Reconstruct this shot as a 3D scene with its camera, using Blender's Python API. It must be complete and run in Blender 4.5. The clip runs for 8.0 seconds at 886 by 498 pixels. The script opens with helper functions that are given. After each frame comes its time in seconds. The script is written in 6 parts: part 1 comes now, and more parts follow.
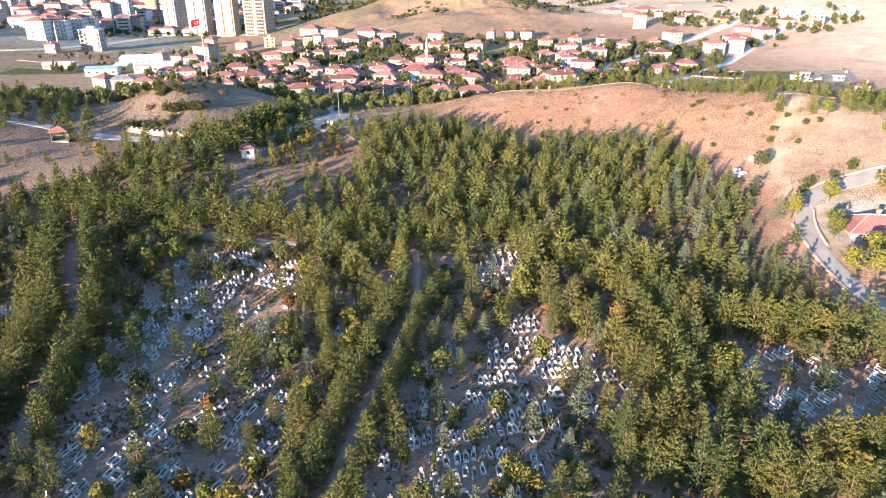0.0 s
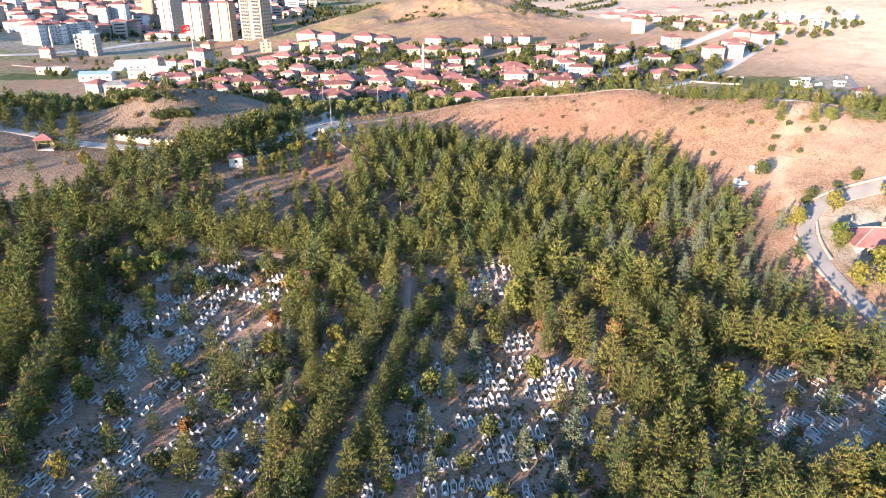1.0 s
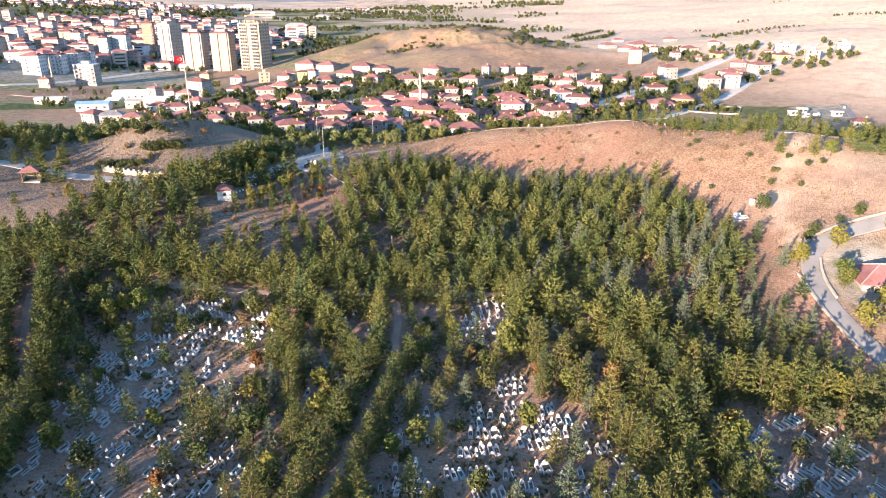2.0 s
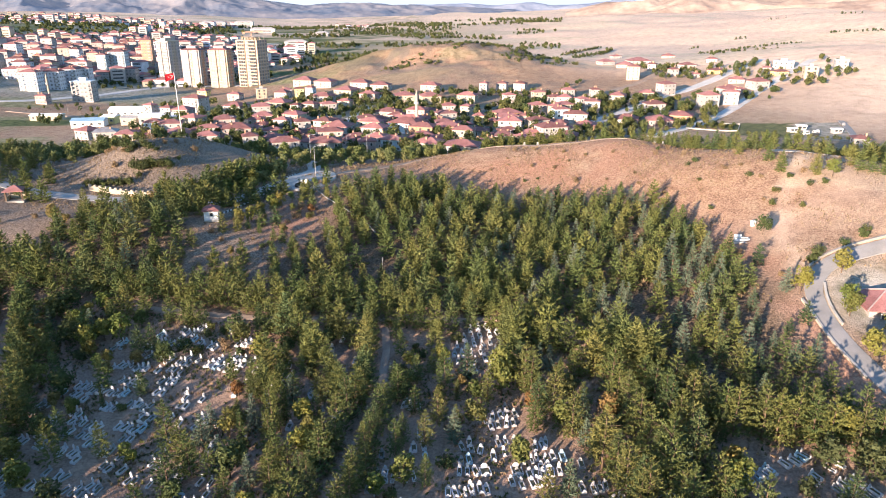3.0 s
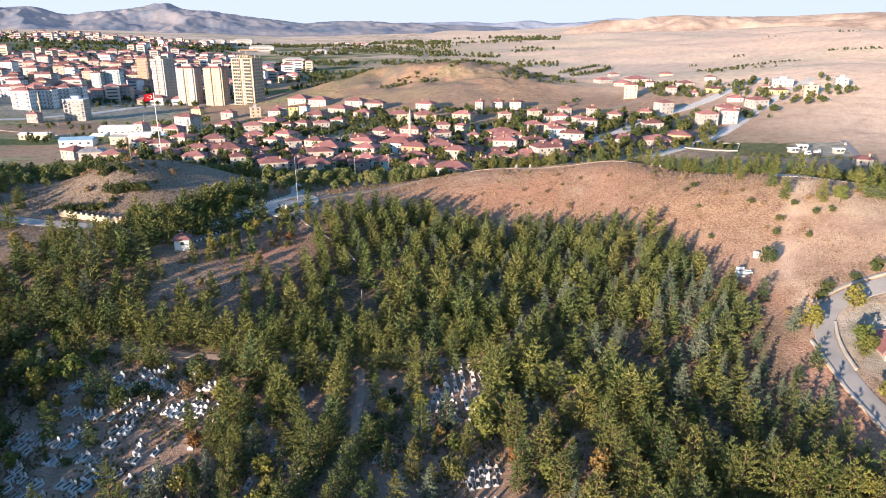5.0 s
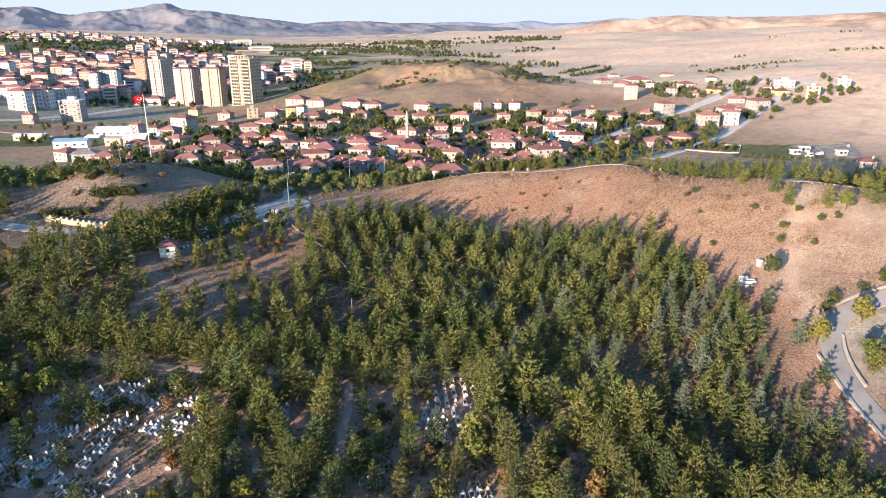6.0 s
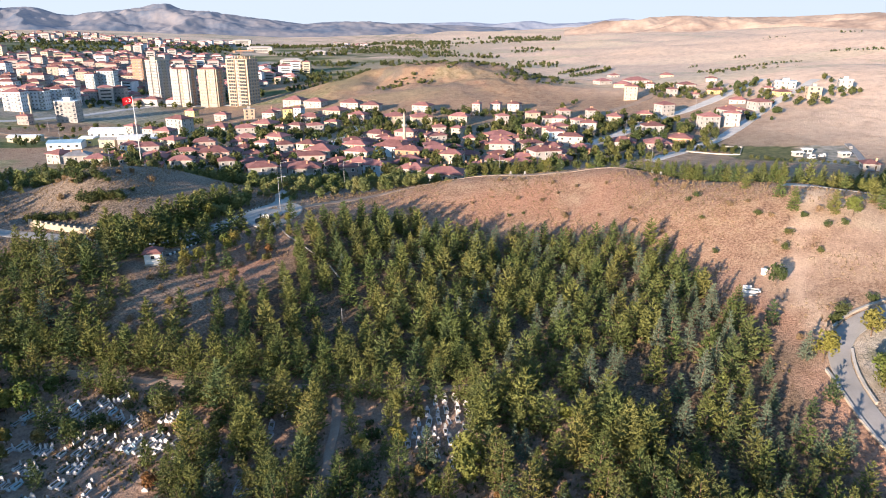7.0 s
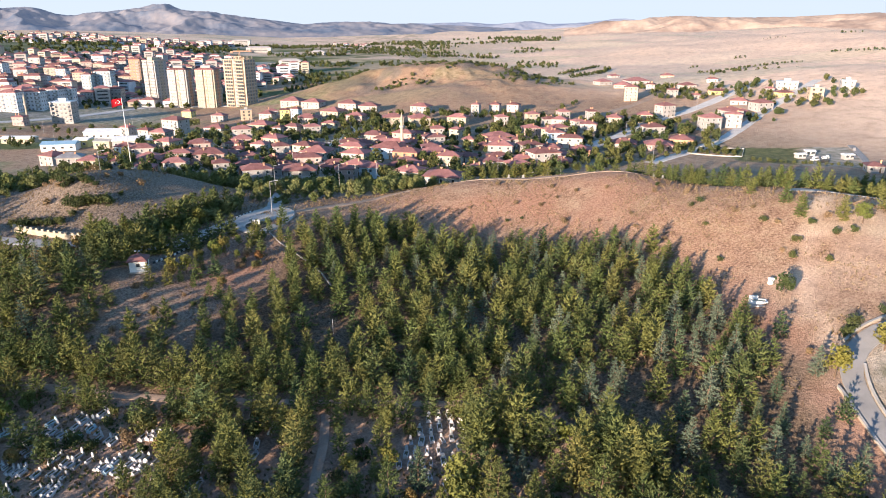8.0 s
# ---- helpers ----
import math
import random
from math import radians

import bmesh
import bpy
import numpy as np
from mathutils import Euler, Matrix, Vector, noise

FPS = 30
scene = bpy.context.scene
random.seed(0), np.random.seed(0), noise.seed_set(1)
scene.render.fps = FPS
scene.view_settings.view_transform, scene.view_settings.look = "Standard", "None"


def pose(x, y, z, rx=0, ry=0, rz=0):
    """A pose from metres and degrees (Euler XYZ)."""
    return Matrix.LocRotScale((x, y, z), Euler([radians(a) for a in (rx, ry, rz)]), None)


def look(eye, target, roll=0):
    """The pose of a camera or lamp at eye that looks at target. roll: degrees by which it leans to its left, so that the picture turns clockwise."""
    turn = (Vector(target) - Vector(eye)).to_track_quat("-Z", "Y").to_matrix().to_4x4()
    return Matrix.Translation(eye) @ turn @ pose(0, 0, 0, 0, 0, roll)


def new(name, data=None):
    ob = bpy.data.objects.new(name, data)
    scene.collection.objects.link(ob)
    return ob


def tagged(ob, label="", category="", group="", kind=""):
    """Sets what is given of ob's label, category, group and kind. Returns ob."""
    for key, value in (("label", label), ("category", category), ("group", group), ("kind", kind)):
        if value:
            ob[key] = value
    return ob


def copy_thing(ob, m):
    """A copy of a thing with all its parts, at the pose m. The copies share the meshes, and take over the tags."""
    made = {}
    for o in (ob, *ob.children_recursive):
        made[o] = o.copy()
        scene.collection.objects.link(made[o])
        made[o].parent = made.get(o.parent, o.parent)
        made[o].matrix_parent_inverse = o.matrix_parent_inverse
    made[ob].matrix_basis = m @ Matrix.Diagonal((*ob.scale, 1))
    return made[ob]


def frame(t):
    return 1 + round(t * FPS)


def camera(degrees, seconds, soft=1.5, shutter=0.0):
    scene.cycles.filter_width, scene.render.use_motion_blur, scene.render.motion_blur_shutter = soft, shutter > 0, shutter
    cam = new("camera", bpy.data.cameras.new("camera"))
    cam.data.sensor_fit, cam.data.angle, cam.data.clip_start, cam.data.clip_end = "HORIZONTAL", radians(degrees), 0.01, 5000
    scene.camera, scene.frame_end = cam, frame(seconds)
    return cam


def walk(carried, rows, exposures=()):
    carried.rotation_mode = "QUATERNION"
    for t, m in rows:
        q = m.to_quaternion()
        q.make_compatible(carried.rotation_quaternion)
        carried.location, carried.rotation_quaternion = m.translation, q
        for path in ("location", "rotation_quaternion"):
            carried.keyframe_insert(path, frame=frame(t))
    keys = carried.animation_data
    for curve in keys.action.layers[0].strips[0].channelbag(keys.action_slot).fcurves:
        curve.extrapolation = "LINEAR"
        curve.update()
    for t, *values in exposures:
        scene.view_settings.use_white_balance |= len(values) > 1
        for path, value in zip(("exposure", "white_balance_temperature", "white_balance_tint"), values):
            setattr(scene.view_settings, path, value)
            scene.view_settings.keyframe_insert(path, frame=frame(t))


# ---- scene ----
cam = camera(67.28, 8.0, soft=1.0)
PATH = [
    (0.0, pose(0.00, 0.00, 51.93, 66.27, 0.00, -0.00)),
    (0.5, pose(0.68, 2.01, 51.95, 66.32, 0.00, -0.03)),
    (1.0, pose(1.37, 4.01, 51.93, 66.60, 0.00, -0.05)),
    (1.5, pose(2.07, 6.01, 51.96, 67.72, 0.00, -0.06)),
    (3.0, pose(4.23, 11.96, 51.94, 70.22, 0.00, -0.10)),
    (3.5, pose(4.98, 13.97, 52.03, 70.24, 0.00, -0.11)),
    (4.0, pose(5.74, 16.00, 52.03, 71.17, 0.00, -0.11)),
    (4.5, pose(6.49, 18.03, 52.04, 71.57, 0.00, -0.12)),
    (6.0, pose(8.54, 24.04, 52.07, 71.63, 0.00, -0.06)),
    (6.5, pose(9.13, 26.05, 52.02, 71.64, 0.00, -0.07)),
    (7.0, pose(9.64, 28.08, 52.05, 71.65, 0.00, -0.07)),
    (7.5, pose(10.08, 30.15, 52.07, 71.66, 0.00, -0.08)),
    (8.0, pose(10.48, 32.23, 52.00, 71.67, 0.00, -0.08)),
]
walk(cam, PATH, [(0.0, 2.28, 6640, 17), (1.0, 2.28, 6630, 17), (1.5, 2.22, 6610, 17), (3.0, 1.99, 6530, 15), (4.0, 1.86, 6490, 14), (4.5, 1.80, 6470, 14), (6.0, 1.73, 6450, 13), (8.0, 1.72, 6440, 13)])

# ---- light ----
SUN_EL, SUN_AZ = 8.7, 217.5          # degrees; azimuth clockwise from +y, where the light comes from
world = bpy.data.worlds.new("sky")
scene.world = world
world.use_nodes = True
wn = world.node_tree.nodes
sky = wn.new("ShaderNodeTexSky")
sky.sky_type = "NISHITA"
sky.sun_disc = False
sky.sun_elevation = radians(SUN_EL)
sky.sun_rotation = radians(SUN_AZ)
sky.altitude, sky.air_density, sky.dust_density, sky.ozone_density = 900, 1.0, 0.6, 3.6
wn["Background"].inputs["Strength"].default_value = 0.15
pale = wn.new("ShaderNodeMix")
pale.data_type, pale.blend_type = "RGBA", "DARKEN"
pale.inputs["Factor"].default_value = 1.0
pale.inputs[7].default_value = (1.55, 1.80, 2.05, 1)
world.node_tree.links.new(sky.outputs[0], pale.inputs[6])
world.node_tree.links.new(pale.outputs[2], wn["Background"].inputs[0])
sun = new("sun", bpy.data.lights.new("sun", "SUN"))
sun.data.energy, sun.data.angle, sun.data.color = 4.15, radians(0.6), (1.0, 0.80, 0.61)
_a, _e = radians(SUN_AZ), radians(SUN_EL)
sun.matrix_world = look(Vector((math.sin(_a) * math.cos(_e), math.cos(_a) * math.cos(_e), math.sin(_e))) * 500, (0, 0, 0))

# ---- lie of the land ----
def smooth(a, b, v):
    k = np.clip((v - a) / (b - a), 0.0, 1.0)
    return k * k * (3 - 2 * k)


def value_noise(x, y, size, seed=0):
    """Smooth noise of -1 to 1 with features of that size, on arrays."""
    u, v = np.asarray(x, float) / size + 37.2 * seed, np.asarray(y, float) / size - 11.7 * seed
    i, j = np.floor(u), np.floor(v)
    a, b = u - i, v - j
    a, b = a * a * (3 - 2 * a), b * b * (3 - 2 * b)

    def rnd(p, q):
        h = np.sin(p * 127.1 + q * 311.7 + seed * 74.7) * 43758.5453
        return 2 * (h - np.floor(h)) - 1
    return (rnd(i, j) * (1 - a) + rnd(i + 1, j) * a) * (1 - b) + (rnd(i, j + 1) * (1 - a) + rnd(i + 1, j + 1) * a) * b


def fbm(x, y, size, seed=0, octaves=4):
    return sum(value_noise(x, y, size / 2 ** k, seed + k) / 2 ** k for k in range(octaves))


def hill(x, y, cx, cy, height, rx, ry, turn=0.0):
    c, s = math.cos(radians(turn)), math.sin(radians(turn))
    u, v = c * (x - cx) + s * (y - cy), c * (y - cy) - s * (x - cx)
    return height * np.exp(-0.5 * (u / rx) ** 2 - 0.5 * (v / ry) ** 2)


def ground(x, y):
    """Height of the land at x, y (arrays)."""
    x, y = np.asarray(x, float), np.asarray(y, float)
    z = -2.8 + 0 * x
    z = z + hill(x, y, 16.8, 47.7, 2.9, 48.4, 28.6, -2)      # cemetery bench
    z = z + hill(x, y, -19.6, 183, 13.0, 123, 47.8, 11)      # saddle with the roundabout
    z = z + hill(x, y, -20, 168, 2.6, 17, 14)
    z = z + hill(x, y, -147, 164, 11.8, 34, 71, -7)          # grassy hill by the pavilion
    z = z + hill(x, y, -72, 205, 8.7, 17.0, 13.5)            # flag mound
    z = z + hill(x, y, -75.5, 187, 5.5, 8.6, 7.5)
    z = z + hill(x, y, -53.4, 136.7, 5.8, 16.7, 12.8)        # kiosk knoll
    z = z + hill(x, y, 71, 158.6, 11.9, 24, 18.6, -21)       # dry ridge
    z = z + hill(x, y, 23, 193, 6.6, 18, 12)
    z = z + hill(x, y, 77, 145, 1.6, 15, 10)
    z = z + hill(x, y, 54, 190, 6.0, 13, 13)
    z = z + hill(x, y, 112.6, 119.8, 16.0, 34.2, 52.8, -21)
    z = z + hill(x, y, 72.2, 112, 8.5, 44.8, 21.7, -1)
    z = z + hill(x, y, 85.7, 97.4, -9.0, 12.2, 8.0, -2)      # hollow with the road-side house
    z = z + hill(x, y, 24, 613, 23.0, 68, 67)              # brown hill behind the village
    z = z + hill(x, y, -60, 640, 9, 50, 40)
    z = z + hill(x, y, 337, 536, 28.9, 120, 137, 2.4)        # rising fields
    z = z + hill(x, y, -231, 567, -12.5, 94, 195, -5)        # valley floor
    r, side = np.hypot(x, y), x / (np.abs(y) + 200)
    out = smooth(650, 1500, r)
    z = z + out * (smooth(-0.25, 0.6, side) * 42 + smooth(-0.2, -0.5, side) * 26)
    z = z + out * fbm(x, y, 520, 3) * (8 + 10 * smooth(-0.3, 0.5, side))
    z = z + out * fbm(x, y, 190, 15, 4) * 4.5 * smooth(0.0, 0.3, side)
    z = z + smooth(1500, 4500, r) * (20 + 18 * fbm(x, y, 1300, 9))
    z = z + (0.6 - 1.7 * np.abs(fbm(x, y, 60, 12, 5))) * 4.4 * hill(x, y, 10, 613, 1, 85, 62)   # gullies of the brown hill
    return z + 0.35 * fbm(x, y, 22, 5) * smooth(-40, 110, y)


# ---- end of land ----

# ---- materials ----
def principled(name, rough=0.8, spec=0.3, metal=0.0):
    m = bpy.data.materials.new(name)
    m.use_nodes = True
    b = m.node_tree.nodes["Principled BSDF"]
    b.inputs["Roughness"].default_value = rough
    b.inputs["Specular IOR Level"].default_value = spec
    b.inputs["Metallic"].default_value = metal
    return m, m.node_tree.nodes, m.node_tree.links, b


def noise_node(nodes, links, coord, scale, detail=4.0, rough=0.6):
    n = nodes.new("ShaderNodeTexNoise")
    n.inputs["Scale"].default_value = scale
    n.inputs["Detail"].default_value = detail
    n.inputs["Roughness"].default_value = rough
    links.new(coord, n.inputs["Vector"])
    return n.outputs["Fac"]


def ramp(nodes, links, fac, stops):
    r = nodes.new("ShaderNodeValToRGB")
    el = r.color_ramp.elements
    while len(el) < len(stops):
        el.new(0.5)
    for e, (p, c) in zip(el, stops):
        e.position, e.color = p, (*c, 1)
    links.new(fac, r.inputs["Fac"])
    return r.outputs["Color"]


def mixed(nodes, links, fac, a, b, mode="MIX"):
    n = nodes.new("ShaderNodeMix")
    n.data_type, n.blend_type = "RGBA", mode
    for k, v in (("Factor", fac), ("A", a), ("B", b)):
        s = [i for i in n.inputs if i.name == k and (i.type == "VALUE" if k == "Factor" else i.type == "RGBA")][0]
        if isinstance(v, (int, float)):
            s.default_value = v
        elif isinstance(v, tuple):
            s.default_value = (*v, 1)
        else:
            links.new(v, s)
    return [o for o in n.outputs if o.type == "RGBA"][0]


def relief(nodes, links, b, height, strength, distance):
    n = nodes.new("ShaderNodeBump")
    n.inputs["Strength"].default_value = strength
    n.inputs["Distance"].default_value = distance
    links.new(height, n.inputs["Height"])
    links.new(n.outputs["Normal"], b.inputs["Normal"])


def position(nodes):
    return nodes.new("ShaderNodeNewGeometry").outputs["Position"]


def surface(name, dark, light, scale=1.5, rough=0.8, spec=0.3, bump=0.2, grain=12.0, per_object=0.0, stain=0.35):
    """A plain worn surface: two colours in patches, finer grain over it, small relief."""
    m, nodes, links, b = principled(name, rough, spec)
    co = position(nodes)
    big = noise_node(nodes, links, co, scale, 5)
    fine = noise_node(nodes, links, co, grain, 3)
    col = ramp(nodes, links, big, [(0.35, dark), (0.65, light)])
    col = mixed(nodes, links, stain, col, ramp(nodes, links, fine, [(0.3, tuple(0.55 * c for c in dark)), (0.7, tuple(min(1, 1.1 * c) for c in light))]))
    if per_object:
        info = nodes.new("ShaderNodeObjectInfo")
        val = nodes.new("ShaderNodeMapRange")
        val.inputs["To Min"].default_value, val.inputs["To Max"].default_value = 1 - per_object, 1 + per_object
        links.new(info.outputs["Random"], val.inputs["Value"])
        h = nodes.new("ShaderNodeHueSaturation")
        links.new(val.outputs[0], h.inputs["Value"])
        links.new(col, h.inputs["Color"])
        col = h.outputs["Color"]
    links.new(col, b.inputs["Base Color"])
    if bump:
        relief(nodes, links, b, fine, bump, 0.05)
    return m


def foliage(name, tones, variety=0.25, sheen=0.14):
    """Leaves and needles: tone by plant and by single tuft, some light passing through."""
    m, nodes, links, b = principled(name, 0.7, 0.08)
    geo = nodes.new("ShaderNodeNewGeometry")
    info = nodes.new("ShaderNodeObjectInfo")
    tree = nodes.new("ShaderNodeAttribute")
    tree.attribute_name = "plant"
    add = nodes.new("ShaderNodeMath")
    links.new(info.outputs["Random"], add.inputs[0])
    links.new(tree.outputs["Fac"], add.inputs[1])
    wrap = nodes.new("ShaderNodeMath")
    wrap.operation = "FRACT"
    links.new(add.outputs[0], wrap.inputs[0])
    n = len(tones)
    col = ramp(nodes, links, wrap.outputs[0], [((k + 0.5) / n, c) for k, c in enumerate(tones)])
    h = nodes.new("ShaderNodeHueSaturation")
    val = nodes.new("ShaderNodeMapRange")
    val.inputs["To Min"].default_value, val.inputs["To Max"].default_value = 1 - variety, 1 + variety
    links.new(geo.outputs["Random Per Island"], val.inputs["Value"])
    links.new(val.outputs[0], h.inputs["Value"])
    links.new(col, h.inputs["Color"])
    links.new(h.outputs["Color"], b.inputs["Base Color"])
    thin = nodes.new("ShaderNodeBsdfTranslucent")
    links.new(h.outputs["Color"], thin.inputs["Color"])
    mix = nodes.new("ShaderNodeMixShader")
    mix.inputs[0].default_value = sheen
    links.new(b.outputs[0], mix.inputs[1])
    links.new(thin.outputs[0], mix.inputs[2])
    links.new(mix.outputs[0], nodes["Material Output"].inputs["Surface"])
    return m


def land_material():
    """Dry grass, cemetery soil, stubble fields and green plots, laid out by the land-cover weights of the sheet; "dull"
    also paints in shade.
    """
    m, nodes, links, b = principled("land", 0.95, 0.1)
    co = position(nodes)
    big, mid = noise_node(nodes, links, co, 0.035, 6, 0.65), noise_node(nodes, links, co, 0.28, 6, 0.7)
    fine = noise_node(nodes, links, co, 2.6, 5, 0.75)
    grass = ramp(nodes, links, mid, [(0.36, (0.20, 0.105, 0.07)), (0.48, (0.38, 0.225, 0.15)), (0.62, (0.50, 0.35, 0.225))])
    grass = mixed(nodes, links, 0.55, grass, ramp(nodes, links, fine, [(0.40, (0.085, 0.052, 0.034)), (0.5, (0.36, 0.23, 0.15)), (0.62, (0.58, 0.42, 0.28))]))
    red = ramp(nodes, links, fine, [(0.35, (0.24, 0.12, 0.08)), (0.65, (0.54, 0.30, 0.20))])
    soil = ramp(nodes, links, mid, [(0.36, (0.23, 0.15, 0.11)), (0.64, (0.46, 0.315, 0.235))])
    soil = mixed(nodes, links, 0.4, soil, ramp(nodes, links, fine, [(0.40, (0.11, 0.078, 0.05)), (0.62, (0.50, 0.345, 0.25))]))
    field = ramp(nodes, links, big, [(0.3, (0.60, 0.46, 0.35)), (0.55, (0.72, 0.58, 0.45)), (0.75, (0.74, 0.63, 0.48))])
    field = mixed(nodes, links, 0.3, field, ramp(nodes, links, mid, [(0.35, (0.36, 0.26, 0.18)), (0.7, (0.66, 0.54, 0.39))]))
    turned = nodes.new("ShaderNodeMapping")
    turned.inputs["Rotation"].default_value = (0, 0, 0.5)
    turned.inputs["Scale"].default_value = (0.0042, 0.011, 0.0)
    links.new(co, turned.inputs["Vector"])
    parcel = nodes.new("ShaderNodeTexVoronoi")
    parcel.inputs["Scale"].default_value = 1.0
    links.new(turned.outputs[0], parcel.inputs["Vector"])
    split = nodes.new("ShaderNodeSeparateColor")
    links.new(parcel.outputs["Color"], split.inputs[0])
    plots = ramp(nodes, links, split.outputs[0], [(0.1, (0.62, 0.42, 0.31)), (0.35, (0.86, 0.59, 0.43)), (0.6, (0.76, 0.50, 0.37)), (0.8, (0.88, 0.68, 0.47)), (0.95, (0.52, 0.41, 0.27))])
    field = mixed(nodes, links, 0.6, field, plots)
    stubble = noise_node(nodes, links, co, 0.11, 9, 0.78)
    field = mixed(nodes, links, 0.38, field, ramp(nodes, links, stubble, [(0.38, (0.30, 0.20, 0.13)), (0.5, (0.72, 0.52, 0.38)), (0.62, (0.92, 0.74, 0.54))]))
    green = ramp(nodes, links, mid, [(0.35, (0.05, 0.075, 0.03)), (0.65, (0.16, 0.17, 0.07))])

    def weight(name):
        a = nodes.new("ShaderNodeAttribute")
        a.attribute_name = name
        return a.outputs["Fac"]
    # grey-brown scrubby grass, darkened further to paint in shade on the saddle side
    dull = ramp(nodes, links, fine, [(0.39, (0.085, 0.068, 0.052)), (0.5, (0.235, 0.18, 0.14)), (0.64, (0.39, 0.305, 0.235))])
    col = mixed(nodes, links, weight("dull"), grass, dull)
    col = mixed(nodes, links, weight("field"), col, field)
    col = mixed(nodes, links, weight("red"), col, red)
    col = mixed(nodes, links, weight("soil"), col, soil)
    litter = ramp(nodes, links, fine, [(0.38, (0.06, 0.042, 0.028)), (0.5, (0.15, 0.105, 0.07)), (0.66, (0.27, 0.19, 0.125))])
    col = mixed(nodes, links, weight("litter"), col, litter)
    olive = ramp(nodes, links, mid, [(0.36, (0.13, 0.145, 0.06)), (0.5, (0.27, 0.25, 0.13)), (0.64, (0.44, 0.37, 0.23))])
    col = mixed(nodes, links, weight("olive"), col, olive)
    yard = ramp(nodes, links, mid, [(0.36, (0.16, 0.165, 0.12)), (0.5, (0.30, 0.29, 0.25)), (0.66, (0.43, 0.40, 0.36))])
    col = mixed(nodes, links, weight("yard"), col, yard)
    col = mixed(nodes, links, weight("green"), col, green)
    links.new(col, b.inputs["Base Color"])
    relief(nodes, links, b, fine, 0.85, 0.4)
    return m


def glazing(name):
    m, nodes, links, b = principled(name, 0.12, 0.5)
    co = position(nodes)
    links.new(ramp(nodes, links, noise_node(nodes, links, co, 0.7, 2), [(0.3, (0.02, 0.025, 0.03)), (0.7, (0.09, 0.10, 0.11))]), b.inputs["Base Color"])
    return m


def curtained(name):
    """Small far windows: glass with blinds and curtains behind."""
    m, nodes, links, b = principled(name, 0.25, 0.5)
    links.new(ramp(nodes, links, noise_node(nodes, links, position(nodes), 0.5, 3), [(0.3, (0.10, 0.105, 0.12)), (0.7, (0.30, 0.30, 0.30))]), b.inputs["Base Color"])
    return m


LAND = land_material()
CURTAIN = curtained("curtained_glass")
PINE = foliage("pine_needles", [(0.092, 0.118, 0.040), (0.135, 0.142, 0.044), (0.10, 0.122, 0.042), (0.165, 0.155, 0.050), (0.072, 0.102, 0.044), (0.132, 0.14, 0.044)], 0.26, 0.08)
SPRUCE = foliage("cedar_needles", [(0.12, 0.155, 0.105), (0.15, 0.18, 0.125), (0.10, 0.135, 0.08)], 0.2)
LEAF = foliage("broad_leaves", [(0.14, 0.175, 0.05), (0.23, 0.215, 0.055), (0.13, 0.155, 0.05), (0.23, 0.19, 0.06), (0.17, 0.19, 0.05)], 0.3, 0.3)
DARKLEAF = foliage("dark_leaves", [(0.075, 0.10, 0.04), (0.10, 0.115, 0.045), (0.14, 0.14, 0.05), (0.085, 0.10, 0.045)], 0.35, 0.3)
RUST = foliage("autumn_leaves", [(0.22, 0.115, 0.05), (0.20, 0.15, 0.06), (0.24, 0.19, 0.075)], 0.3, 0.25)
SCRUB_LEAF = foliage("scrub_leaves", [(0.14, 0.165, 0.06), (0.18, 0.19, 0.07), (0.21, 0.205, 0.085), (0.15, 0.17, 0.07)], 0.25, 0.25)
DRY = foliage("dry_scrub", [(0.26, 0.18, 0.105), (0.17, 0.125, 0.07), (0.31, 0.22, 0.13)], 0.4, 0.2)
BARK = surface("bark", (0.09, 0.06, 0.04), (0.20, 0.14, 0.10), 3.0, 0.95, 0.1, 0.5, 20)
MARBLE = surface("white_marble", (0.44, 0.425, 0.43), (0.64, 0.615, 0.62), 1.2, 0.5, 0.4, 0.08, 9, 0.25, 0.35)
GREYSTONE = surface("grey_stone", (0.26, 0.26, 0.26), (0.44, 0.43, 0.42), 1.5, 0.75, 0.3, 0.2, 9, 0.2)
PALEROAD = surface("pale_road", (0.50, 0.46, 0.42), (0.66, 0.62, 0.57), 0.3, 0.9, 0.2, 0.1, 3)
BLUETILE = surface("pale_blue_paint", (0.30, 0.44, 0.52), (0.45, 0.58, 0.64), 1.5, 0.5, 0.4, 0.05, 9, 0.1)
BED = surface("grave_soil", (0.10, 0.085, 0.06), (0.20, 0.18, 0.11), 3.0, 0.95, 0.1, 0.6, 16)
ASPHALT = surface("worn_asphalt", (0.22, 0.215, 0.21), (0.31, 0.30, 0.295), 0.35, 0.9, 0.2, 0.15, 14)
DIRT = surface("dirt_track", (0.28, 0.20, 0.15), (0.44, 0.33, 0.25), 0.4, 0.95, 0.1, 0.4, 6)
CONCRETE = surface("concrete", (0.30, 0.285, 0.265), (0.44, 0.42, 0.39), 0.8, 0.85, 0.2, 0.15, 8)
TILE = surface("clay_roof_tiles", (0.205, 0.09, 0.085), (0.345, 0.165, 0.152), 0.35, 0.8, 0.2, 0.4, 4, 0.35)
DARKROOF = surface("old_roof_tiles", (0.15, 0.07, 0.066), (0.25, 0.12, 0.112), 0.6, 0.85, 0.2, 0.4, 5, 0.25)
GREYROOF = surface("grey_sheet_roof", (0.16, 0.16, 0.17), (0.28, 0.28, 0.29), 0.4, 0.6, 0.4, 0.1, 5, 0.1)
WHITEROOF = surface("white_sheet_roof", (0.66, 0.67, 0.68), (0.80, 0.80, 0.80), 0.3, 0.5, 0.4, 0.05, 5, 0.05)
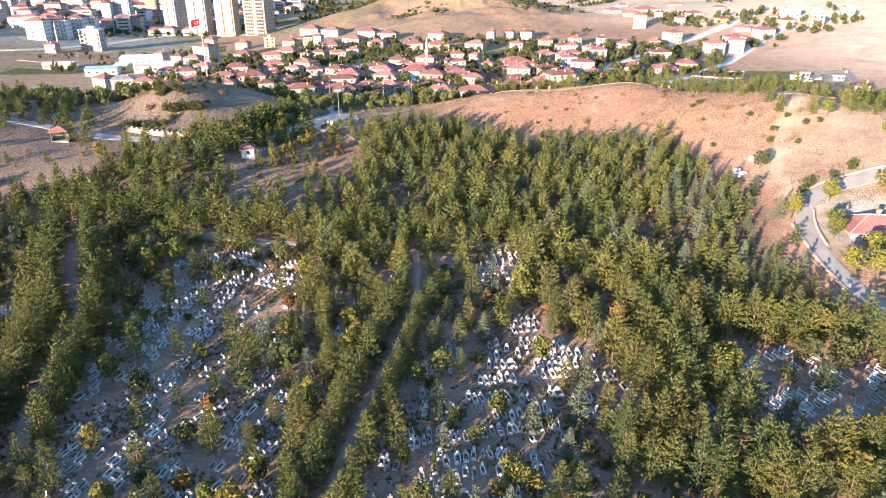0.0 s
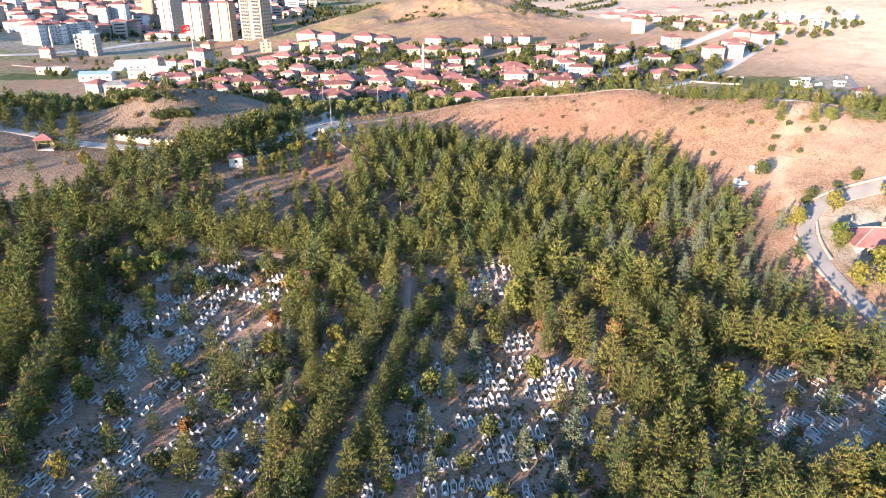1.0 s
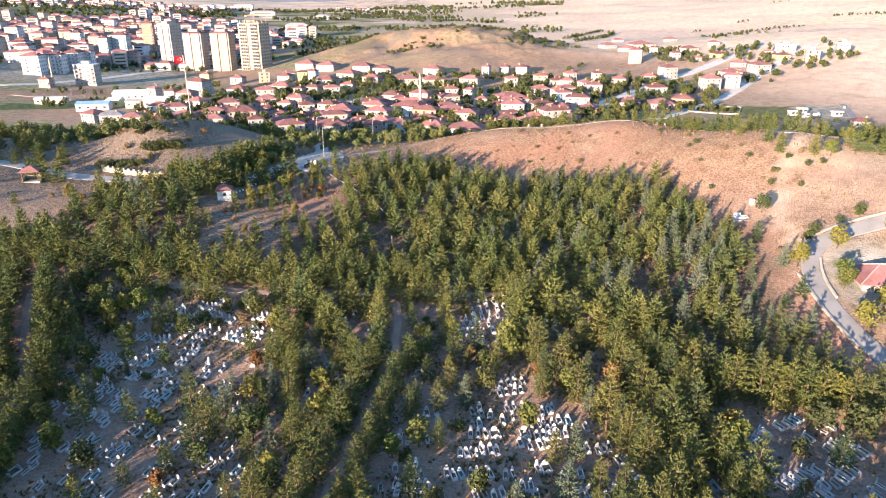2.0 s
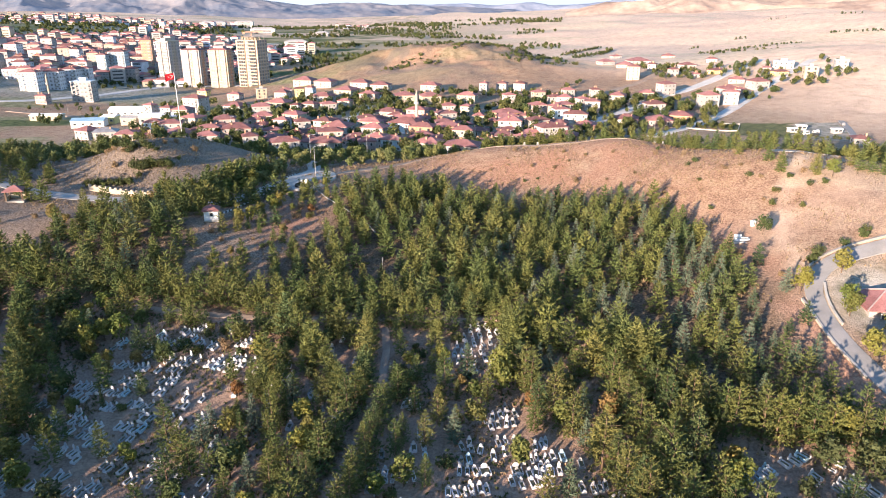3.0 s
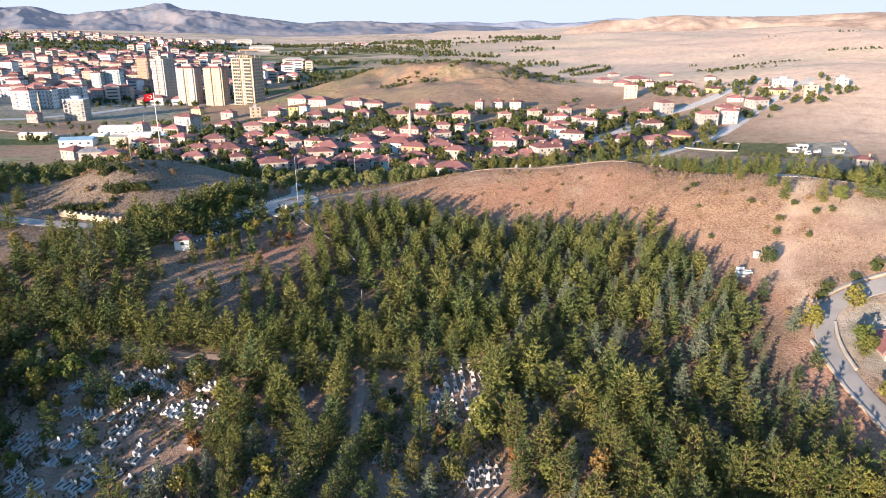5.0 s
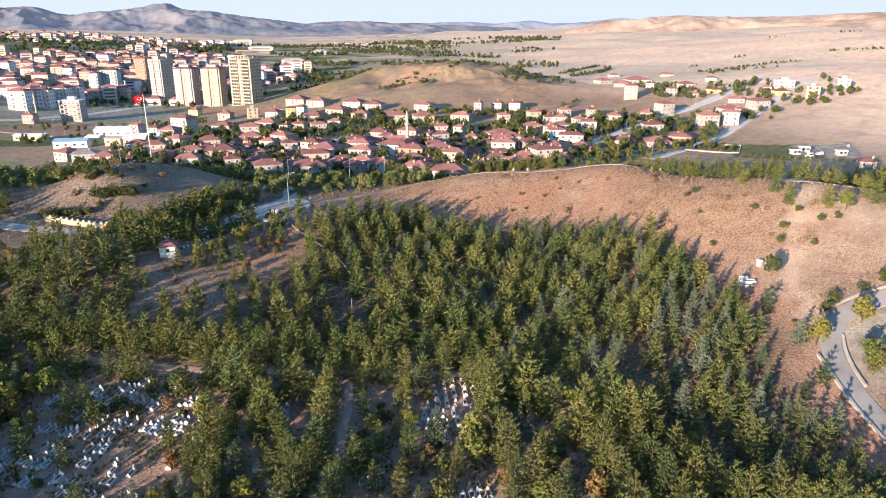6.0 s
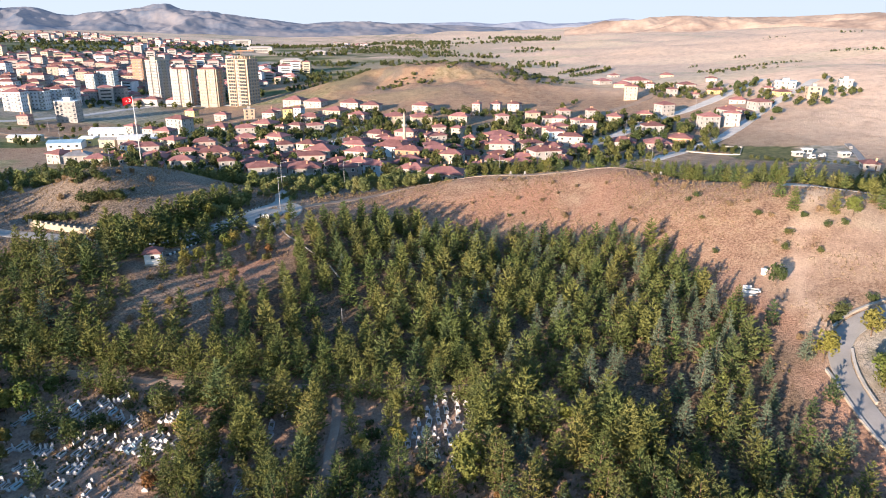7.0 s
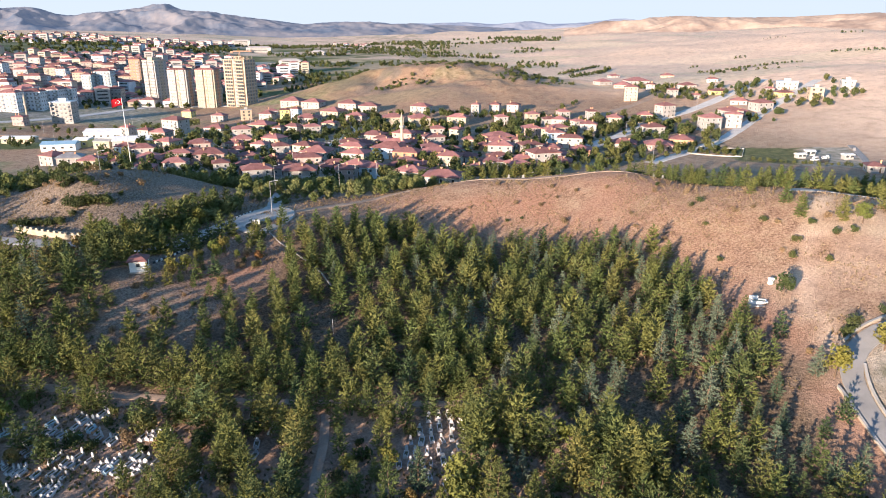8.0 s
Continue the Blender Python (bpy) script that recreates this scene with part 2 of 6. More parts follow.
BLUEROOF = surface("blue_sheet_roof", (0.20, 0.36, 0.48), (0.34, 0.50, 0.62), 0.3, 0.5, 0.4, 0.05, 5)
GLASS = glazing("window_glass")
FRAME = surface("window_frame_paint", (0.62, 0.60, 0.57), (0.76, 0.74, 0.70), 1.0, 0.6, 0.3, 0.0, 8)
METAL = surface("galvanised_metal", (0.30, 0.30, 0.31), (0.42, 0.42, 0.42), 2.0, 0.5, 0.4, 0.05, 12)
FLAGRED = surface("red_cloth", (0.30, 0.009, 0.016), (0.40, 0.013, 0.022), 1.0, 0.85, 0.15, 0.1, 30)
BLACKPAINT = surface("black_paint", (0.025, 0.025, 0.025), (0.05, 0.05, 0.05), 2.0, 0.6, 0.3, 0.05, 12)
WHITEPAINT = surface("white_paint", (0.68, 0.67, 0.65), (0.80, 0.79, 0.77), 0.8, 0.7, 0.3, 0.1, 9, 0.06)
YELLOWSTONE = surface("yellow_stone", (0.33, 0.275, 0.205), (0.45, 0.385, 0.30), 1.2, 0.9, 0.2, 0.4, 6)
ROCK = surface("pale_rock", (0.30, 0.26, 0.21), (0.46, 0.40, 0.33), 1.0, 0.95, 0.1, 0.5, 7)
WATER = principled("still_water", 0.06, 0.5)[0]
WATER.node_tree.nodes["Principled BSDF"].inputs["Base Color"].default_value = (0.03, 0.07, 0.05, 1)
WALLS = {
    "w": surface("white_render", (0.32, 0.30, 0.29), (0.42, 0.40, 0.39), 0.4, 0.85, 0.2, 0.1, 5, 0.08),
    "c": surface("cream_render", (0.35, 0.31, 0.24), (0.46, 0.40, 0.32), 0.4, 0.85, 0.2, 0.1, 5, 0.08),
    "p": surface("pink_render", (0.34, 0.26, 0.24), (0.44, 0.34, 0.32), 0.4, 0.85, 0.2, 0.1, 5, 0.1),
    "y": surface("yellow_render", (0.58, 0.48, 0.18), (0.72, 0.62, 0.30), 0.4, 0.85, 0.2, 0.1, 5, 0.06),
    "b": surface("pale_blue_render", (0.42, 0.53, 0.62), (0.58, 0.68, 0.75), 0.4, 0.85, 0.2, 0.1, 5, 0.06),
    "d": surface("grey_render", (0.28, 0.26, 0.25), (0.41, 0.38, 0.36), 0.4, 0.9, 0.2, 0.15, 5, 0.15),
    "o": surface("bare_brick", (0.40, 0.22, 0.14), (0.55, 0.33, 0.22), 0.6, 0.9, 0.2, 0.25, 6, 0.1),
    "u": surface("unfinished_block_wall", (0.40, 0.30, 0.22), (0.52, 0.41, 0.31), 0.6, 0.9, 0.2, 0.25, 6, 0.05),
    "g": surface("blue_grey_render", (0.54, 0.55, 0.59), (0.68, 0.69, 0.73), 0.3, 0.85, 0.2, 0.1, 5, 0.08),
    "t": surface("teal_render", (0.30, 0.40, 0.44), (0.46, 0.54, 0.58), 0.3, 0.85, 0.2, 0.1, 5, 0.06),
}
WALLS["k"] = WALLS["d"]
WALLS["f"] = WALLS["w"]
WALL_WORDS = {"w": "white", "c": "cream", "p": "pink", "y": "yellow", "b": "pale blue", "d": "grey", "o": "bare brick", "u": "unfinished ochre", "g": "blue-grey", "t": "teal", "k": "grey", "f": "white"}

# ---- shapes ----
class Shape:
    """Points and faces of one mesh, with a material number for each face."""

    def __init__(self):
        self.co, self.faces, self.mat = [], [], []

    def add(self, co, faces, mat=0):
        n = len(self.co)
        self.co += [tuple(c) for c in co]
        self.faces += [tuple(n + i for i in f) for f in faces]
        self.mat += [mat] * len(faces)
        return self

    def box(self, x, y, z, sx, sy, sz, mat=0, turn=0.0, top=1.0):
        """A box that stands at z; top: how far its upper face draws in."""
        c, s = math.cos(radians(turn)), math.sin(radians(turn))
        co = []
        for h, k in ((0, 1.0), (sz, top)):
            for a, b in ((-1, -1), (1, -1), (1, 1), (-1, 1)):
                u, v = a * sx / 2 * k, b * sy / 2 * k
                co.append((x + c * u - s * v, y + s * u + c * v, z + h))
        return self.add(co, [(3, 2, 1, 0), (4, 5, 6, 7), (0, 1, 5, 4), (1, 2, 6, 5), (2, 3, 7, 6), (3, 0, 4, 7)], mat)

    def tube(self, a, b, ra, rb, sides=7, mat=0):
        a, b = Vector(a), Vector(b)
        q = (b - a).to_track_quat("Z", "Y")
        co = [p + q @ Vector((r * math.cos(2 * math.pi * k / sides), r * math.sin(2 * math.pi * k / sides), 0)) for p, r in ((a, ra), (b, rb)) for k in range(sides)]
        faces = [(k, (k + 1) % sides, sides + (k + 1) % sides, sides + k) for k in range(sides)]
        return self.add(co, faces + [tuple(range(sides - 1, -1, -1)), tuple(range(sides, 2 * sides))], mat)

    def hip(self, z, w, d, rise, over=0.5, mat=0, thick=0.16):
        """A hipped roof over a w by d plan, with an eaves board."""
        w, d = w + 2 * over, d + 2 * over
        r = max(0.0, w - d) / 2
        s = max(0.0, d - w) / 2
        base = [(-w / 2, -d / 2), (w / 2, -d / 2), (w / 2, d / 2), (-w / 2, d / 2)]
        co = [(x, y, z) for x, y in base] + [(x, y, z + thick) for x, y in base]
        if w >= d:
            co += [(-r, 0, z + rise + thick), (r, 0, z + rise + thick)]
            top = [(4, 5, 9, 8), (5, 6, 9), (6, 7, 8, 9), (7, 4, 8)]
        else:
            co += [(0, -s, z + rise + thick), (0, s, z + rise + thick)]
            top = [(4, 5, 8), (5, 6, 9, 8), (6, 7, 9), (7, 4, 8, 9)]
        return self.add(co, [(3, 2, 1, 0), (0, 1, 5, 4), (1, 2, 6, 5), (2, 3, 7, 6), (3, 0, 4, 7)] + top, mat)

    def mesh(self, name, *mats, smooth_faces=False):
        me = bpy.data.meshes.new(name)
        me.from_pydata(self.co, [], self.faces)
        for m in mats:
            me.materials.append(m)
        if len(mats) > 1:
            me.polygons.foreach_set("material_index", self.mat)
        if smooth_faces:
            me.shade_smooth()
        return me


def piece(name, mesh, parent, at=None, label=""):
    """One part under a thing or a part."""
    ob = new(name, mesh)
    ob.parent = parent
    if at is not None:
        ob.matrix_basis = at
    return tagged(ob, label)


def thing(name, x, y, turn=0.0, z=None, **tags):
    ob = new(name)
    ob.empty_display_size = 0.3
    ob.matrix_basis = pose(x, y, float(ground(x, y)) if z is None else z, 0, 0, turn)
    return tagged(ob, **tags)


def inside(poly, x, y):
    hit = np.zeros(np.shape(x), bool)
    px, py = np.array(poly, float).T
    for k in range(len(px)):
        x1, y1, x2, y2 = px[k - 1], py[k - 1], px[k], py[k]
        if y1 != y2:
            hit ^= ((y1 > y) != (y2 > y)) & (x < (x2 - x1) * (y - y1) / (y2 - y1) + x1)
    return hit


def along(line, step):
    """Points every step metres along a line of corners, and the heading there."""
    p = np.array(line, float)
    seg = np.hypot(*np.diff(p, axis=0).T)
    s = np.concatenate([[0], np.cumsum(seg)])
    t = np.arange(0, s[-1] + 1e-6, step)
    x, y = np.interp(t, s, p[:, 0]), np.interp(t, s, p[:, 1])
    return x, y


def rounded(line, rounds=3):
    """The line with its corners cut smooth."""
    p = np.array(line, float)
    for _ in range(rounds):
        a, b = 0.75 * p[:-1] + 0.25 * p[1:], 0.25 * p[:-1] + 0.75 * p[1:]
        p = np.concatenate([p[:1], np.stack([a, b], 1).reshape(-1, 2), p[-1:]])
    return p


def strip(name, line, width, material, lift=0.10, step=1.5, ragged=0.0, seed=0):
    """A road: a band laid over the land, with edges that go into it."""
    x, y = along(rounded(line), step)
    dx, dy = np.gradient(x), np.gradient(y)
    n = np.hypot(dx, dy)
    nx, ny = -dy / n, dx / n
    wob = ragged * value_noise(np.arange(len(x)), 0 * x, 3.0, seed)
    cols = []
    for k, (f, h) in enumerate(((-0.56, -0.35), (-0.5, 0.0), (-0.2, 0.03), (0.2, 0.03), (0.5, 0.0), (0.56, -0.35))):
        px, py = x + nx * (f * width + wob), y + ny * (f * width + wob)
        cols.append(np.stack([px, py, ground(px, py) + lift + h], -1))
    co = np.stack(cols, 1).reshape(-1, 3)
    m, c = len(x), 6
    k = (np.arange(m - 1)[:, None] * c + np.arange(c - 1)).ravel()
    me = bpy.data.meshes.new(name)
    me.from_pydata(co, [], np.stack([k, k + c, k + c + 1, k + 1], -1))
    me.materials.append(material)
    ob = new(name, me)
    return ob


# ---- plan ----
CROSS_ROAD = [(-48, 115.6), (-43.4, 115), (-36.5, 113.6), (-22.7, 113), (-12.6, 112.6), (-1.6, 111.6), (14, 109.6)]
LEFT_PATH = [(-50, 62), (-53, 72), (-54.8, 83), (-55.6, 88), (-59, 95), (-63.8, 103), (-68, 113)]
MID_PATH = [(-13, 50), (-11, 60), (-9.6, 68), (-7.4, 79), (-5.8, 86), (-4.4, 93), (-4.2, 101), (-5, 110)]
BEND_ROAD = [(97.8, 112.6), (85.8, 112.6), (75.8, 112), (69.6, 110.9), (66.5, 110.1), (63.6, 108.6), (61.6, 106.6), (60.1, 104.1), (59.4, 101.1), (59.1, 98), (59.1, 94.9), (59.3, 92), (59.8, 86.2), (60.4, 83.3), (62, 74), (64, 60)]
SADDLE_ROAD = [(-120, 172), (-100, 168), (-82, 164.6), (-69.4, 162.6), (-58, 160), (-50, 156.5), (-44, 158), (-40.6, 164), (-37, 171), (-32, 180), (-30, 188), (-32, 198), (-37, 214)]
RIDGE_TRACK = [(-24, 177), (-18.6, 181.5), (-9, 188.5), (2, 197), (12, 199), (22, 195), (34, 191), (47, 191.5), (57, 187.5), (62, 186)]
RIDGE_ROAD = [(75, 154), (83, 151.5), (95, 149), (106, 145), (125, 134)]
FOREST = [(-30, 116), (-27, 131), (-21, 145), (-20, 165), (-12, 171), (2.3, 171), (16.4, 165), (29.5, 159), (43, 153), (51, 140), (52, 118), (53, 109), (54, 101), (53, 93), (54, 83), (56, 74), (37, 82), (29.5, 100), (14, 110), (0, 113), (-18, 114.5)]
FOREST_LEFT = [(-110, 84), (-104, 112), (-84, 130), (-72, 133), (-75, 147), (-76, 156), (-66, 157.5), (-54, 155), (-47, 151), (-45.8, 146), (-46.5, 141), (-46, 133), (-44, 126), (-41, 123.5), (-37, 127), (-31, 132), (-29, 117), (-50, 115.5), (-71, 118), (-72, 96)]
CEMETERY = [(-110, -20), (-100, 60), (-76, 96), (-72, 116), (-30, 113), (14, 110), (29, 100), (40, 84), (60, 74), (70, 40), (70, -20)]
PLOT_LEFT = [(-46, 54), (-46, 64), (-49.5, 78), (-52.5, 93), (-47, 107), (-35, 111), (-26, 109), (-22, 100), (-25.5, 90), (-24, 80), (-20, 70), (-17, 60), (-17, 50)]
PLOT_FAR_LEFT = [(-74, 92), (-64, 92), (-58.5, 82), (-57, 74), (-64, 74)]
PLOT_UPPER = [(4.6, 98), (8, 108.6), (14.2, 107.6), (12, 94.5)]
PLOT_MID = [(2, 72), (8, 84), (12.5, 90), (18.5, 81), (25, 70), (25.5, 64), (16, 66), (9, 52), (-3, 52), (-5, 69)]
PLOT_NARROW = [(-10, 52), (-6.5, 67), (-2.5, 86), (0.5, 94), (4, 90), (1.5, 74), (1, 52)]
PLOT_INNER = [(-22, 84), (-20, 104), (-9, 108), (-8, 95), (-12, 80)]
PLOT_RIGHT = [(37.5, 66), (38.5, 76.5), (44.5, 76.8), (55, 70.5), (56, 62), (50, 59), (42, 59.5)]
PLOT_EAST = [(26, 66), (27, 78), (31.5, 74), (35, 64), (31, 60)]


def line_distance(line, x, y):
    best = np.full(np.shape(x), 1e9)
    for (x1, y1), (x2, y2) in zip(line[:-1], line[1:]):
        t = np.clip(((x - x1) * (x2 - x1) + (y - y1) * (y2 - y1)) / ((x2 - x1) ** 2 + (y2 - y1) ** 2), 0, 1)
        best = np.minimum(best, np.hypot(x - x1 - t * (x2 - x1), y - y1 - t * (y2 - y1)))
    return best


def blurred(poly, x, y, soft):
    """1 inside the plot, 0 outside, with an uneven edge."""
    d = line_distance(list(poly) + [poly[0]], x, y) * np.where(inside(poly, x, y), 1, -1)
    return smooth(-soft, soft, d + soft * 0.8 * fbm(x, y, 9, 21))


def land():
    """The ground: one sheet from behind the camera to the horizon."""
    u = np.linspace(-1, 1, 331)
    xs = 300 * u + 4600 * np.sign(u) * np.abs(u) ** 7
    v = np.linspace(0, 1, 540)
    ys = -150 + 900 * v + 4120 * v ** 12
    X, Y = np.meshgrid(xs, ys)
    co = np.stack([X, Y, ground(X, Y)], -1).reshape(-1, 3)
    n, m = len(xs), len(ys)
    k = (np.arange(m - 1)[:, None] * n + np.arange(n - 1)).ravel()
    me = bpy.data.meshes.new("ground")
    me.from_pydata(co, [], np.stack([k, k + 1, k + n + 1, k + n], -1))
    me.shade_smooth()
    x, y = co[:, 0], co[:, 1]
    soil = np.maximum(blurred(CEMETERY, x, y, 3), blurred(FOREST, x, y, 3))
    soil = np.maximum(soil, blurred(FOREST_LEFT, x, y, 4))
    red = smooth(30, 50, x) * smooth(61, 56, x) * hill(x, y, 52, 100, 1.3, 9, 26, 12) + 0.75 * hill(x, y, 30, 178, 1.0, 30, 14) * smooth(-0.5, 0.3, fbm(x, y, 14, 31))
    red = red + 0.9 * hill(x, y, -28, 149, 1, 5, 8)
    field = smooth(120, 260, x) * smooth(250, 330, y) + smooth(480, 600, y) * smooth(60, 160, x) + smooth(760, 1000, np.hypot(x, y))
    # first term: duller grass plus painted shade on the saddle and kiosk slope
    dull = smooth(5, -30, x) * smooth(100, 140, y) * smooth(330, 280, y) * 0.8 + hill(x, y, -70, 195, 0.9, 22, 22) + hill(x, y, 10, 613, 1.3, 90, 70) * smooth(-0.15, 0.35, fbm(x, y, 38, 37, 5))
    worn = line_distance([(78, 147), (73.7, 141.6), (69, 133.3), (64.2, 125), (61.4, 116), (60.9, 109)], x, y)
    field = field + 0.42 * smooth(2.0, 0.4, worn + 1.2 * fbm(x, y, 4, 33)) + 0.42 * smooth(-0.1, 0.5, fbm(x, y, 22, 35)) * hill(x, y, 78, 140, 1, 26, 20)
    town = hill(x, y, -20, 355, 1.0, 105, 62) + smooth(-20, -70, x) * smooth(480, 700, y) * smooth(0.25, -0.3, fbm(x, y, 160, 41, 3) - 0.3)
    valley = smooth(0.28, -0.3, x / (np.abs(y) + 1)) * smooth(560, 720, y) * smooth(2600, 1500, y) * smooth(-0.15, 0.25, fbm(x, y, 150, 44, 4) + 0.12) * 0.8
    pitch = inside([(139, 336), (170.8, 330), (153, 294), (133, 306)], x, y) * 0.8 + inside([(-262, 398), (-216, 398), (-216, 425), (-262, 425)], x, y) * 1.0
    rug = smooth(-60, -110, x) * smooth(290, 330, y) * smooth(700, 600, y) * 0.7 * smooth(-0.3, 0.4, fbm(x, y, 45, 49))
    green = np.clip(0.45 * town * smooth(-0.4, 0.5, fbm(x, y, 30, 47)) + 0.9 * valley + pitch + 0.25 * rug, 0, 1)
    yard = np.maximum(smooth(0.0, 0.12, -0.30 - x / (np.abs(y) + 1)) * smooth(500, 560, y) * smooth(2300, 1700, y), 0.75 * hill(x, y, -20, 345, 1.2, 95, 55))
    yard = np.maximum(yard, 0.9 * inside([(172, 331), (194, 328), (177, 289), (152, 292)], x, y))
    yard = np.maximum(yard, hill(x, y, 69, 101, 1.3, 6.5, 6.5))
    for name, w in (("yard", yard), ("olive", np.minimum(1, 1.3 * rug + hill(x, y, -30, 595, 0.6, 60, 50) * smooth(0.1, 0.5, fbm(x, y, 30, 55, 4)))), ("litter", np.maximum(blurred(FOREST, x, y, 4), blurred(FOREST_LEFT, x, y, 4))), ("soil", soil), ("red", red), ("dull", dull), ("field", field), ("green", green)):
        me.attributes.new(name, "FLOAT", "POINT").data.foreach_set("value", np.clip(w, 0, 1).astype(np.float32))
    me.materials.append(LAND)
    return tagged(new("ground", me), kind="structure")


land()


# Distance haze painted into the hill colours, with a faint glow of their own.
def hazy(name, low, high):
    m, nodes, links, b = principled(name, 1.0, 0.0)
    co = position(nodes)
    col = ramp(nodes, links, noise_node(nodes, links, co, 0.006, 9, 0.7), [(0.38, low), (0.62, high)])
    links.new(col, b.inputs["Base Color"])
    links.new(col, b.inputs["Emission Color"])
    # self-glow stands in for the bright air in front of the hills
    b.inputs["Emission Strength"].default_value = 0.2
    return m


def far_hills(name, radius, depth, a0, a1, crest, material, seed, rough_size):
    """A range of hills on the skyline: crest height by bearing, ridges and valleys by noise."""
    n, m = 460, 56
    A, R = np.meshgrid(np.radians(np.linspace(a0, a1, n)), np.linspace(0, 1, m))
    x, y = (radius + depth * R) * np.sin(A), (radius + depth * R) * np.cos(A)
    fold = np.abs(fbm(x, y, rough_size, seed, 6)) * 1.1
    z = -10 + (1.07 * crest(np.degrees(A)) + 10) * smooth(0, 0.85, R) * (1 - (0.62 - 0.45 * R) * np.minimum(1, fold))
    co = np.stack([x, y, z], -1).reshape(-1, 3)
    k = (np.arange(m - 1)[:, None] * n + np.arange(n - 1)).ravel()
    me = bpy.data.meshes.new(name)
    me.from_pydata(co, [], np.stack([k, k + 1, k + n + 1, k + n], -1))
    me.materials.append(material)
    me.shade_smooth()
    return tagged(new(name, me), kind="structure")


def skyline(*points):
    """Crest height by bearing, eased from point to point."""
    a, h = np.array(points, float).T
    fine = np.linspace(a[0], a[-1], 400)
    soft = np.convolve(np.pad(np.interp(fine, a, h), 6, "edge"), np.ones(13) / 13, "valid")
    return lambda b: np.interp(b, fine, soft)


# blue of the far ranges is haze put into their colour
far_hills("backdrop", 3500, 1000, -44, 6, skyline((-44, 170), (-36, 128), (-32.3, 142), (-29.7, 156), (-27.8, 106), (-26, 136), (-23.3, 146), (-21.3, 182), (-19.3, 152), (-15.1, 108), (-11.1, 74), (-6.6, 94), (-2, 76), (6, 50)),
          hazy("hazed_blue_hills", (0.095, 0.12, 0.165), (0.215, 0.20, 0.21)), 3, 330)
far_hills("backdrop", 4100, 600, -14, 26, skyline((-14, 60), (-4, 76), (3, 86), (9.9, 94), (16, 108), (26, 100)), hazy("hazed_pale_hills", (0.17, 0.20, 0.27), (0.26, 0.27, 0.31)), 7, 500)
far_hills("backdrop", 2500, 900, 10, 46, skyline((10, 40), (13.4, 84), (18.5, 98), (22.6, 92), (26.4, 94), (32.3, 106), (46, 120)), hazy("hazed_tan_hills", (0.22, 0.16, 0.13), (0.44, 0.325, 0.25)), 11, 300)

for nm, ln, wd, mt, rg in (("road", BEND_ROAD, 2.5, ASPHALT, 0), ("path", CROSS_ROAD, 1.2, DIRT, 0.3), ("path", LEFT_PATH, 2.0, DIRT, 0.2), ("path", MID_PATH, 1.2, DIRT, 0.3),
                           ("road", SADDLE_ROAD, 3.6, CONCRETE, 0), ("path", RIDGE_TRACK, 2.2, DIRT, 0.3), ("road", RIDGE_ROAD, 3.0, CONCRETE, 0.2),
                           ("road", [(-80, 356), (-55.3, 358), (-46.9, 359), (-44, 372), (-43.0, 388), (-40.8, 418), (-39.6, 450), (-34.2, 467)], 6, PALEROAD, 0),
                           ("road", [(50, 318), (68, 329), (79.5, 346.7), (91, 362.7), (103, 377), (129.7, 417.7), (150.5, 432), (175.6, 455), (210, 488.6), (240, 520)], 7, PALEROAD, 0),
                           ("road", [(103, 440), (120.4, 459), (146, 487), (182, 541)], 5, DIRT, 0.3),
                           ("road", [(96, 305), (114, 322.6), (138.6, 347.7), (158.4, 370), (186.7, 409), (213.4, 439.6), (240, 467), (262, 490)], 5.5, PALEROAD, 0),
                           ("road", [(194.5, 331), (188.5, 312.8), (177.5, 289), (171, 274)], 2.6, ASPHALT, 0),
                           ("road", [(-340, 490), (-303.7, 510), (-281, 557), (-265.5, 598), (-250, 630), (-225, 642), (-160, 620)], 7, PALEROAD, 0),
                           ("road", [(-150, 425), (-210, 431), (-248.7, 456), (-290, 465)], 4.5, DIRT, 0.3), ("road", [(-150, 385), (-128.8, 395), (-107.7, 418), (-89.6, 453), (-60, 480)], 5, DIRT, 0.2)):
    tagged(strip(nm, ln, wd, mt, ragged=rg, lift=0.10 if ln[0][1] < 250 else 0.3, step=1.5 if ln[0][1] < 250 else 4.0), kind="structure")

# ---- plants ----
def blades(centres, ways, length, width, rng, count, out=None, spread=0.75):
    """Tufts: at each centre, count thin leaves that spread about the way given. Points and triangles as arrays."""
    n = len(centres)
    c = np.repeat(centres, count, 0)
    d = np.repeat(ways, count, 0) + rng.normal(0, spread, (n * count, 3))
    d /= np.linalg.norm(d, axis=1, keepdims=True) + 1e-9
    face = rng.normal(0, 1, (n * count, 3)) if out is None else np.repeat(out, count, 0) + rng.normal(0, 0.3, (n * count, 3))
    s = np.cross(d, face)
    s /= np.linalg.norm(s, axis=1, keepdims=True) + 1e-9
    L = length * rng.uniform(0.7, 1.3, (n * count, 1))
    W = width * rng.uniform(0.7, 1.3, (n * count, 1))
    a, b, t = c - d * L * 0.35 - s * W, c - d * L * 0.35 + s * W, c + d * L * 0.75
    if out is not None:      # wind every leaf so that its upper face looks outwards
        flip = (np.cross(b - a, t - a) * face).sum(1) < 0
        a[flip], b[flip] = b[flip], a[flip].copy()
    co = np.stack([a, b, t], 1).reshape(-1, 3)
    n = np.repeat(face / (np.linalg.norm(face, axis=1, keepdims=True) + 1e-9), 3, 0)
    return co, np.arange(len(co)).reshape(-1, 3), n


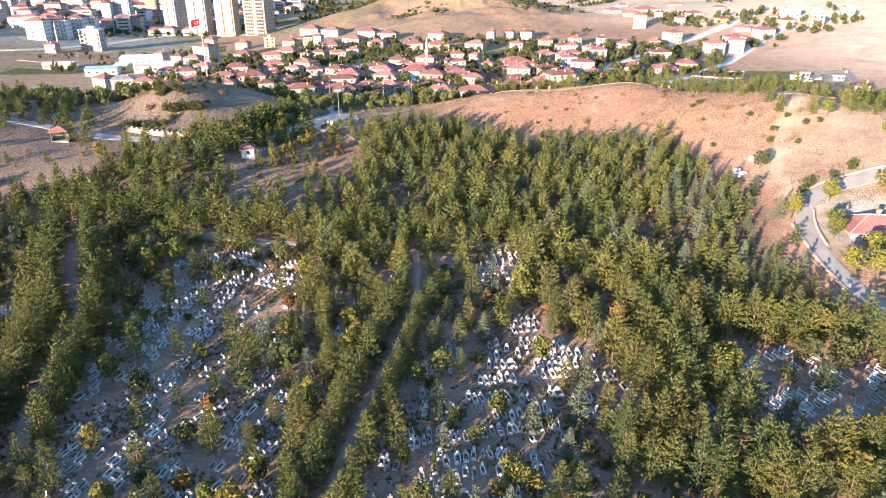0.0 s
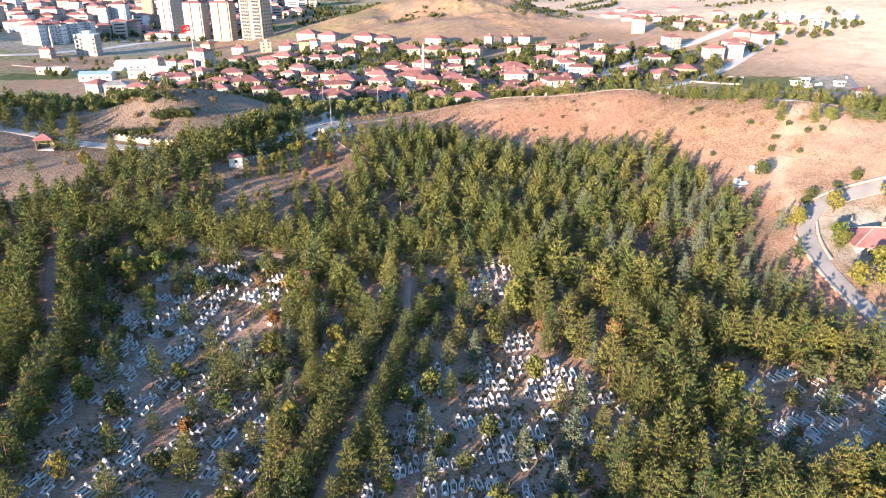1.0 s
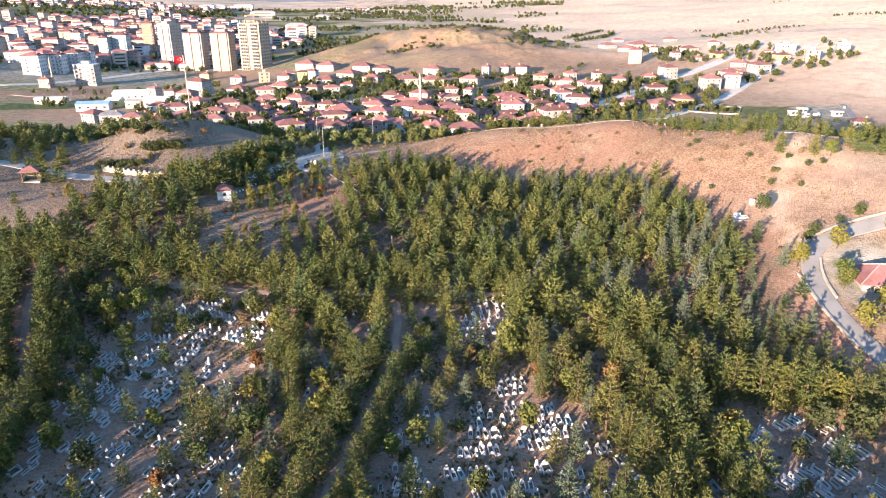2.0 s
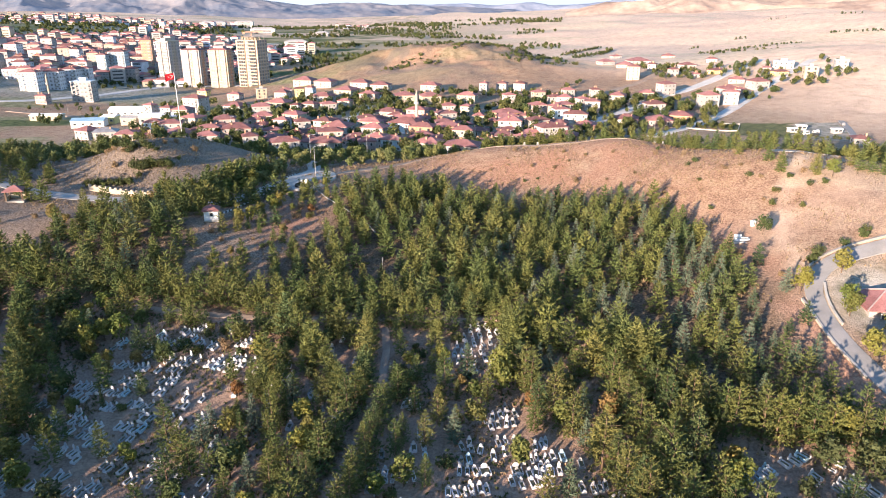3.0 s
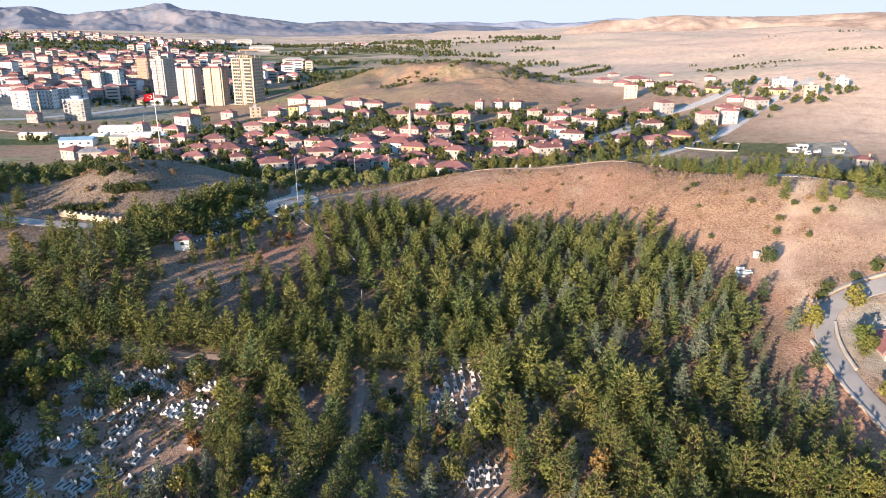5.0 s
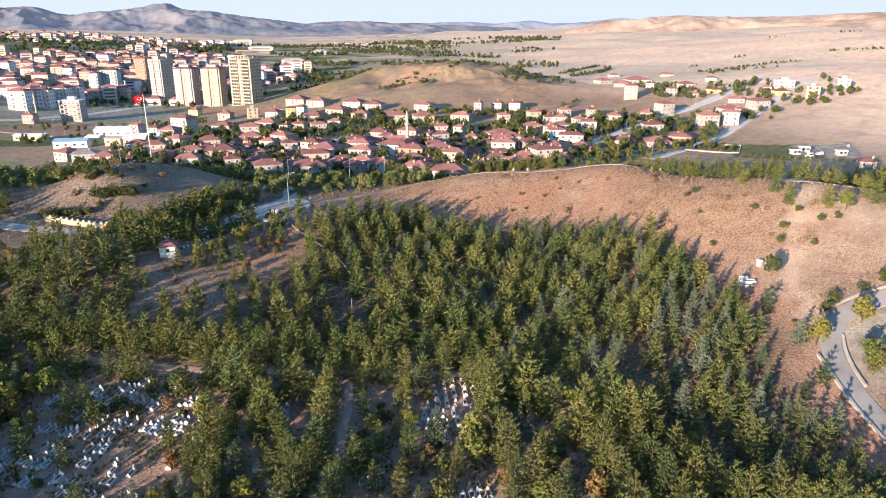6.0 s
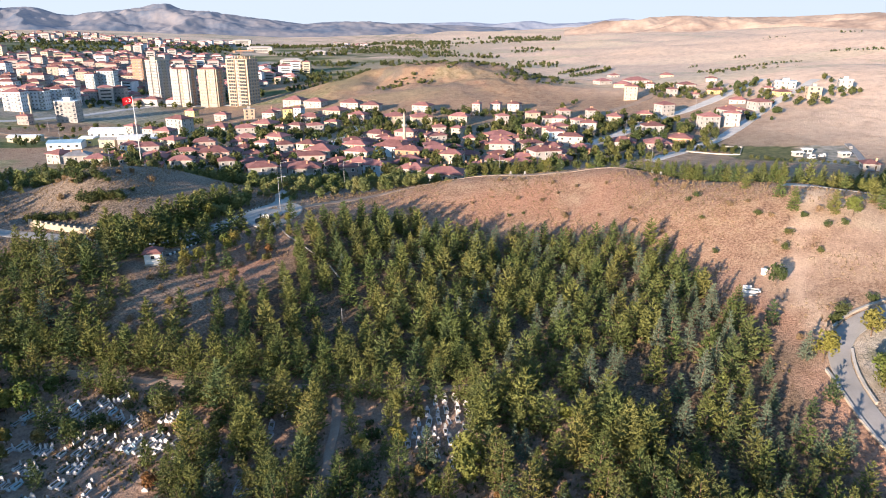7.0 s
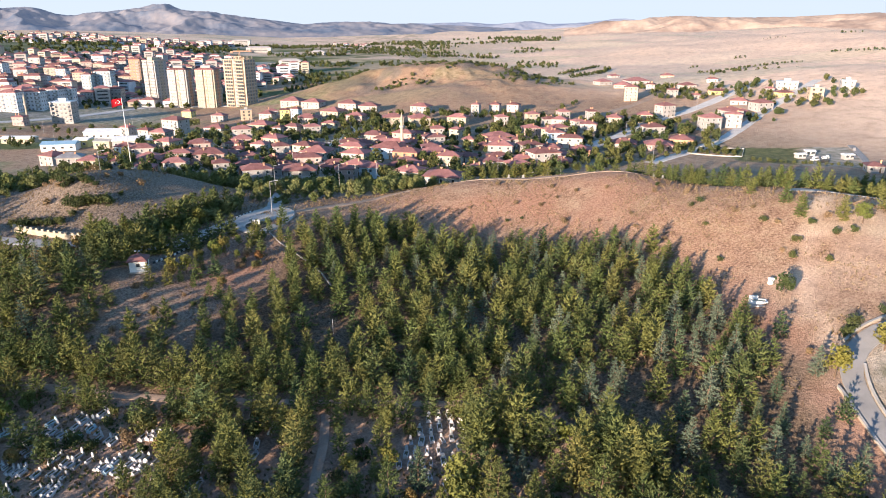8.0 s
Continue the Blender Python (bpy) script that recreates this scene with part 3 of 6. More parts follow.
def pine_crown(seed, height, radius, bare, tiers=1.7, blade=0.36, lift=30.0, taper=0.7, per=7, gap=0.30):
    """Whorls of boughs round the stem; each bough is a flat fan of needle tufts, upturned towards the top."""
    rng = np.random.default_rng(seed)
    cs, ws, fs = [], [], []
    levels = max(4, int(height * (1 - bare) * tiers))
    for k in range(levels + 1):
        s = k / levels
        reach = radius * ((1 - s) ** taper) * (0.74 + 0.26 * min(1.0, s * 4)) * rng.uniform(0.84, 1.12) + 0.10
        num = int(rng.integers(6, 9)) if s < 0.8 else 4
        off = rng.uniform(0, 6.28)
        for j in range(num):
            a = off + 6.283 * (j + rng.uniform(-0.3, 0.3)) / num
            L = reach * rng.uniform(0.70, 1.14)
            h = height * (bare + (1 - bare) * s) + rng.normal(0, 0.07)
            e = radians(lift * (s - 0.08) + rng.normal(0, 6))
            dr = np.array([math.cos(a) * math.cos(e), math.sin(a) * math.cos(e), math.sin(e)])
            side = np.array([-math.sin(a), math.cos(a), 0.0])
            cnt = max(2, int(round(L / gap)))
            for f in np.linspace(0.36, 1.0, cnt):
                fan = rng.normal(0, 0.20) * L * (0.4 + f * (1.15 - f))
                cs.append(dr * L * f + side * fan + (0, 0, h + rng.normal(0, 0.03)))
                ws.append(dr * 0.9 + side * fan * 0.9 + (0, 0, 0.30))
                fs.append(dr * 0.75 + (0, 0, 0.75))
    return blades(np.array(cs), np.array(ws), blade * 1.2, blade * 0.19, rng, per, np.array(fs), 0.5)


def leafy_crown(seed, height, radius, bare, leaf=0.30, leaves=850):
    """Leaves on the outsides of a dozen uneven clumps."""
    rng = np.random.default_rng(seed)
    mid = height * (bare + (1 - bare) * 0.5)
    half = height * (1 - bare) * 0.5
    cs, ws, fs = [], [], []
    clumps = 13
    for k in range(clumps):
        v = rng.normal(0, 1, 3)
        v /= np.linalg.norm(v)
        p = np.array([v[0] * radius * 0.6, v[1] * radius * 0.6, mid + v[2] * half * 0.6])
        r = radius * rng.uniform(0.32, 0.55)
        d = rng.normal(0, 1, (leaves // clumps // 2, 3))
        d /= np.linalg.norm(d, axis=1, keepdims=True)
        cs.append(p + d * r * rng.uniform(0.75, 1.1, (len(d), 1)))
        ws.append(rng.normal(0, 1, d.shape))
        fs.append(d * 0.8 + v * 0.5 + rng.normal(0, 0.35, d.shape))
    return blades(np.concatenate(cs), np.concatenate(ws), leaf, leaf * 0.62, rng, 2, np.concatenate(fs))


def soft_normals(me, n):
    """Leaf normals that follow the crown's roundness."""
    me.attributes.new("custom_normal", "FLOAT_VECTOR", "POINT").data.foreach_set("vector", np.ascontiguousarray(n, np.float32).ravel())


def leaf_mesh(name, crown, material):
    me = bpy.data.meshes.new(name)
    me.from_pydata(crown[0], [], crown[1])
    soft_normals(me, crown[2])
    me.materials.append(material)
    return me


def stem(seed, height, thick, limbs, name="trunk"):
    rng = random.Random(seed)
    s = Shape()
    p, n = Vector((0, 0, -0.25)), 3
    for k in range(n):
        q = Vector((rng.uniform(-0.05, 0.05) * height * 0.4, rng.uniform(-0.05, 0.05) * height * 0.4, height * (k + 1) / n))
        s.tube(p, q, thick * (1 - k / n * 0.8), thick * (1 - (k + 1) / n * 0.8), 5)
        p = q
    for k in range(limbs):
        h, a, L = height * rng.uniform(0.3, 0.8), rng.uniform(0, 6.28), height * rng.uniform(0.12, 0.24)
        s.tube((0, 0, h), (math.cos(a) * L, math.sin(a) * L, h + L * 0.5), thick * 0.35, thick * 0.12, 3)
    return s.mesh(name, BARK, smooth_faces=True)


def plant_kind(name, variants, label, category, group):
    """Trees of one kind: a few grown forms, each an object with its trunk and crown, hidden nowhere: the first copies stand for themselves."""
    return dict(name=name, variants=variants, label=label, category=category, group=group, first={}, count=0)


def pines(kind, count, height, radius, material, **kw):
    out = []
    for k in range(count):
        h = height * (0.88 + 0.24 * k / max(1, count - 1))
        out.append((h, stem(kind * 50 + k, h * 0.93, 0.13, 5), leaf_mesh("crown", pine_crown(kind * 50 + k, h, radius, **kw), material)))
    return out


def leafies(kind, count, height, radius, material, **kw):
    out = []
    for k in range(count):
        h = height * (0.85 + 0.3 * k / max(1, count - 1))
        out.append((h, stem(kind * 50 + k, h * 0.7, 0.11, 6), leaf_mesh("crown", leafy_crown(kind * 50 + k, h, radius * (0.85 + 0.3 * k / max(1, count - 1)), **kw), material)))
    return out


TALL_PINE = plant_kind("pine_tree", pines(1, 6, 6.6, 2.0, PINE, bare=0.13, taper=0.68, tiers=1.6), "olive-green pine in a planted cemetery row", "pine tree", "pines along the cemetery paths")
HILL_PINE = plant_kind("pine_tree", pines(2, 6, 5.0, 1.7, PINE, bare=0.05, taper=0.68, tiers=1.65), "green young pine planted on the hillside", "pine tree", "pines of the hillside plantation")
CEDAR = plant_kind("cedar_tree", pines(3, 4, 4.7, 1.4, SPRUCE, bare=0.04, tiers=2.2, blade=0.34, lift=4, taper=1.0), "silvery blue-green conical cedar among the pines", "cedar tree", "cedars of the plantation")
BROAD = plant_kind("broadleaf_tree", leafies(4, 5, 4.4, 1.55, LEAF, bare=0.18), "yellow-green broadleaf tree with a rounded loose crown", "tree", "broadleaf trees")
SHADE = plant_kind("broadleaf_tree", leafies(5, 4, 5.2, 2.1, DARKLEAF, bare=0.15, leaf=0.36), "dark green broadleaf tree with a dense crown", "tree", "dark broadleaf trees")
AUTUMN = plant_kind("autumn_tree", leafies(6, 3, 3.4, 1.3, RUST, bare=0.18), "small broadleaf tree with rust-coloured leaves", "tree", "rust-coloured trees")
SHRUB = plant_kind("shrub", leafies(7, 3, 1.5, 1.0, DRY, bare=0.0, leaf=0.22, leaves=360), "dry brown shrub on the slope", "shrub", "dry shrubs")
BUSH = plant_kind("bush", leafies(8, 3, 1.9, 1.15, DARKLEAF, bare=0.0, leaf=0.24, leaves=420), "low dark green rounded bush among the graves", "bush", "green bushes")
YEW = plant_kind("cypress_tree", pines(10, 2, 4.6, 0.55, DARKLEAF, bare=0.02, tiers=3, blade=0.3, lift=60, taper=0.45), "dark narrow cypress among the graves", "cypress tree", "cypresses")

RNG = random.Random(11)


def plant(kind, x, y, size=1.0):
    """One tree as a thing of its own."""
    v = RNG.randrange(len(kind["variants"]))
    m = pose(x, y, float(ground(x, y)) - 0.05, 0, 0, RNG.uniform(0, 360))
    k = size * RNG.uniform(0.88, 1.12)
    m = m @ Matrix.Diagonal((k * RNG.uniform(0.93, 1.07), k * RNG.uniform(0.93, 1.07), k, 1))
    if v not in kind["first"]:
        ob = new(kind["name"])
        tagged(ob, kind["label"], kind["category"], kind["group"])
        piece("trunk", kind["variants"][v][1], ob)
        piece("crown", kind["variants"][v][2], ob)
        ob.matrix_basis = m
        kind["first"][v] = ob
    else:
        made = copy_thing(kind["first"][v], Matrix())
        made.matrix_basis = m
    kind["count"] += 1


class Woods:
    """Trees past counting, gathered into one mesh."""

    def __init__(self):
        self.co, self.nor, self.tone = [], [], []

    def add(self, kind, x, y, size=1.0, thin=1):
        v = RNG.randrange(len(kind["variants"]))
        me = kind["variants"][v][2]
        if "raw" not in kind:
            kind["raw"] = {}
        if v not in kind["raw"]:
            co = np.empty(len(me.vertices) * 3)
            me.vertices.foreach_get("co", co)
            nor = np.empty(len(me.vertices) * 3, np.float32)
            me.attributes["custom_normal"].data.foreach_get("vector", nor)
            kind["raw"][v] = co.reshape(-1, 3, 3), nor.reshape(-1, 3, 3)
        t, nor = (q[::thin] for q in kind["raw"][v])
        a, k = RNG.uniform(0, 6.28), size * RNG.uniform(0.85, 1.15)
        c, s = math.cos(a) * k, math.sin(a) * k
        if thin > 1:
            mid = t.mean(1, keepdims=True)
            t = mid + (t - mid) * (thin ** 0.5)
        t = t.reshape(-1, 3)
        p = np.stack([t[:, 0] * c - t[:, 1] * s + x, t[:, 0] * s + t[:, 1] * c + y, t[:, 2] * k + float(ground(x, y)) - 0.05], -1)
        nor = nor.reshape(-1, 3)
        self.nor.append(np.stack([(nor[:, 0] * c - nor[:, 1] * s) / k, (nor[:, 0] * s + nor[:, 1] * c) / k, nor[:, 2]], -1))
        self.co.append(p)
        self.tone.append(np.full(len(p), RNG.random()))

    def finish(self, name, material, label, category):
        if not self.co:
            return
        co = np.concatenate(self.co)
        me = bpy.data.meshes.new(name)
        me.from_pydata(co, [], np.arange(len(co)).reshape(-1, 3))
        me.attributes.new("plant", "FLOAT", "POINT").data.foreach_set("value", np.concatenate(self.tone).astype(np.float32))
        soft_normals(me, np.concatenate(self.nor))
        me.materials.append(material)
        tagged(new(name, me), label, category, kind="stuff")


TAKEN = []


def free(x, y, gap):
    for a, b in TAKEN:
        if (a - x) ** 2 + (b - y) ** 2 < gap * gap:
            return False
    TAKEN.append((x, y))
    return True


def scatter(poly, step, turn, jitter, drop, seed, within=0.0):
    """Points of a planting grid inside a plot, set out at an angle, shifted a little and with some missing."""
    rng = np.random.default_rng(seed)
    p = np.array(poly, float)
    c = p.mean(0)
    R = np.hypot(*(p - c).T).max() + step
    u, v = [a.ravel() for a in np.meshgrid(np.arange(-R, R, step), np.arange(-R, R, within or step))]
    u, v = u + rng.normal(0, jitter, u.shape), v + rng.normal(0, jitter, v.shape)
    a = radians(turn)
    x, y = c[0] + u * math.cos(a) - v * math.sin(a), c[1] + u * math.sin(a) + v * math.cos(a)
    keep = inside(poly, x, y) & (rng.random(len(x)) > drop)
    return list(zip(x[keep].tolist(), y[keep].tolist()))


ROADS = [RIDGE_ROAD, CROSS_ROAD, LEFT_PATH, MID_PATH, BEND_ROAD, SADDLE_ROAD, RIDGE_TRACK]


def on_road(x, y, margin=1.6):
    return any(float(line_distance(r, np.array(x), np.array(y))) < margin for r in ROADS)


# ---- cemetery ----
def slab_outline(w, h, arch):
    pts = [(-w / 2, 0), (w / 2, 0), (w / 2, h - arch)]
    if arch > 0:
        pts += [(w / 2 * 0.72 * math.cos(a) , h - arch + 0.05 + (arch - 0.05) * math.sin(a)) for a in (0.15, 0.6, 1.1, 1.57, 2.04, 2.54, 2.99)]
    return pts + [(-w / 2, h - arch)]


def upright(s, y, w, h, arch, thick, mat=0, lean=0.0):
    """A standing stone with an arched head."""
    out = slab_outline(w, h, arch)
    n = len(out)
    co = [(x, y + d + lean * z, z) for d in (-thick / 2, thick / 2) for x, z in out]
    faces = [tuple(range(n)), tuple(range(2 * n - 1, n - 1, -1))] + [(k, k + n, (k + 1) % n + n, (k + 1) % n) for k in range(n)]
    s.add(co, faces, mat)
    return s


def kerb_frame(s, w, l, h, t, mat=0):
    s.box(-w / 2 + t / 2, 0, -0.12, t, l, h + 0.12, mat)
    s.box(w / 2 - t / 2, 0, -0.12, t, l, h + 0.12, mat)
    s.box(0, -l / 2 + t / 2, -0.12, w - 2 * t, t, h + 0.10, mat)
    s.box(0, l / 2 - t / 2, -0.12, w - 2 * t, t, h + 0.10, mat)
    return s


GRAVES = []
for mat, w, l, h, head, foot, words in ((MARBLE, 0.98, 2.05, 0.36, 0.55, 0.42, "white marble grave with kerb, arched headstone and soil bed"),
                                        (MARBLE, 0.86, 1.9, 0.30, 0.85, 0.4, "white marble grave with a tall arched headstone"),
                                        (GREYSTONE, 0.92, 1.95, 0.26, 0.5, 0.35, "weathered grey stone grave with kerb and headstone"),
                                        (MARBLE, 1.75, 2.1, 0.34, 0.6, 0.45, "wide white marble double grave with one headstone"),
                                        (BLUETILE, 0.98, 2.05, 0.38, 0.5, 0.4, "pale blue painted grave with kerb and headstone"),
                                        (MARBLE, 0.70, 1.7, 0.14, 0.7, 0.6, "low white grave with two standing stones")):
    GRAVES.append(dict(words=words, made=None, w=w, l=l, h=h, head=head, foot=foot, mat=mat,
                       kerb=kerb_frame(Shape(), w, l, h, 0.15).mesh("kerb", mat),
                       headstone=upright(Shape().box(0, l / 2 - 0.12, -0.1, w * 0.86, 0.24, h + 0.22), l / 2 - 0.12, w * 0.62, h + head, 0.26, 0.12, 0, 0.04).mesh("headstone", mat),
                       footstone=upright(Shape(), -l / 2 + 0.09, w * 0.52, h + foot * 0.55, 0.18, 0.11).mesh("footstone", mat),
                       bed=Shape().box(0, 0, -0.1, w - 0.26, l - 0.28, h * 0.55 + 0.1).mesh("soil_bed", BED)))


def grave(k, x, y, turn):
    g = GRAVES[k]
    m = pose(x, y, float(ground(x, y)) - 0.02, RNG.uniform(-2, 2), RNG.uniform(-2.5, 2.5), turn) @ Matrix.Diagonal((RNG.uniform(0.62, 0.74), RNG.uniform(0.62, 0.76), RNG.uniform(0.75, 1.0), 1))
    if g["made"] is None:
        ob = tagged(new("grave"), g["words"], "grave", "graves of the cemetery")
        for nm in ("kerb", "headstone", "footstone"):
            piece(nm, g[nm], ob)
        piece("soil_bed", g["bed"], ob, label="bed of bare soil and weeds")
        ob.matrix_basis = m
        g["made"] = ob
    else:
        copy_thing(g["made"], Matrix()).matrix_basis = m


class GraveField:
    def __init__(self):
        self.s = Shape()

    def add(self, k, x, y, turn):
        g = GRAVES[k]
        one = Shape()
        mat = {MARBLE: 0, GREYSTONE: 1, BLUETILE: 2}[g["mat"]]
        kerb_frame(one, g["w"], g["l"], g["h"], 0.13, mat)
        upright(one, g["l"] / 2 - 0.12, g["w"] * 0.62, g["h"] + g["head"], 0.26, 0.13, mat)
        upright(one, -g["l"] / 2 + 0.09, g["w"] * 0.52, g["h"] + g["foot"] * 0.55, 0.18, 0.11, mat)
        one.box(0, 0, -0.1, g["w"] - 0.26, g["l"] - 0.28, g["h"] * 0.55 + 0.1, 3)
        m = pose(x, y, float(ground(x, y)) - 0.02, 0, 0, turn) @ Matrix.Diagonal((RNG.uniform(0.62, 0.74), RNG.uniform(0.62, 0.76), RNG.uniform(0.75, 1.0), 1))
        n = len(self.s.co)
        self.s.co += [tuple(m @ Vector(c)) for c in one.co]
        self.s.faces += [tuple(n + i for i in f) for f in one.faces]
        self.s.mat += one.mat


grave_spots = []
for poly, sx, sy, drop, seed in ((PLOT_LEFT, 0.92, 1.85, 0.14, 1), (PLOT_FAR_LEFT, 1.1, 2.2, 0.1, 2), (PLOT_UPPER, 1.3, 2.0, 0.02, 3), (PLOT_MID, 0.95, 1.9, 0.12, 4),
                                 (PLOT_NARROW, 1.1, 2.2, 0.15, 5), (PLOT_INNER, 1.2, 2.4, 0.25, 6), (PLOT_RIGHT, 1.0, 2.0, 0.08, 7), (PLOT_EAST, 1.3, 2.7, 0.2, 8)):
    rng = np.random.default_rng(seed)
    c = np.array(poly, float).mean(0)
    az = radians(-0.5 * c[0])
    ux, uy = math.cos(az), -math.sin(az)
    R = 45
    for b in np.arange(-R, R, sy):
        shift, run, nudge = rng.uniform(0, sx), int(rng.integers(2, 7)), 0.0
        for a in np.arange(-R, R, sx):
            run -= seed != 3
            if run == 0:
                nudge = rng.normal(0, 0.8)
            if run <= 0:
                run = run if run > -int(rng.integers(1, 3)) else int(rng.integers(2, 8))
                continue
            x = c[0] + ux * (a + shift) + math.sin(az) * b + rng.normal(0, 0.13)
            y = c[1] + uy * (a + shift) + math.cos(az) * b + nudge + rng.normal(0, 0.2)
            if not inside(poly, np.array(x), np.array(y)) or on_road(x, y, 1.9):
                continue
            if rng.random() < drop + (0.36 if seed in (1, 2, 5, 6) else 0.12) * (float(fbm(x, y, 7.5, 60 + seed, 3)) > 0.12):
                continue
            k = int(rng.choice([0, 1, 5])) if seed == 3 else int(rng.choice([0, 1, 2, 3, 4, 5], p=[0.34, 0.2, 0.24, 0.03, 0.04, 0.15]))
            grave_spots.append((x, y, k, math.degrees(-az) + rng.normal(0, 6.0)))
grave_spots.sort(key=lambda g: g[1] + 0.25 * abs(g[0]))
field_graves = GraveField()
for n, (x, y, k, turn) in enumerate(grave_spots):
    if n < 300:
        grave(k, x, y, turn)
    else:
        field_graves.add(k, x, y, turn)
tagged(new("grave_rows", field_graves.s.mesh("grave_rows", MARBLE, GREYSTONE, BLUETILE, BED)), "rows of white and grey marble graves further up the cemetery", "graves", kind="stuff")

# ---- planting ----
def beside(line, off):
    """A line moved sideways by that many metres."""
    p = np.array(line, float)
    d = np.gradient(p, axis=0)
    d /= np.hypot(*d.T)[:, None]
    return p + np.stack([-d[:, 1], d[:, 0]], -1) * off


tree_list = []


def row(line, off, step, kind, size, skip=0.08, spread=0.35):
    x, y = along(rounded(beside(line, off), 2), step)
    for a, b in zip(x.tolist(), y.tolist()):
        a, b = a + RNG.gauss(0, spread), b + RNG.gauss(0, spread)
        if RNG.random() > skip and free(a, b, 1.3):
            tree_list.append((kind, a, b, size * RNG.uniform(0.85, 1.12)))


row(LEFT_PATH, 3.2, 1.8, TALL_PINE, 1.1, 0.03)
row(LEFT_PATH, -3.0, 1.9, TALL_PINE, 1.05, 0.03)
row(LEFT_PATH[:6], 5.8, 2.6, TALL_PINE, 1.0)
row([(-72, 118), (-60, 117)] + CROSS_ROAD, 2.4, 2.1, TALL_PINE, 0.95)
row(CROSS_ROAD, -2.2, 2.6, TALL_PINE, 0.78, 0.15)
row(MID_PATH, 2.4, 2.3, TALL_PINE, 0.98)
row(MID_PATH[:6], -2.3, 2.3, TALL_PINE, 0.85)
row([(-23, 109.5), (-15.6, 102.6), (-11, 94), (-8.6, 88)], 0, 2.2, TALL_PINE, 1.0)
row([(16, 104), (21, 100), (25.3, 97), (27, 86.6), (28.7, 75.6), (30, 64)], 0, 2.2, TALL_PINE, 1.1)
row([(14, 103), (14.6, 95), (16, 90), (20.5, 84), (23.6, 75), (26.5, 66), (27, 60)], 0, 2.2, TALL_PINE, 1.1)
row([(29, 99), (31.6, 86), (33.2, 75), (34.5, 66), (34.5, 60)], 0, 2.2, TALL_PINE, 1.1)
row([(33, 95), (35.5, 86), (37, 80)], 0, 2.3, TALL_PINE, 1.05)
row([(33, 84), (39, 80), (45, 77.4), (51, 75), (58, 73)], 0, 2.0, TALL_PINE, 1.05)
row([(37, 86), (44, 81), (52, 78), (58, 77)], 0, 2.6, TALL_PINE, 0.95)
row([(20, 60), (27, 60), (31, 56.5), (36, 55), (42, 55), (48, 56), (54, 58)], 0, 2.1, TALL_PINE, 1.0)
row([(22, 55), (30, 52), (40, 50), (52, 52)], 0, 2.4, TALL_PINE, 1.0)
row([(-60, 66), (-56, 56), (-52, 48)], 0, 2.4, TALL_PINE, 1.0)
row([(-16, 66), (-15, 58), (-14, 50)], -1.5, 2.6, TALL_PINE, 0.95)
row([(-22, 100), (-19.5, 92), (-17.5, 84), (-15.5, 74)], 0, 2.6, TALL_PINE, 0.95, 0.15)
PLOTS = (PLOT_LEFT, PLOT_FAR_LEFT, PLOT_UPPER, PLOT_MID, PLOT_NARROW, PLOT_INNER, PLOT_RIGHT, PLOT_EAST)
OPENNESS = (0.17, 0.4, 0.0, 0.16, 0.5, 0.9, 0.13, 0.7)
for x, y in scatter([(-95, 44), (-95, 90), (-74, 112), (-30, 112), (14, 109), (30, 98), (60, 72), (62, 44)], 2.6, 20, 0.8, 0.0, 5):
    chance = 0.92
    for p, o in zip(PLOTS, OPENNESS):
        if inside(p, np.array(x), np.array(y)):
            chance = o
    if RNG.random() > chance or on_road(x, y, 1.7) or not free(x, y, 1.6):
        continue
    pick = RNG.random()
    kind, size = ((TALL_PINE, 0.78) if pick < 0.34 else (BROAD, 0.95) if pick < 0.54 else (BUSH, 1.0) if pick < 0.68 else (CEDAR, 1.0) if pick < 0.80 else
                  (SHADE, 0.8) if pick < 0.91 else (AUTUMN, 0.85) if pick < 0.95 else (YEW, 0.9))
    tree_list.append((kind, x, y, size * RNG.uniform(0.7, 1.15)))
for poly, step, drop, seed in (([(-80, 42), (-76, 82), (-59, 80), (-53, 62), (-47, 42)], 3.0, 0.1, 51), ([(-22, 47), (-21, 60), (-17.5, 76), (-12, 78), (-13, 62), (-13, 47)], 2.9, 0.12, 52),
                               ([(-30, 70), (-24.5, 71), (-20, 84), (-17, 104), (-25, 105), (-26, 94), (-31, 86)], 2.9, 0.2, 53), ([(10, 47), (12, 60), (20, 64), (27, 62), (27, 47)], 2.9, 0.1, 54),
                               ([(-46, 44), (-44, 56), (-30, 52), (-20, 46)], 3.4, 0.3, 55), ([(16, 62), (24, 62), (26, 70), (20, 78), (15, 70)], 3.4, 0.75, 56), ([(-1, 88), (6, 97), (3, 108), (-6, 109), (-6, 96)], 3.0, 0.25, 57),
                               ([(-56, 96), (-50, 101), (-44.5, 110), (-48, 114), (-72, 116), (-74, 98), (-66, 100)], 2.6, 0.12, 58)):
    for x, y in scatter(poly, step, 15, 0.8, drop, seed):
        if on_road(x, y, 1.8) or not free(x, y, 1.9):
            continue
        pick = RNG.random()
        kind, size = ((TALL_PINE, 0.85) if pick < 0.5 else (BROAD, 1.05) if pick < 0.7 else (CEDAR, 1.05) if pick < 0.82 else (SHADE, 0.85) if pick < 0.93 else (AUTUMN, 1.0))
        tree_list.append((kind, x, y, size * RNG.uniform(0.75, 1.15)))
KNOLL_BARE = [(-44, 139), (-40, 141), (-32, 141), (-28, 135), (-31, 132), (-37, 127), (-41, 123), (-45, 127), (-45, 132)]
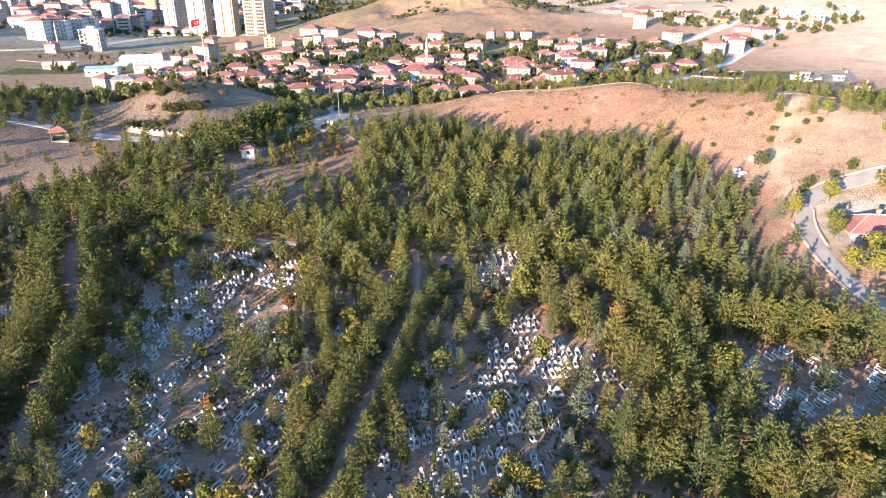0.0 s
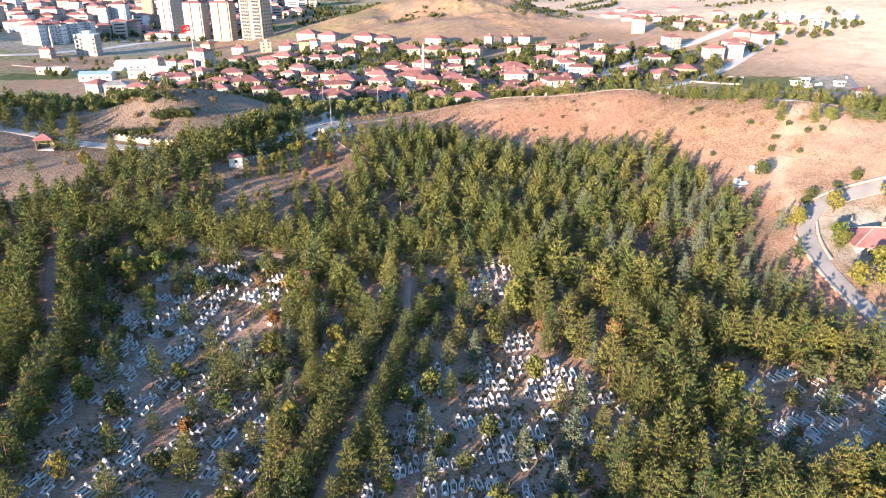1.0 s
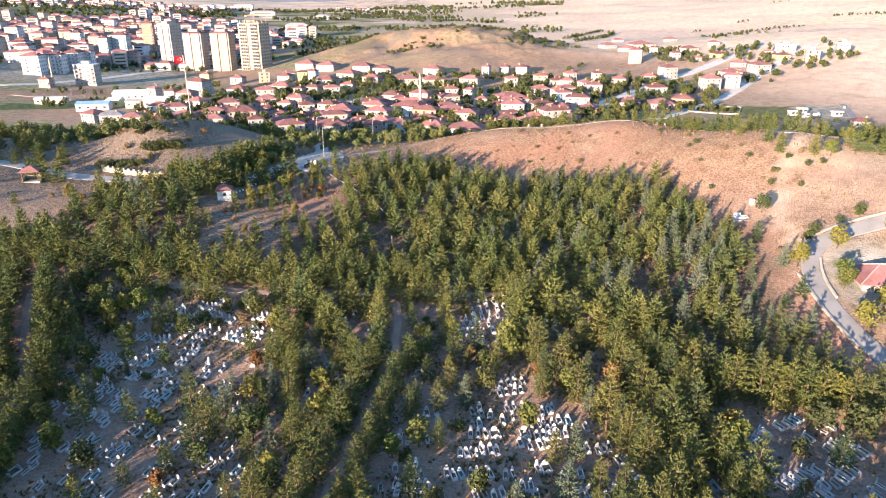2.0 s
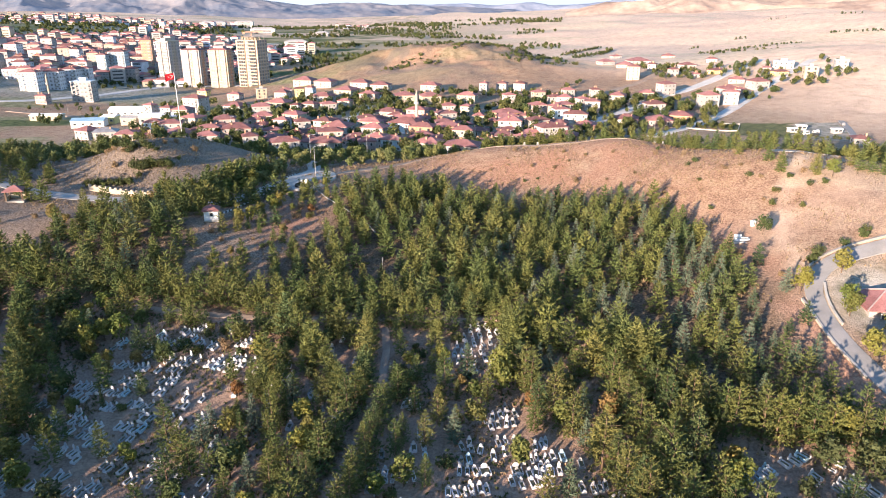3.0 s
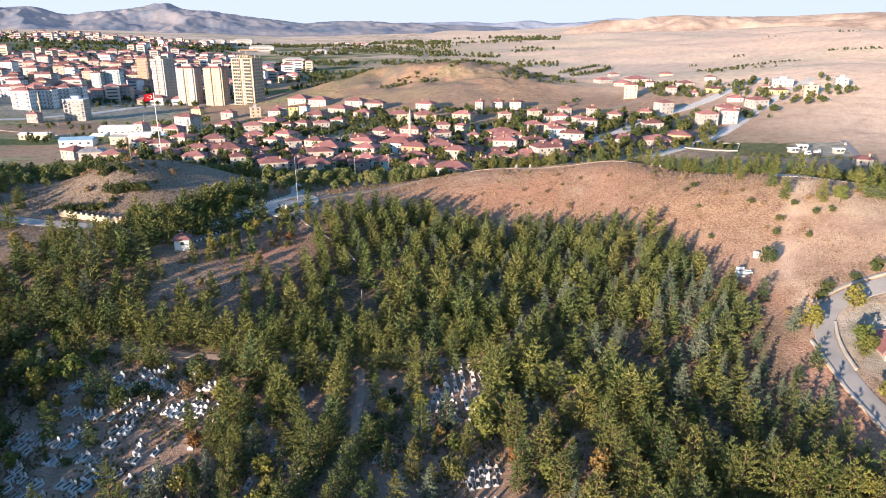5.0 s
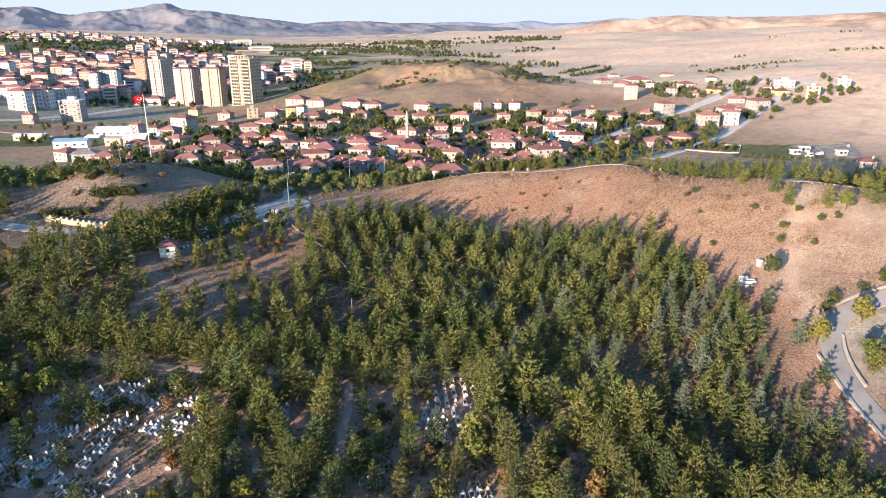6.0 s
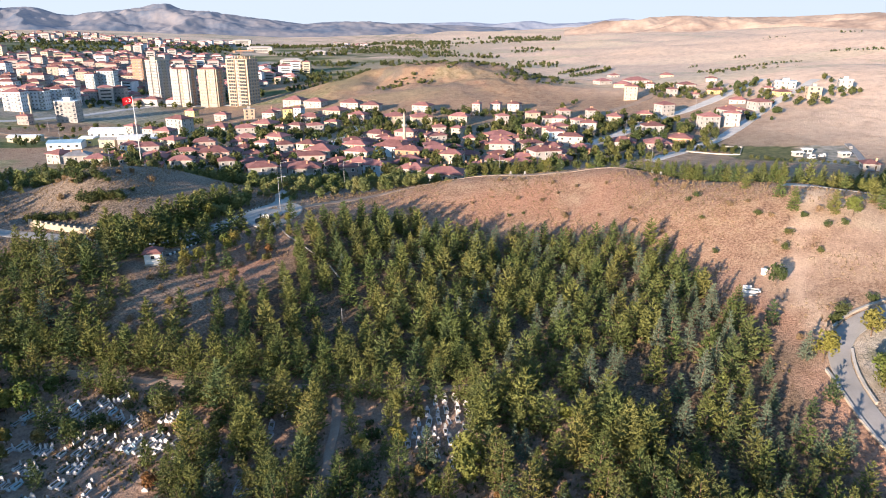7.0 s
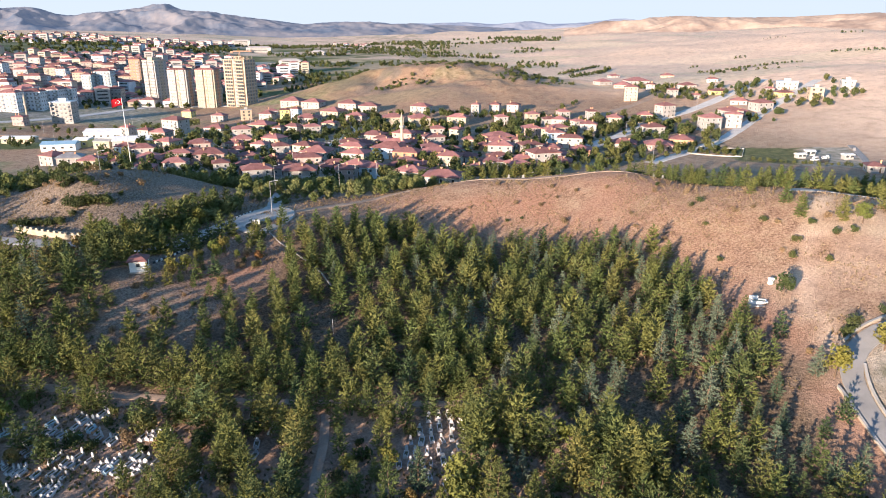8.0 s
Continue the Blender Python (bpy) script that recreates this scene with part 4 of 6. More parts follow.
SCRUB = [(-80, 145), (-75, 159), (-60, 157), (-57, 148), (-63, 144.5), (-70, 142)]
for x, y in scatter([(-53, 148), (-57, 155), (-53, 167), (-47, 176), (-41, 188), (-36, 186), (-40, 176), (-46, 166), (-47, 156), (-46, 148)], 2.5, 12, 0.4, 0.04, 61) + scatter(
        [(-39, 143.5), (-37.5, 155), (-33, 160), (-31, 156), (-31.5, 150), (-34, 143.5)], 2.8, 20, 0.6, 0.3, 62) + scatter([(-30, 158), (-27, 168), (-22, 166), (-22, 158), (-25, 156)], 2.4, 8, 0.5, 0.1, 63):
    if float(line_distance(SADDLE_ROAD, np.array(x), np.array(y))) > 2.4 and free(x, y, 1.5):
        tree_list.append((HILL_PINE if x < -38 or RNG.random() < 0.5 else BROAD, x, y, (1.2 if x < -40 else 0.72 if y < 156 else 0.45) * RNG.uniform(0.85, 1.15)))
for x, y in scatter(SCRUB, 3.0, 12, 1.0, 0.25, 64):
    if free(x, y, 1.6):
        tree_list.append((RNG.choice((AUTUMN, SHRUB, SHRUB, HILL_PINE)), x, y, RNG.uniform(0.6, 1.0)))
for x, y in scatter(FOREST, 3.7, 17, 0.36, 0.07, 6, 2.55) + scatter(FOREST_LEFT, 3.9, 12, 0.5, 0.08, 7, 2.8):
    bare = hill(x, y, -7.5, 131, 1, 3.2, 4) + hill(x, y, 38, 103, 1, 2.2, 4.5) + hill(x, y, -3, 146, 0.8, 2.5, 5) + hill(x, y, 20, 128, 0.7, 1.4, 8, 30)
    if inside(KNOLL_BARE, np.array(x), np.array(y)):
        bare = 0.6
    if inside(SCRUB, np.array(x), np.array(y)):
        bare = 0.7
    if RNG.random() < bare or on_road(x, y, 2.0) or not free(x, y, 1.55):
        continue
    cedar = 0.08 + 0.35 * float(hill(x, y, 40, 102, 1, 12, 18)) + 0.25 * float(hill(x, y, 30, 150, 1, 14, 12)) + 0.2 * (x < -60)
    edge = 0.75 + 0.25 * min(1.0, float(line_distance(FOREST + FOREST[:1], np.array(x), np.array(y))) / 8)
    kind = CEDAR if RNG.random() < cedar else HILL_PINE
    tree_list.append((kind, x, y, edge * RNG.uniform(0.72, 1.14)))
# thinner edges of the plantation, and the kiosk knoll
for x, y in scatter([(41, 151), (48, 133), (53, 112), (56, 98), (52, 88), (54, 80), (60, 84), (57, 96), (58, 110), (54, 128), (50, 146)], 4.2, 10, 1.0, 0.45, 8):
    if not on_road(x, y, 2.4) and free(x, y, 2.0):
        tree_list.append((RNG.choice((HILL_PINE, HILL_PINE, CEDAR, SHRUB)), x, y, RNG.uniform(0.7, 1.0)))
for x, y in scatter([(-48, 140), (-30, 132), (-22, 146), (-21, 166), (-27, 165), (-36, 152)], 3.5, 33, 1.0, 0.3, 9):
    if not on_road(x, y, 2.0) and free(x, y, 2.0):
        tree_list.append((RNG.choice((HILL_PINE, HILL_PINE, BROAD, SHRUB, SHRUB)), x, y, RNG.uniform(0.55, 0.95)))
# bushes and small trees at the head of the old plot
for x, y in scatter([(-53, 93), (-47, 107), (-35, 111), (-26, 109), (-24, 101), (-34, 101), (-42, 97), (-46, 88), (-51, 82)], 2.9, 30, 0.9, 0.3, 71):
    if not on_road(x, y, 1.8) and free(x, y, 1.6):
        tree_list.append((RNG.choice((BUSH, BUSH, BROAD, SHADE, AUTUMN, SHRUB)), x, y, RNG.uniform(0.6, 0.95)))
for x, y in scatter([(-45, 136), (-40, 141), (-36, 148), (-31, 157), (-25, 158), (-22, 152), (-26, 144), (-28, 135), (-37, 127), (-42, 123), (-46, 128)], 2.5, 25, 0.9, 0.2, 72):
    if free(x, y, 1.5):
        tree_list.append((RNG.choice((SHRUB, SHRUB, AUTUMN, HILL_PINE, HILL_PINE, BUSH)), x, y, RNG.uniform(0.4, 0.8)))
# along the saddle road
row([(-64, 152), (-56, 151), (-49, 153), (-43, 157)], 0, 2.4, HILL_PINE, 0.95)
row([(-62, 165), (-52, 163.5), (-46, 166), (-41, 172), (-38, 181), (-40, 192)], 0, 2.2, BROAD, 0.95, 0.1)
row([(-58, 170), (-50, 170), (-45, 177), (-44, 188)], 0, 2.5, HILL_PINE, 0.95, 0.1)
row([(-56, 175), (-51, 178), (-49, 190)], 0, 3.0, BROAD, 0.8, 0.1)
row([(-47, 151.5), (-41, 155), (-36, 160.5), (-32.5, 164)], 0, 2.3, HILL_PINE, 0.95, 0.05)
row([(-96, 164), (-88, 160), (-80, 159)], 0, 3.2, HILL_PINE, 1.05, 0.2)
row([(-23, 168), (-24.5, 163), (-27, 158)], 0, 2.2, HILL_PINE, 0.85)
for x, y in ((60.3, 122.3), (79, 136.5), (84, 124), (82, 118.5), (92, 119)):
    tree_list.append((BROAD if x > 70 else SHADE, x, y, 0.75))
for x, y in ((69, 155.4), (71.6, 147.3), (71.5, 141.6), (76.8, 138.4), (85.2, 141.5), (85.3, 138.7), (87.3, 138.1), (88.6, 136.4), (91, 139), (47, 137), (50.5, 128), (53, 118.5), (55.5, 113)):
    tree_list.append((HILL_PINE, x, y, 0.7))
for x, y, s in ((58.0, 103.8, 0.75), (65.8, 107.2, 0.85), (63.2, 99.6, 0.95), (62.6, 98.4, 0.8), (60.9, 89.4, 0.8), (75.6, 108.4, 1.1), (66, 93.6, 1.0), (69, 91.6, 1.0), (72.4, 90.4, 0.9), (63.6, 88.5, 0.8), (67.6, 87, 1.0)):
    TAKEN.append((x, y))
    tree_list.append((BROAD, x, y, s * 1.2))
for x, y, size in ((66, 143.2, 0.9), (60.6, 157.7, 1.0), (57.1, 173.7, 0.8), (58.5, 156.8, 0.8), (58.1, 148.2, 0.8), (67.9, 135.1, 1.1), (65.8, 131.3, 0.9), (72, 138.7, 0.9), (74, 134.6, 0.9), (69.7, 128.2, 0.9), (76.5, 134.2, 1.1)):
    tree_list.append((BUSH, x, y, 0.7 * size))
for x, y, size in ((62.8, 110.4, 1.0), (64.4, 111.6, 0.9), (69.3, 113.4, 0.8), (72.8, 114.4, 1.0), (73.6, 115.2, 0.8)):
    tree_list.append((BUSH, x, y, size))
row([(60, 187), (64, 182), (67, 177), (70.5, 170), (74.5, 163), (79, 157.5), (85, 155.5), (92, 154), (100, 152), (110, 148)], 0, 2.1, HILL_PINE, 0.82, 0.05)
row([(63, 190), (68, 183), (73, 174), (78, 165), (83, 161), (92, 159), (104, 156)], 0, 2.3, HILL_PINE, 0.85, 0.08)
for x, y in scatter([(-98, 118), (-120, 150), (-92, 158), (-70, 156), (-52, 142), (-68, 141), (-72, 131)], 5.2, 5, 1.6, 0.5, 10):
    if not on_road(x, y, 3) and free(x, y, 3):
        tree_list.append((RNG.choice((SHRUB, SHRUB, HILL_PINE, AUTUMN)), x, y, RNG.uniform(0.5, 0.9)))
for x, y in scatter([(-20, 178), (20, 172), (48, 148), (57, 128), (75, 132), (92, 136), (68, 160), (56, 184), (20, 192)], 6.5, 5, 2.2, 0.45, 12):
    if not on_road(x, y, 2) and free(x, y, 3):
        tree_list.append((SHRUB if RNG.random() < 0.85 else BUSH, x, y, RNG.uniform(0.35, 0.75)))
for x, y in scatter([(-84, 176), (-70, 174), (-58, 182), (-60, 205), (-78, 210), (-90, 196)], 4.5, 5, 1.6, 0.5, 13):
    if math.hypot(x + 72, y - 206) > 4 and RNG.random() < 0.8:
        tree_list.append((RNG.choice((SHRUB, BUSH, SHRUB)), x, y, RNG.uniform(0.5, 1.1)))

for x, y in zip(*along([(-73.5, 177.5), (-65.5, 181)], 0.9)):
    tree_list.append((BUSH, float(x) + RNG.gauss(0, 0.4), float(y) + RNG.gauss(0, 0.5), 1.35))
for x, y in zip(*along([(-83, 171.8), (-72.5, 172.6)], 0.9)):
    tree_list.append((BUSH, float(x) + RNG.gauss(0, 0.2), float(y) + RNG.gauss(0, 0.25), 1.0))
for x, y in ((-78, 185), (-76, 184.4), (-74.2, 185.4), (-72.6, 184.8), (-79.6, 186.6), (-70.4, 203), (-75, 208), (-68.5, 208)):
    tree_list.append((BUSH, x, y, 1.25))

seen = {}
woods_pine, woods_leaf, woods_shade = Woods(), Woods(), Woods()
for kind, x, y, size in sorted(tree_list, key=lambda t: t[2] + 0.3 * abs(t[1] - 10)):
    if math.hypot(x + 44.6, y - 140.6) < 5.0:      # open ground before the kiosk
        continue
    key = kind["name"]
    seen[key] = seen.get(key, 0) + 1
    if seen[key] <= (240 if key == "broadleaf_tree" else 300):
        plant(kind, x, y, size)
    else:
        (woods_pine if kind in (TALL_PINE, HILL_PINE, CEDAR) else woods_leaf).add(kind, x, y, size, 1 if y < 92 else 2 if y < 122 else 3)

for x, y in scatter([(-210, 150), (-205, 225), (-130, 222), (-100, 185), (-88, 172), (-98, 166), (-118, 158), (-140, 140)], 4.6, 25, 1.5, 0.2, 17):
    if hill(x, y, -118, 196, 1, 12, 7) < 0.4 and fbm(x, y, 20, 72, 2) > -0.5:
        woods_pine.add(HILL_PINE, x, y, RNG.uniform(0.7, 1.15), 2)
# ---- woods beyond the saddle and round the village ----
for x, y in scatter([(-200, 215), (-125, 195), (-98, 180), (-88, 200), (-82, 222), (-55, 215), (-40, 205), (-44, 262), (-110, 285), (-200, 290)], 3.6, 15, 1.2, 0.15, 14):
    if fbm(x, y, 26, 71, 2) > -0.25:
        kind = RNG.choice((HILL_PINE, HILL_PINE, BROAD, SHADE))
        (woods_pine if kind is HILL_PINE else woods_leaf).add(kind, x, y, RNG.uniform(0.4, 0.9), 3)
for x, y in scatter([(-42, 196), (-33, 192), (-20, 189), (-8, 193), (4, 203), (12, 205), (12, 240), (-42, 262)], 3.1, 15, 1.2, 0.2, 15):
    woods_leaf.add(RNG.choice((SHADE, BROAD, BROAD, BUSH)), x, y, RNG.uniform(0.35, 0.9), 2)
for line, n in (([(16, 202), (40, 198)], 16), ([(48, 198), (62, 195)], 8)):
    for k in range(n):
        t = RNG.random()
        woods_pine.add(HILL_PINE, line[0][0] + t * (line[1][0] - line[0][0]), line[0][1] + t * (line[1][1] - line[0][1]) + RNG.gauss(0, 1.6), RNG.uniform(0.6, 0.95), 2)
for line, step in (([(66, 180), (88, 196), (117, 221), (150, 246), (190, 268)], 2.0), ([(74, 178), (96, 186), (122, 206), (156, 236)], 2.0), ([(90, 160), (104, 173), (130, 184), (170, 205)], 2.4)):
    for x, y in zip(*along(line, step)):
        (woods_pine if RNG.random() < 0.7 else woods_leaf).add(HILL_PINE, float(x) + RNG.gauss(0, 0.8), float(y) + RNG.gauss(0, 1.2), RNG.uniform(0.6, 0.85), 3)

# ---- buildings ----
WINDOW = Shape().box(0, 0, 0, 1.0, 0.10, 1.0, 0).box(0, -0.03, 0.08, 0.80, 0.10, 0.84, 1).mesh("window", FRAME, GLASS)
PLAINWINDOW = Shape().box(0, 0, 0, 1.0, 0.08, 1.0, 0).mesh("window", GLASS)
DOOR = Shape().box(0, 0, 0, 1.0, 0.12, 2.1, 0).box(0, -0.03, 0.1, 0.7, 0.12, 1.9, 1).mesh("door", FRAME, BARK)
CHIMNEY = Shape().box(0, 0, -0.6, 0.55, 0.55, 1.7).box(0, 0, 1.1, 0.7, 0.7, 0.12).mesh("chimney", WALLS["o"])
FOOTPRINTS = []
def clear_of_houses(x, y, gap=0.0):
    return all((a - x) ** 2 + (b - y) ** 2 > (r * 0.82 + gap) ** 2 for a, b, r in FOOTPRINTS)


STOREY = {1: "one-storey", 2: "two-storey", 3: "three-storey", 4: "four-storey"}


def house(x, y, w, d, turn, storeys, style):
    """A village house: walls, hipped tile roof, windows on the open sides, a door and a chimney."""
    rnd = random.Random(int(x * 7 + y * 13))
    pitch = 2.25
    w, d = (1.22 * w, 1.12 * d) if storeys < 3 else (1.1 * w, d)
    h = pitch * storeys + 0.35
    flat = style in "fu"
    z = min(float(ground(x + a, y + b)) for a in (-w / 3, w / 3) for b in (-d / 3, d / 3))
    roof_words = "a flat roof" if flat else "an old dark tiled roof" if style == "d" else "a grey sheet roof" if style == "k" else "a red tiled hipped roof"
    ob = thing("house", x, y, turn, z, label=f"{WALL_WORDS[style]} {STOREY[storeys]} village house with {roof_words}", category="house", group="houses of the village")
    FOOTPRINTS.append((x, y, 0.5 * math.hypot(w, d) + 1.0))
    piece("wall", Shape().box(0, 0, -1.2, w, d, h + 1.2).mesh("wall", WALLS[style]), ob)
    if flat:
        piece("roof", Shape().box(0, 0, h, w + 0.5, d + 0.5, 0.3).box(0, 0, h + 0.3, w * 0.3, d * 0.35, 1.6).mesh("roof", CONCRETE if style == "u" else WHITEROOF), ob)
    else:
        piece("roof", Shape().hip(h, w, d, 0.19 * min(w, d) + rnd.uniform(0.05, 0.35), 0.55).mesh("roof", DARKROOF if style == "d" else GREYROOF if style == "k" else TILE), ob)
        for _ in range(rnd.choice((1, 1, 2))):
            piece("chimney", CHIMNEY, ob, pose(rnd.uniform(-0.3, 0.3) * w, rnd.uniform(-0.25, 0.25) * d, h + 0.9))
    if storeys > 1 and rnd.random() < 0.6 and style != "u":
        bw = min(4.0, w * 0.45)
        bx = rnd.choice((-1, 1)) * w * 0.22
        for k in range(1, storeys):
            piece("balcony", Shape().box(bx, -d / 2 - 0.55, pitch * k, bw, 1.1, 0.16).box(bx, -d / 2 - 1.05, pitch * k + 0.16, bw, 0.1, 0.85).mesh("balcony", WALLS["w"] if rnd.random() < 0.6 else WALLS[style]), ob)
    nx, ny = max(2, round(w / 3.4)), max(1, round(d / 4.2))
    win = PLAINWINDOW if style in "uo" else WINDOW
    for k in range(storeys):
        zz = 0.85 + pitch * k
        for i in range(nx):
            u = (i + 0.5) / nx * w - w / 2
            if not (k == 0 and i == nx // 2):
                piece("window", win, ob, pose(u, -d / 2 - 0.02, zz) @ Matrix.Diagonal((1.1, 1, 1.2, 1)))
        for i in range(ny):
            v = (i + 0.5) / ny * d - d / 2
            if x < 60:
                piece("window", win, ob, pose(w / 2 + 0.02, v, zz, 0, 0, 90) @ Matrix.Diagonal((1.05, 1, 1.15, 1)))
            if x > -30:
                piece("window", win, ob, pose(-w / 2 - 0.02, v, zz, 0, 0, -90) @ Matrix.Diagonal((1.05, 1, 1.15, 1)))
    piece("door", DOOR, ob, pose(((nx // 2) + 0.5) / nx * w - w / 2, -d / 2 - 0.03, 0))
    return ob


def window_row(length, count, wide, tall):
    s = Shape()
    for i in range(count):
        u = (i + 0.5) / count * length - length / 2
        s.box(u, 0, 0, wide, 0.14, tall, 0)
        s.box(u, -0.05, -0.12, wide + 0.25, 0.2, 0.1, 1)
    return s


def back_windows(ob, storeys, pitch, sides):
    """The windows of a far block, too small to pick apart: one part."""
    s = Shape()
    for k in range(storeys):
        for one, m in sides:
            n = len(s.co)
            s.co += [tuple(m @ Vector(c) + Vector((0, 0, pitch * k))) for c in one.co]
            s.faces += [tuple(n + i for i in f) for f in one.faces]
            s.mat += one.mat
    tagged(piece("windows", s.mesh("windows", CURTAIN, FRAME), ob), kind="stuff")


def block(x, y, w, d, turn, storeys, style, roof=True, label="", stack=1):
    """An apartment block: body, roof, a row of windows for each storey and side, balconies in stacks."""
    rnd = random.Random(int(x * 5 + y * 11))
    h = 3.0 * storeys + 0.4
    z = min(float(ground(x + a, y + b)) for a in (-w / 2, w / 2) for b in (-d / 2, d / 2))
    ob = thing("apartment_block", x, y, turn, z, label=label or f"{WALL_WORDS[style]} apartment block of {storeys} storeys with a red tiled roof", category="apartment block", group="apartment blocks of the town")
    FOOTPRINTS.append((x, y, 0.5 * math.hypot(w, d) + 1.5))
    piece("wall", Shape().box(0, 0, -2, w, d, h + 2).mesh("wall", WALLS[style]), ob)
    if roof:
        piece("roof", Shape().hip(h, w, d, 0.2 * min(w, d), 0.6).mesh("roof", TILE), ob)
        for _ in range(3):
            piece("chimney", CHIMNEY, ob, pose(rnd.uniform(-0.4, 0.4) * w, rnd.uniform(-0.2, 0.2) * d, h + 1.2))
    else:
        piece("roof", Shape().box(0, 0, h, w + 0.3, d + 0.3, 0.5).box(0, 0, h + 0.5, w * 0.4, d * 0.4, 2.2).mesh("roof", WHITEROOF), ob)
    nx, ny = max(3, round(w / 3.0)), max(2, round(d / 3.4))
    front, side = window_row(w, nx, 1.25, 1.3), window_row(d, ny, 1.1, 1.25)
    back_windows(ob, storeys, 3.0, ((front, pose(0, -d / 2 - 0.03, 1)), (side, pose(w / 2 + 0.03, 0, 1, 0, 0, 90)), (side, pose(-w / 2 - 0.03, 0, 1, 0, 0, -90)), (front, pose(0, d / 2 + 0.03, 1, 0, 0, 180))))
    for bx in ([-0.3 * w, 0.3 * w] if w > 12 else [0.25 * w]) * stack:
        s = Shape()
        for k in range(1, storeys):
            s.box(bx, -d / 2 - 0.6, 3.0 * k - 0.1, 2.9, 1.2, 0.18).box(bx, -d / 2 - 1.15, 3.0 * k + 0.08, 2.9, 0.12, 0.9)
        tagged(piece("balcony_stack", s.mesh("balcony_stack", WALLS["w"]), ob), kind="stuff")
    return ob


house(-177, 432, 6.3, 5.2, -24, 3, "w")
house(-143, 355, 7.1, 6.6, 8, 2, "b")
house(-143, 337, 7.3, 5.8, -24, 1, "d")
house(-129, 318, 5.1, 5.2, 14, 1, "d")
house(-165, 331, 7.2, 7.1, -24, 2, "d")
house(-150, 318, 8.0, 6.4, 14, 2, "k")
house(-167, 434, 6.3, 5.3, -18, 2, "w")
house(-151, 417, 8.2, 7.8, -12, 2, "p")
house(-152, 442, 11.8, 9.5, -24, 4, "w")
house(-186, 556, 6.5, 6.2, -12, 2, "y")
house(-128, 446, 10.3, 9.8, -18, 1, "w")
house(-146, 506, 7.7, 6.1, -12, 2, "w")
house(-125, 499, 6.4, 5.8, 20, 3, "u")
house(-107, 487, 7.4, 7.3, -12, 2, "w")
house(-101, 406, 8.9, 6.9, 14, 2, "w")
house(-94, 382, 8.8, 7.3, 8, 1, "p")
house(-95, 426, 10.8, 9.5, -18, 2, "c")
house(-81, 407, 4.2, 5.2, -12, 2, "w")
house(-130, 344, 8.7, 6.7, 14, 2, "w")
house(-127, 367, 8.0, 7.7, -24, 2, "c")
house(-116, 318, 7.9, 7.8, 14, 1, "d")
house(-110, 327, 7.4, 6.9, -12, 1, "d")
house(-106, 353, 8.1, 7.8, 14, 2, "p")
house(-89, 317, 10.4, 8.3, 8, 2, "p")
house(-95, 294, 7.0, 6.3, 8, 2, "w")
house(-92, 364, 7.1, 6.1, -18, 1, "p")
house(-85, 347, 6.4, 5.3, -24, 1, "p")
house(-75, 325, 7.0, 5.4, 8, 1, "d")
house(-75, 345, 5.9, 5.4, -12, 2, "w")
house(-76, 290, 4.9, 5.2, 20, 2, "w")
house(-70, 304, 6.9, 6.0, -12, 1, "d")
house(-58, 275, 8.4, 6.6, 20, 2, "w")
house(-75, 370, 6.8, 5.4, 8, 2, "c")
house(-64, 339, 5.8, 5.7, 20, 2, "w")
house(-62, 317, 6.9, 6.2, -12, 1, "d")
house(-91, 301, 5.1, 5.2, 8, 1, "d")
house(-104, 553, 12.2, 11.4, -12, 2, "w")
house(-83, 526, 11.6, 10.5, -18, 2, "w")
house(-60, 472, 10.9, 10.6, -24, 2, "c")
house(-107, 499, 5.8, 5.6, 20, 2, "w")
house(-93, 476, 5.5, 5.2, 14, 3, "y")
house(-85, 475, 5.0, 5.2, -18, 3, "b")
house(-72, 447, 11.4, 8.9, -18, 2, "w")
house(-73, 410, 7.1, 5.8, -24, 2, "d")
house(-62, 406, 7.0, 5.3, 20, 2, "w")
house(-54, 418, 6.3, 5.2, -12, 2, "c")
house(-54, 504, 10.5, 9.8, -12, 2, "w")
house(-38, 484, 10.6, 8.0, -12, 2, "w")
house(-42, 446, 8.8, 7.3, -18, 2, "p")
house(-19, 438, 9.6, 9.1, 8, 2, "c")
house(-3, 430, 9.4, 9.1, 14, 2, "c")
house(-73, 365, 7.9, 7.3, -24, 2, "c")
house(-55, 324, 7.4, 6.1, -18, 1, "d")
house(-44, 323, 9.9, 9.6, -12, 2, "w")
house(-41, 271, 9.4, 7.4, 8, 2, "d")
house(-26, 315, 8.6, 7.7, -18, 2, "w")
house(-25, 384, 9.7, 8.1, -24, 1, "d")
house(-25, 271, 5.2, 5.2, 8, 2, "p")
house(-15, 275, 7.1, 5.6, -12, 2, "b")
house(-4, 306, 6.6, 6.6, 14, 1, "o")
house(-3, 272, 7.6, 5.9, -18, 1, "o")
house(-34, 293, 6.6, 5.7, -18, 1, "d")
house(-3, 473, 9.8, 7.7, -24, 2, "w")
house(20, 428, 9.4, 7.2, -18, 2, "c")
house(32, 461, 4.5, 5.2, -18, 3, "w")
house(45, 425, 5.4, 5.2, 14, 2, "w")
house(45, 472, 5.5, 5.2, -18, 2, "w")
house(57, 470, 6.5, 5.4, -24, 2, "w")
house(64, 433, 6.0, 5.2, 14, 2, "c")
house(71, 413, 5.7, 5.2, 8, 2, "w")
house(18, 380, 5.0, 5.2, -18, 2, "c")
house(24, 363, 4.8, 5.2, -18, 1, "c")
house(8, 384, 5.5, 5.2, 8, 2, "w")
house(2, 350, 6.8, 5.2, 8, 1, "d")
house(39, 372, 10.6, 9.1, 20, 1, "o")
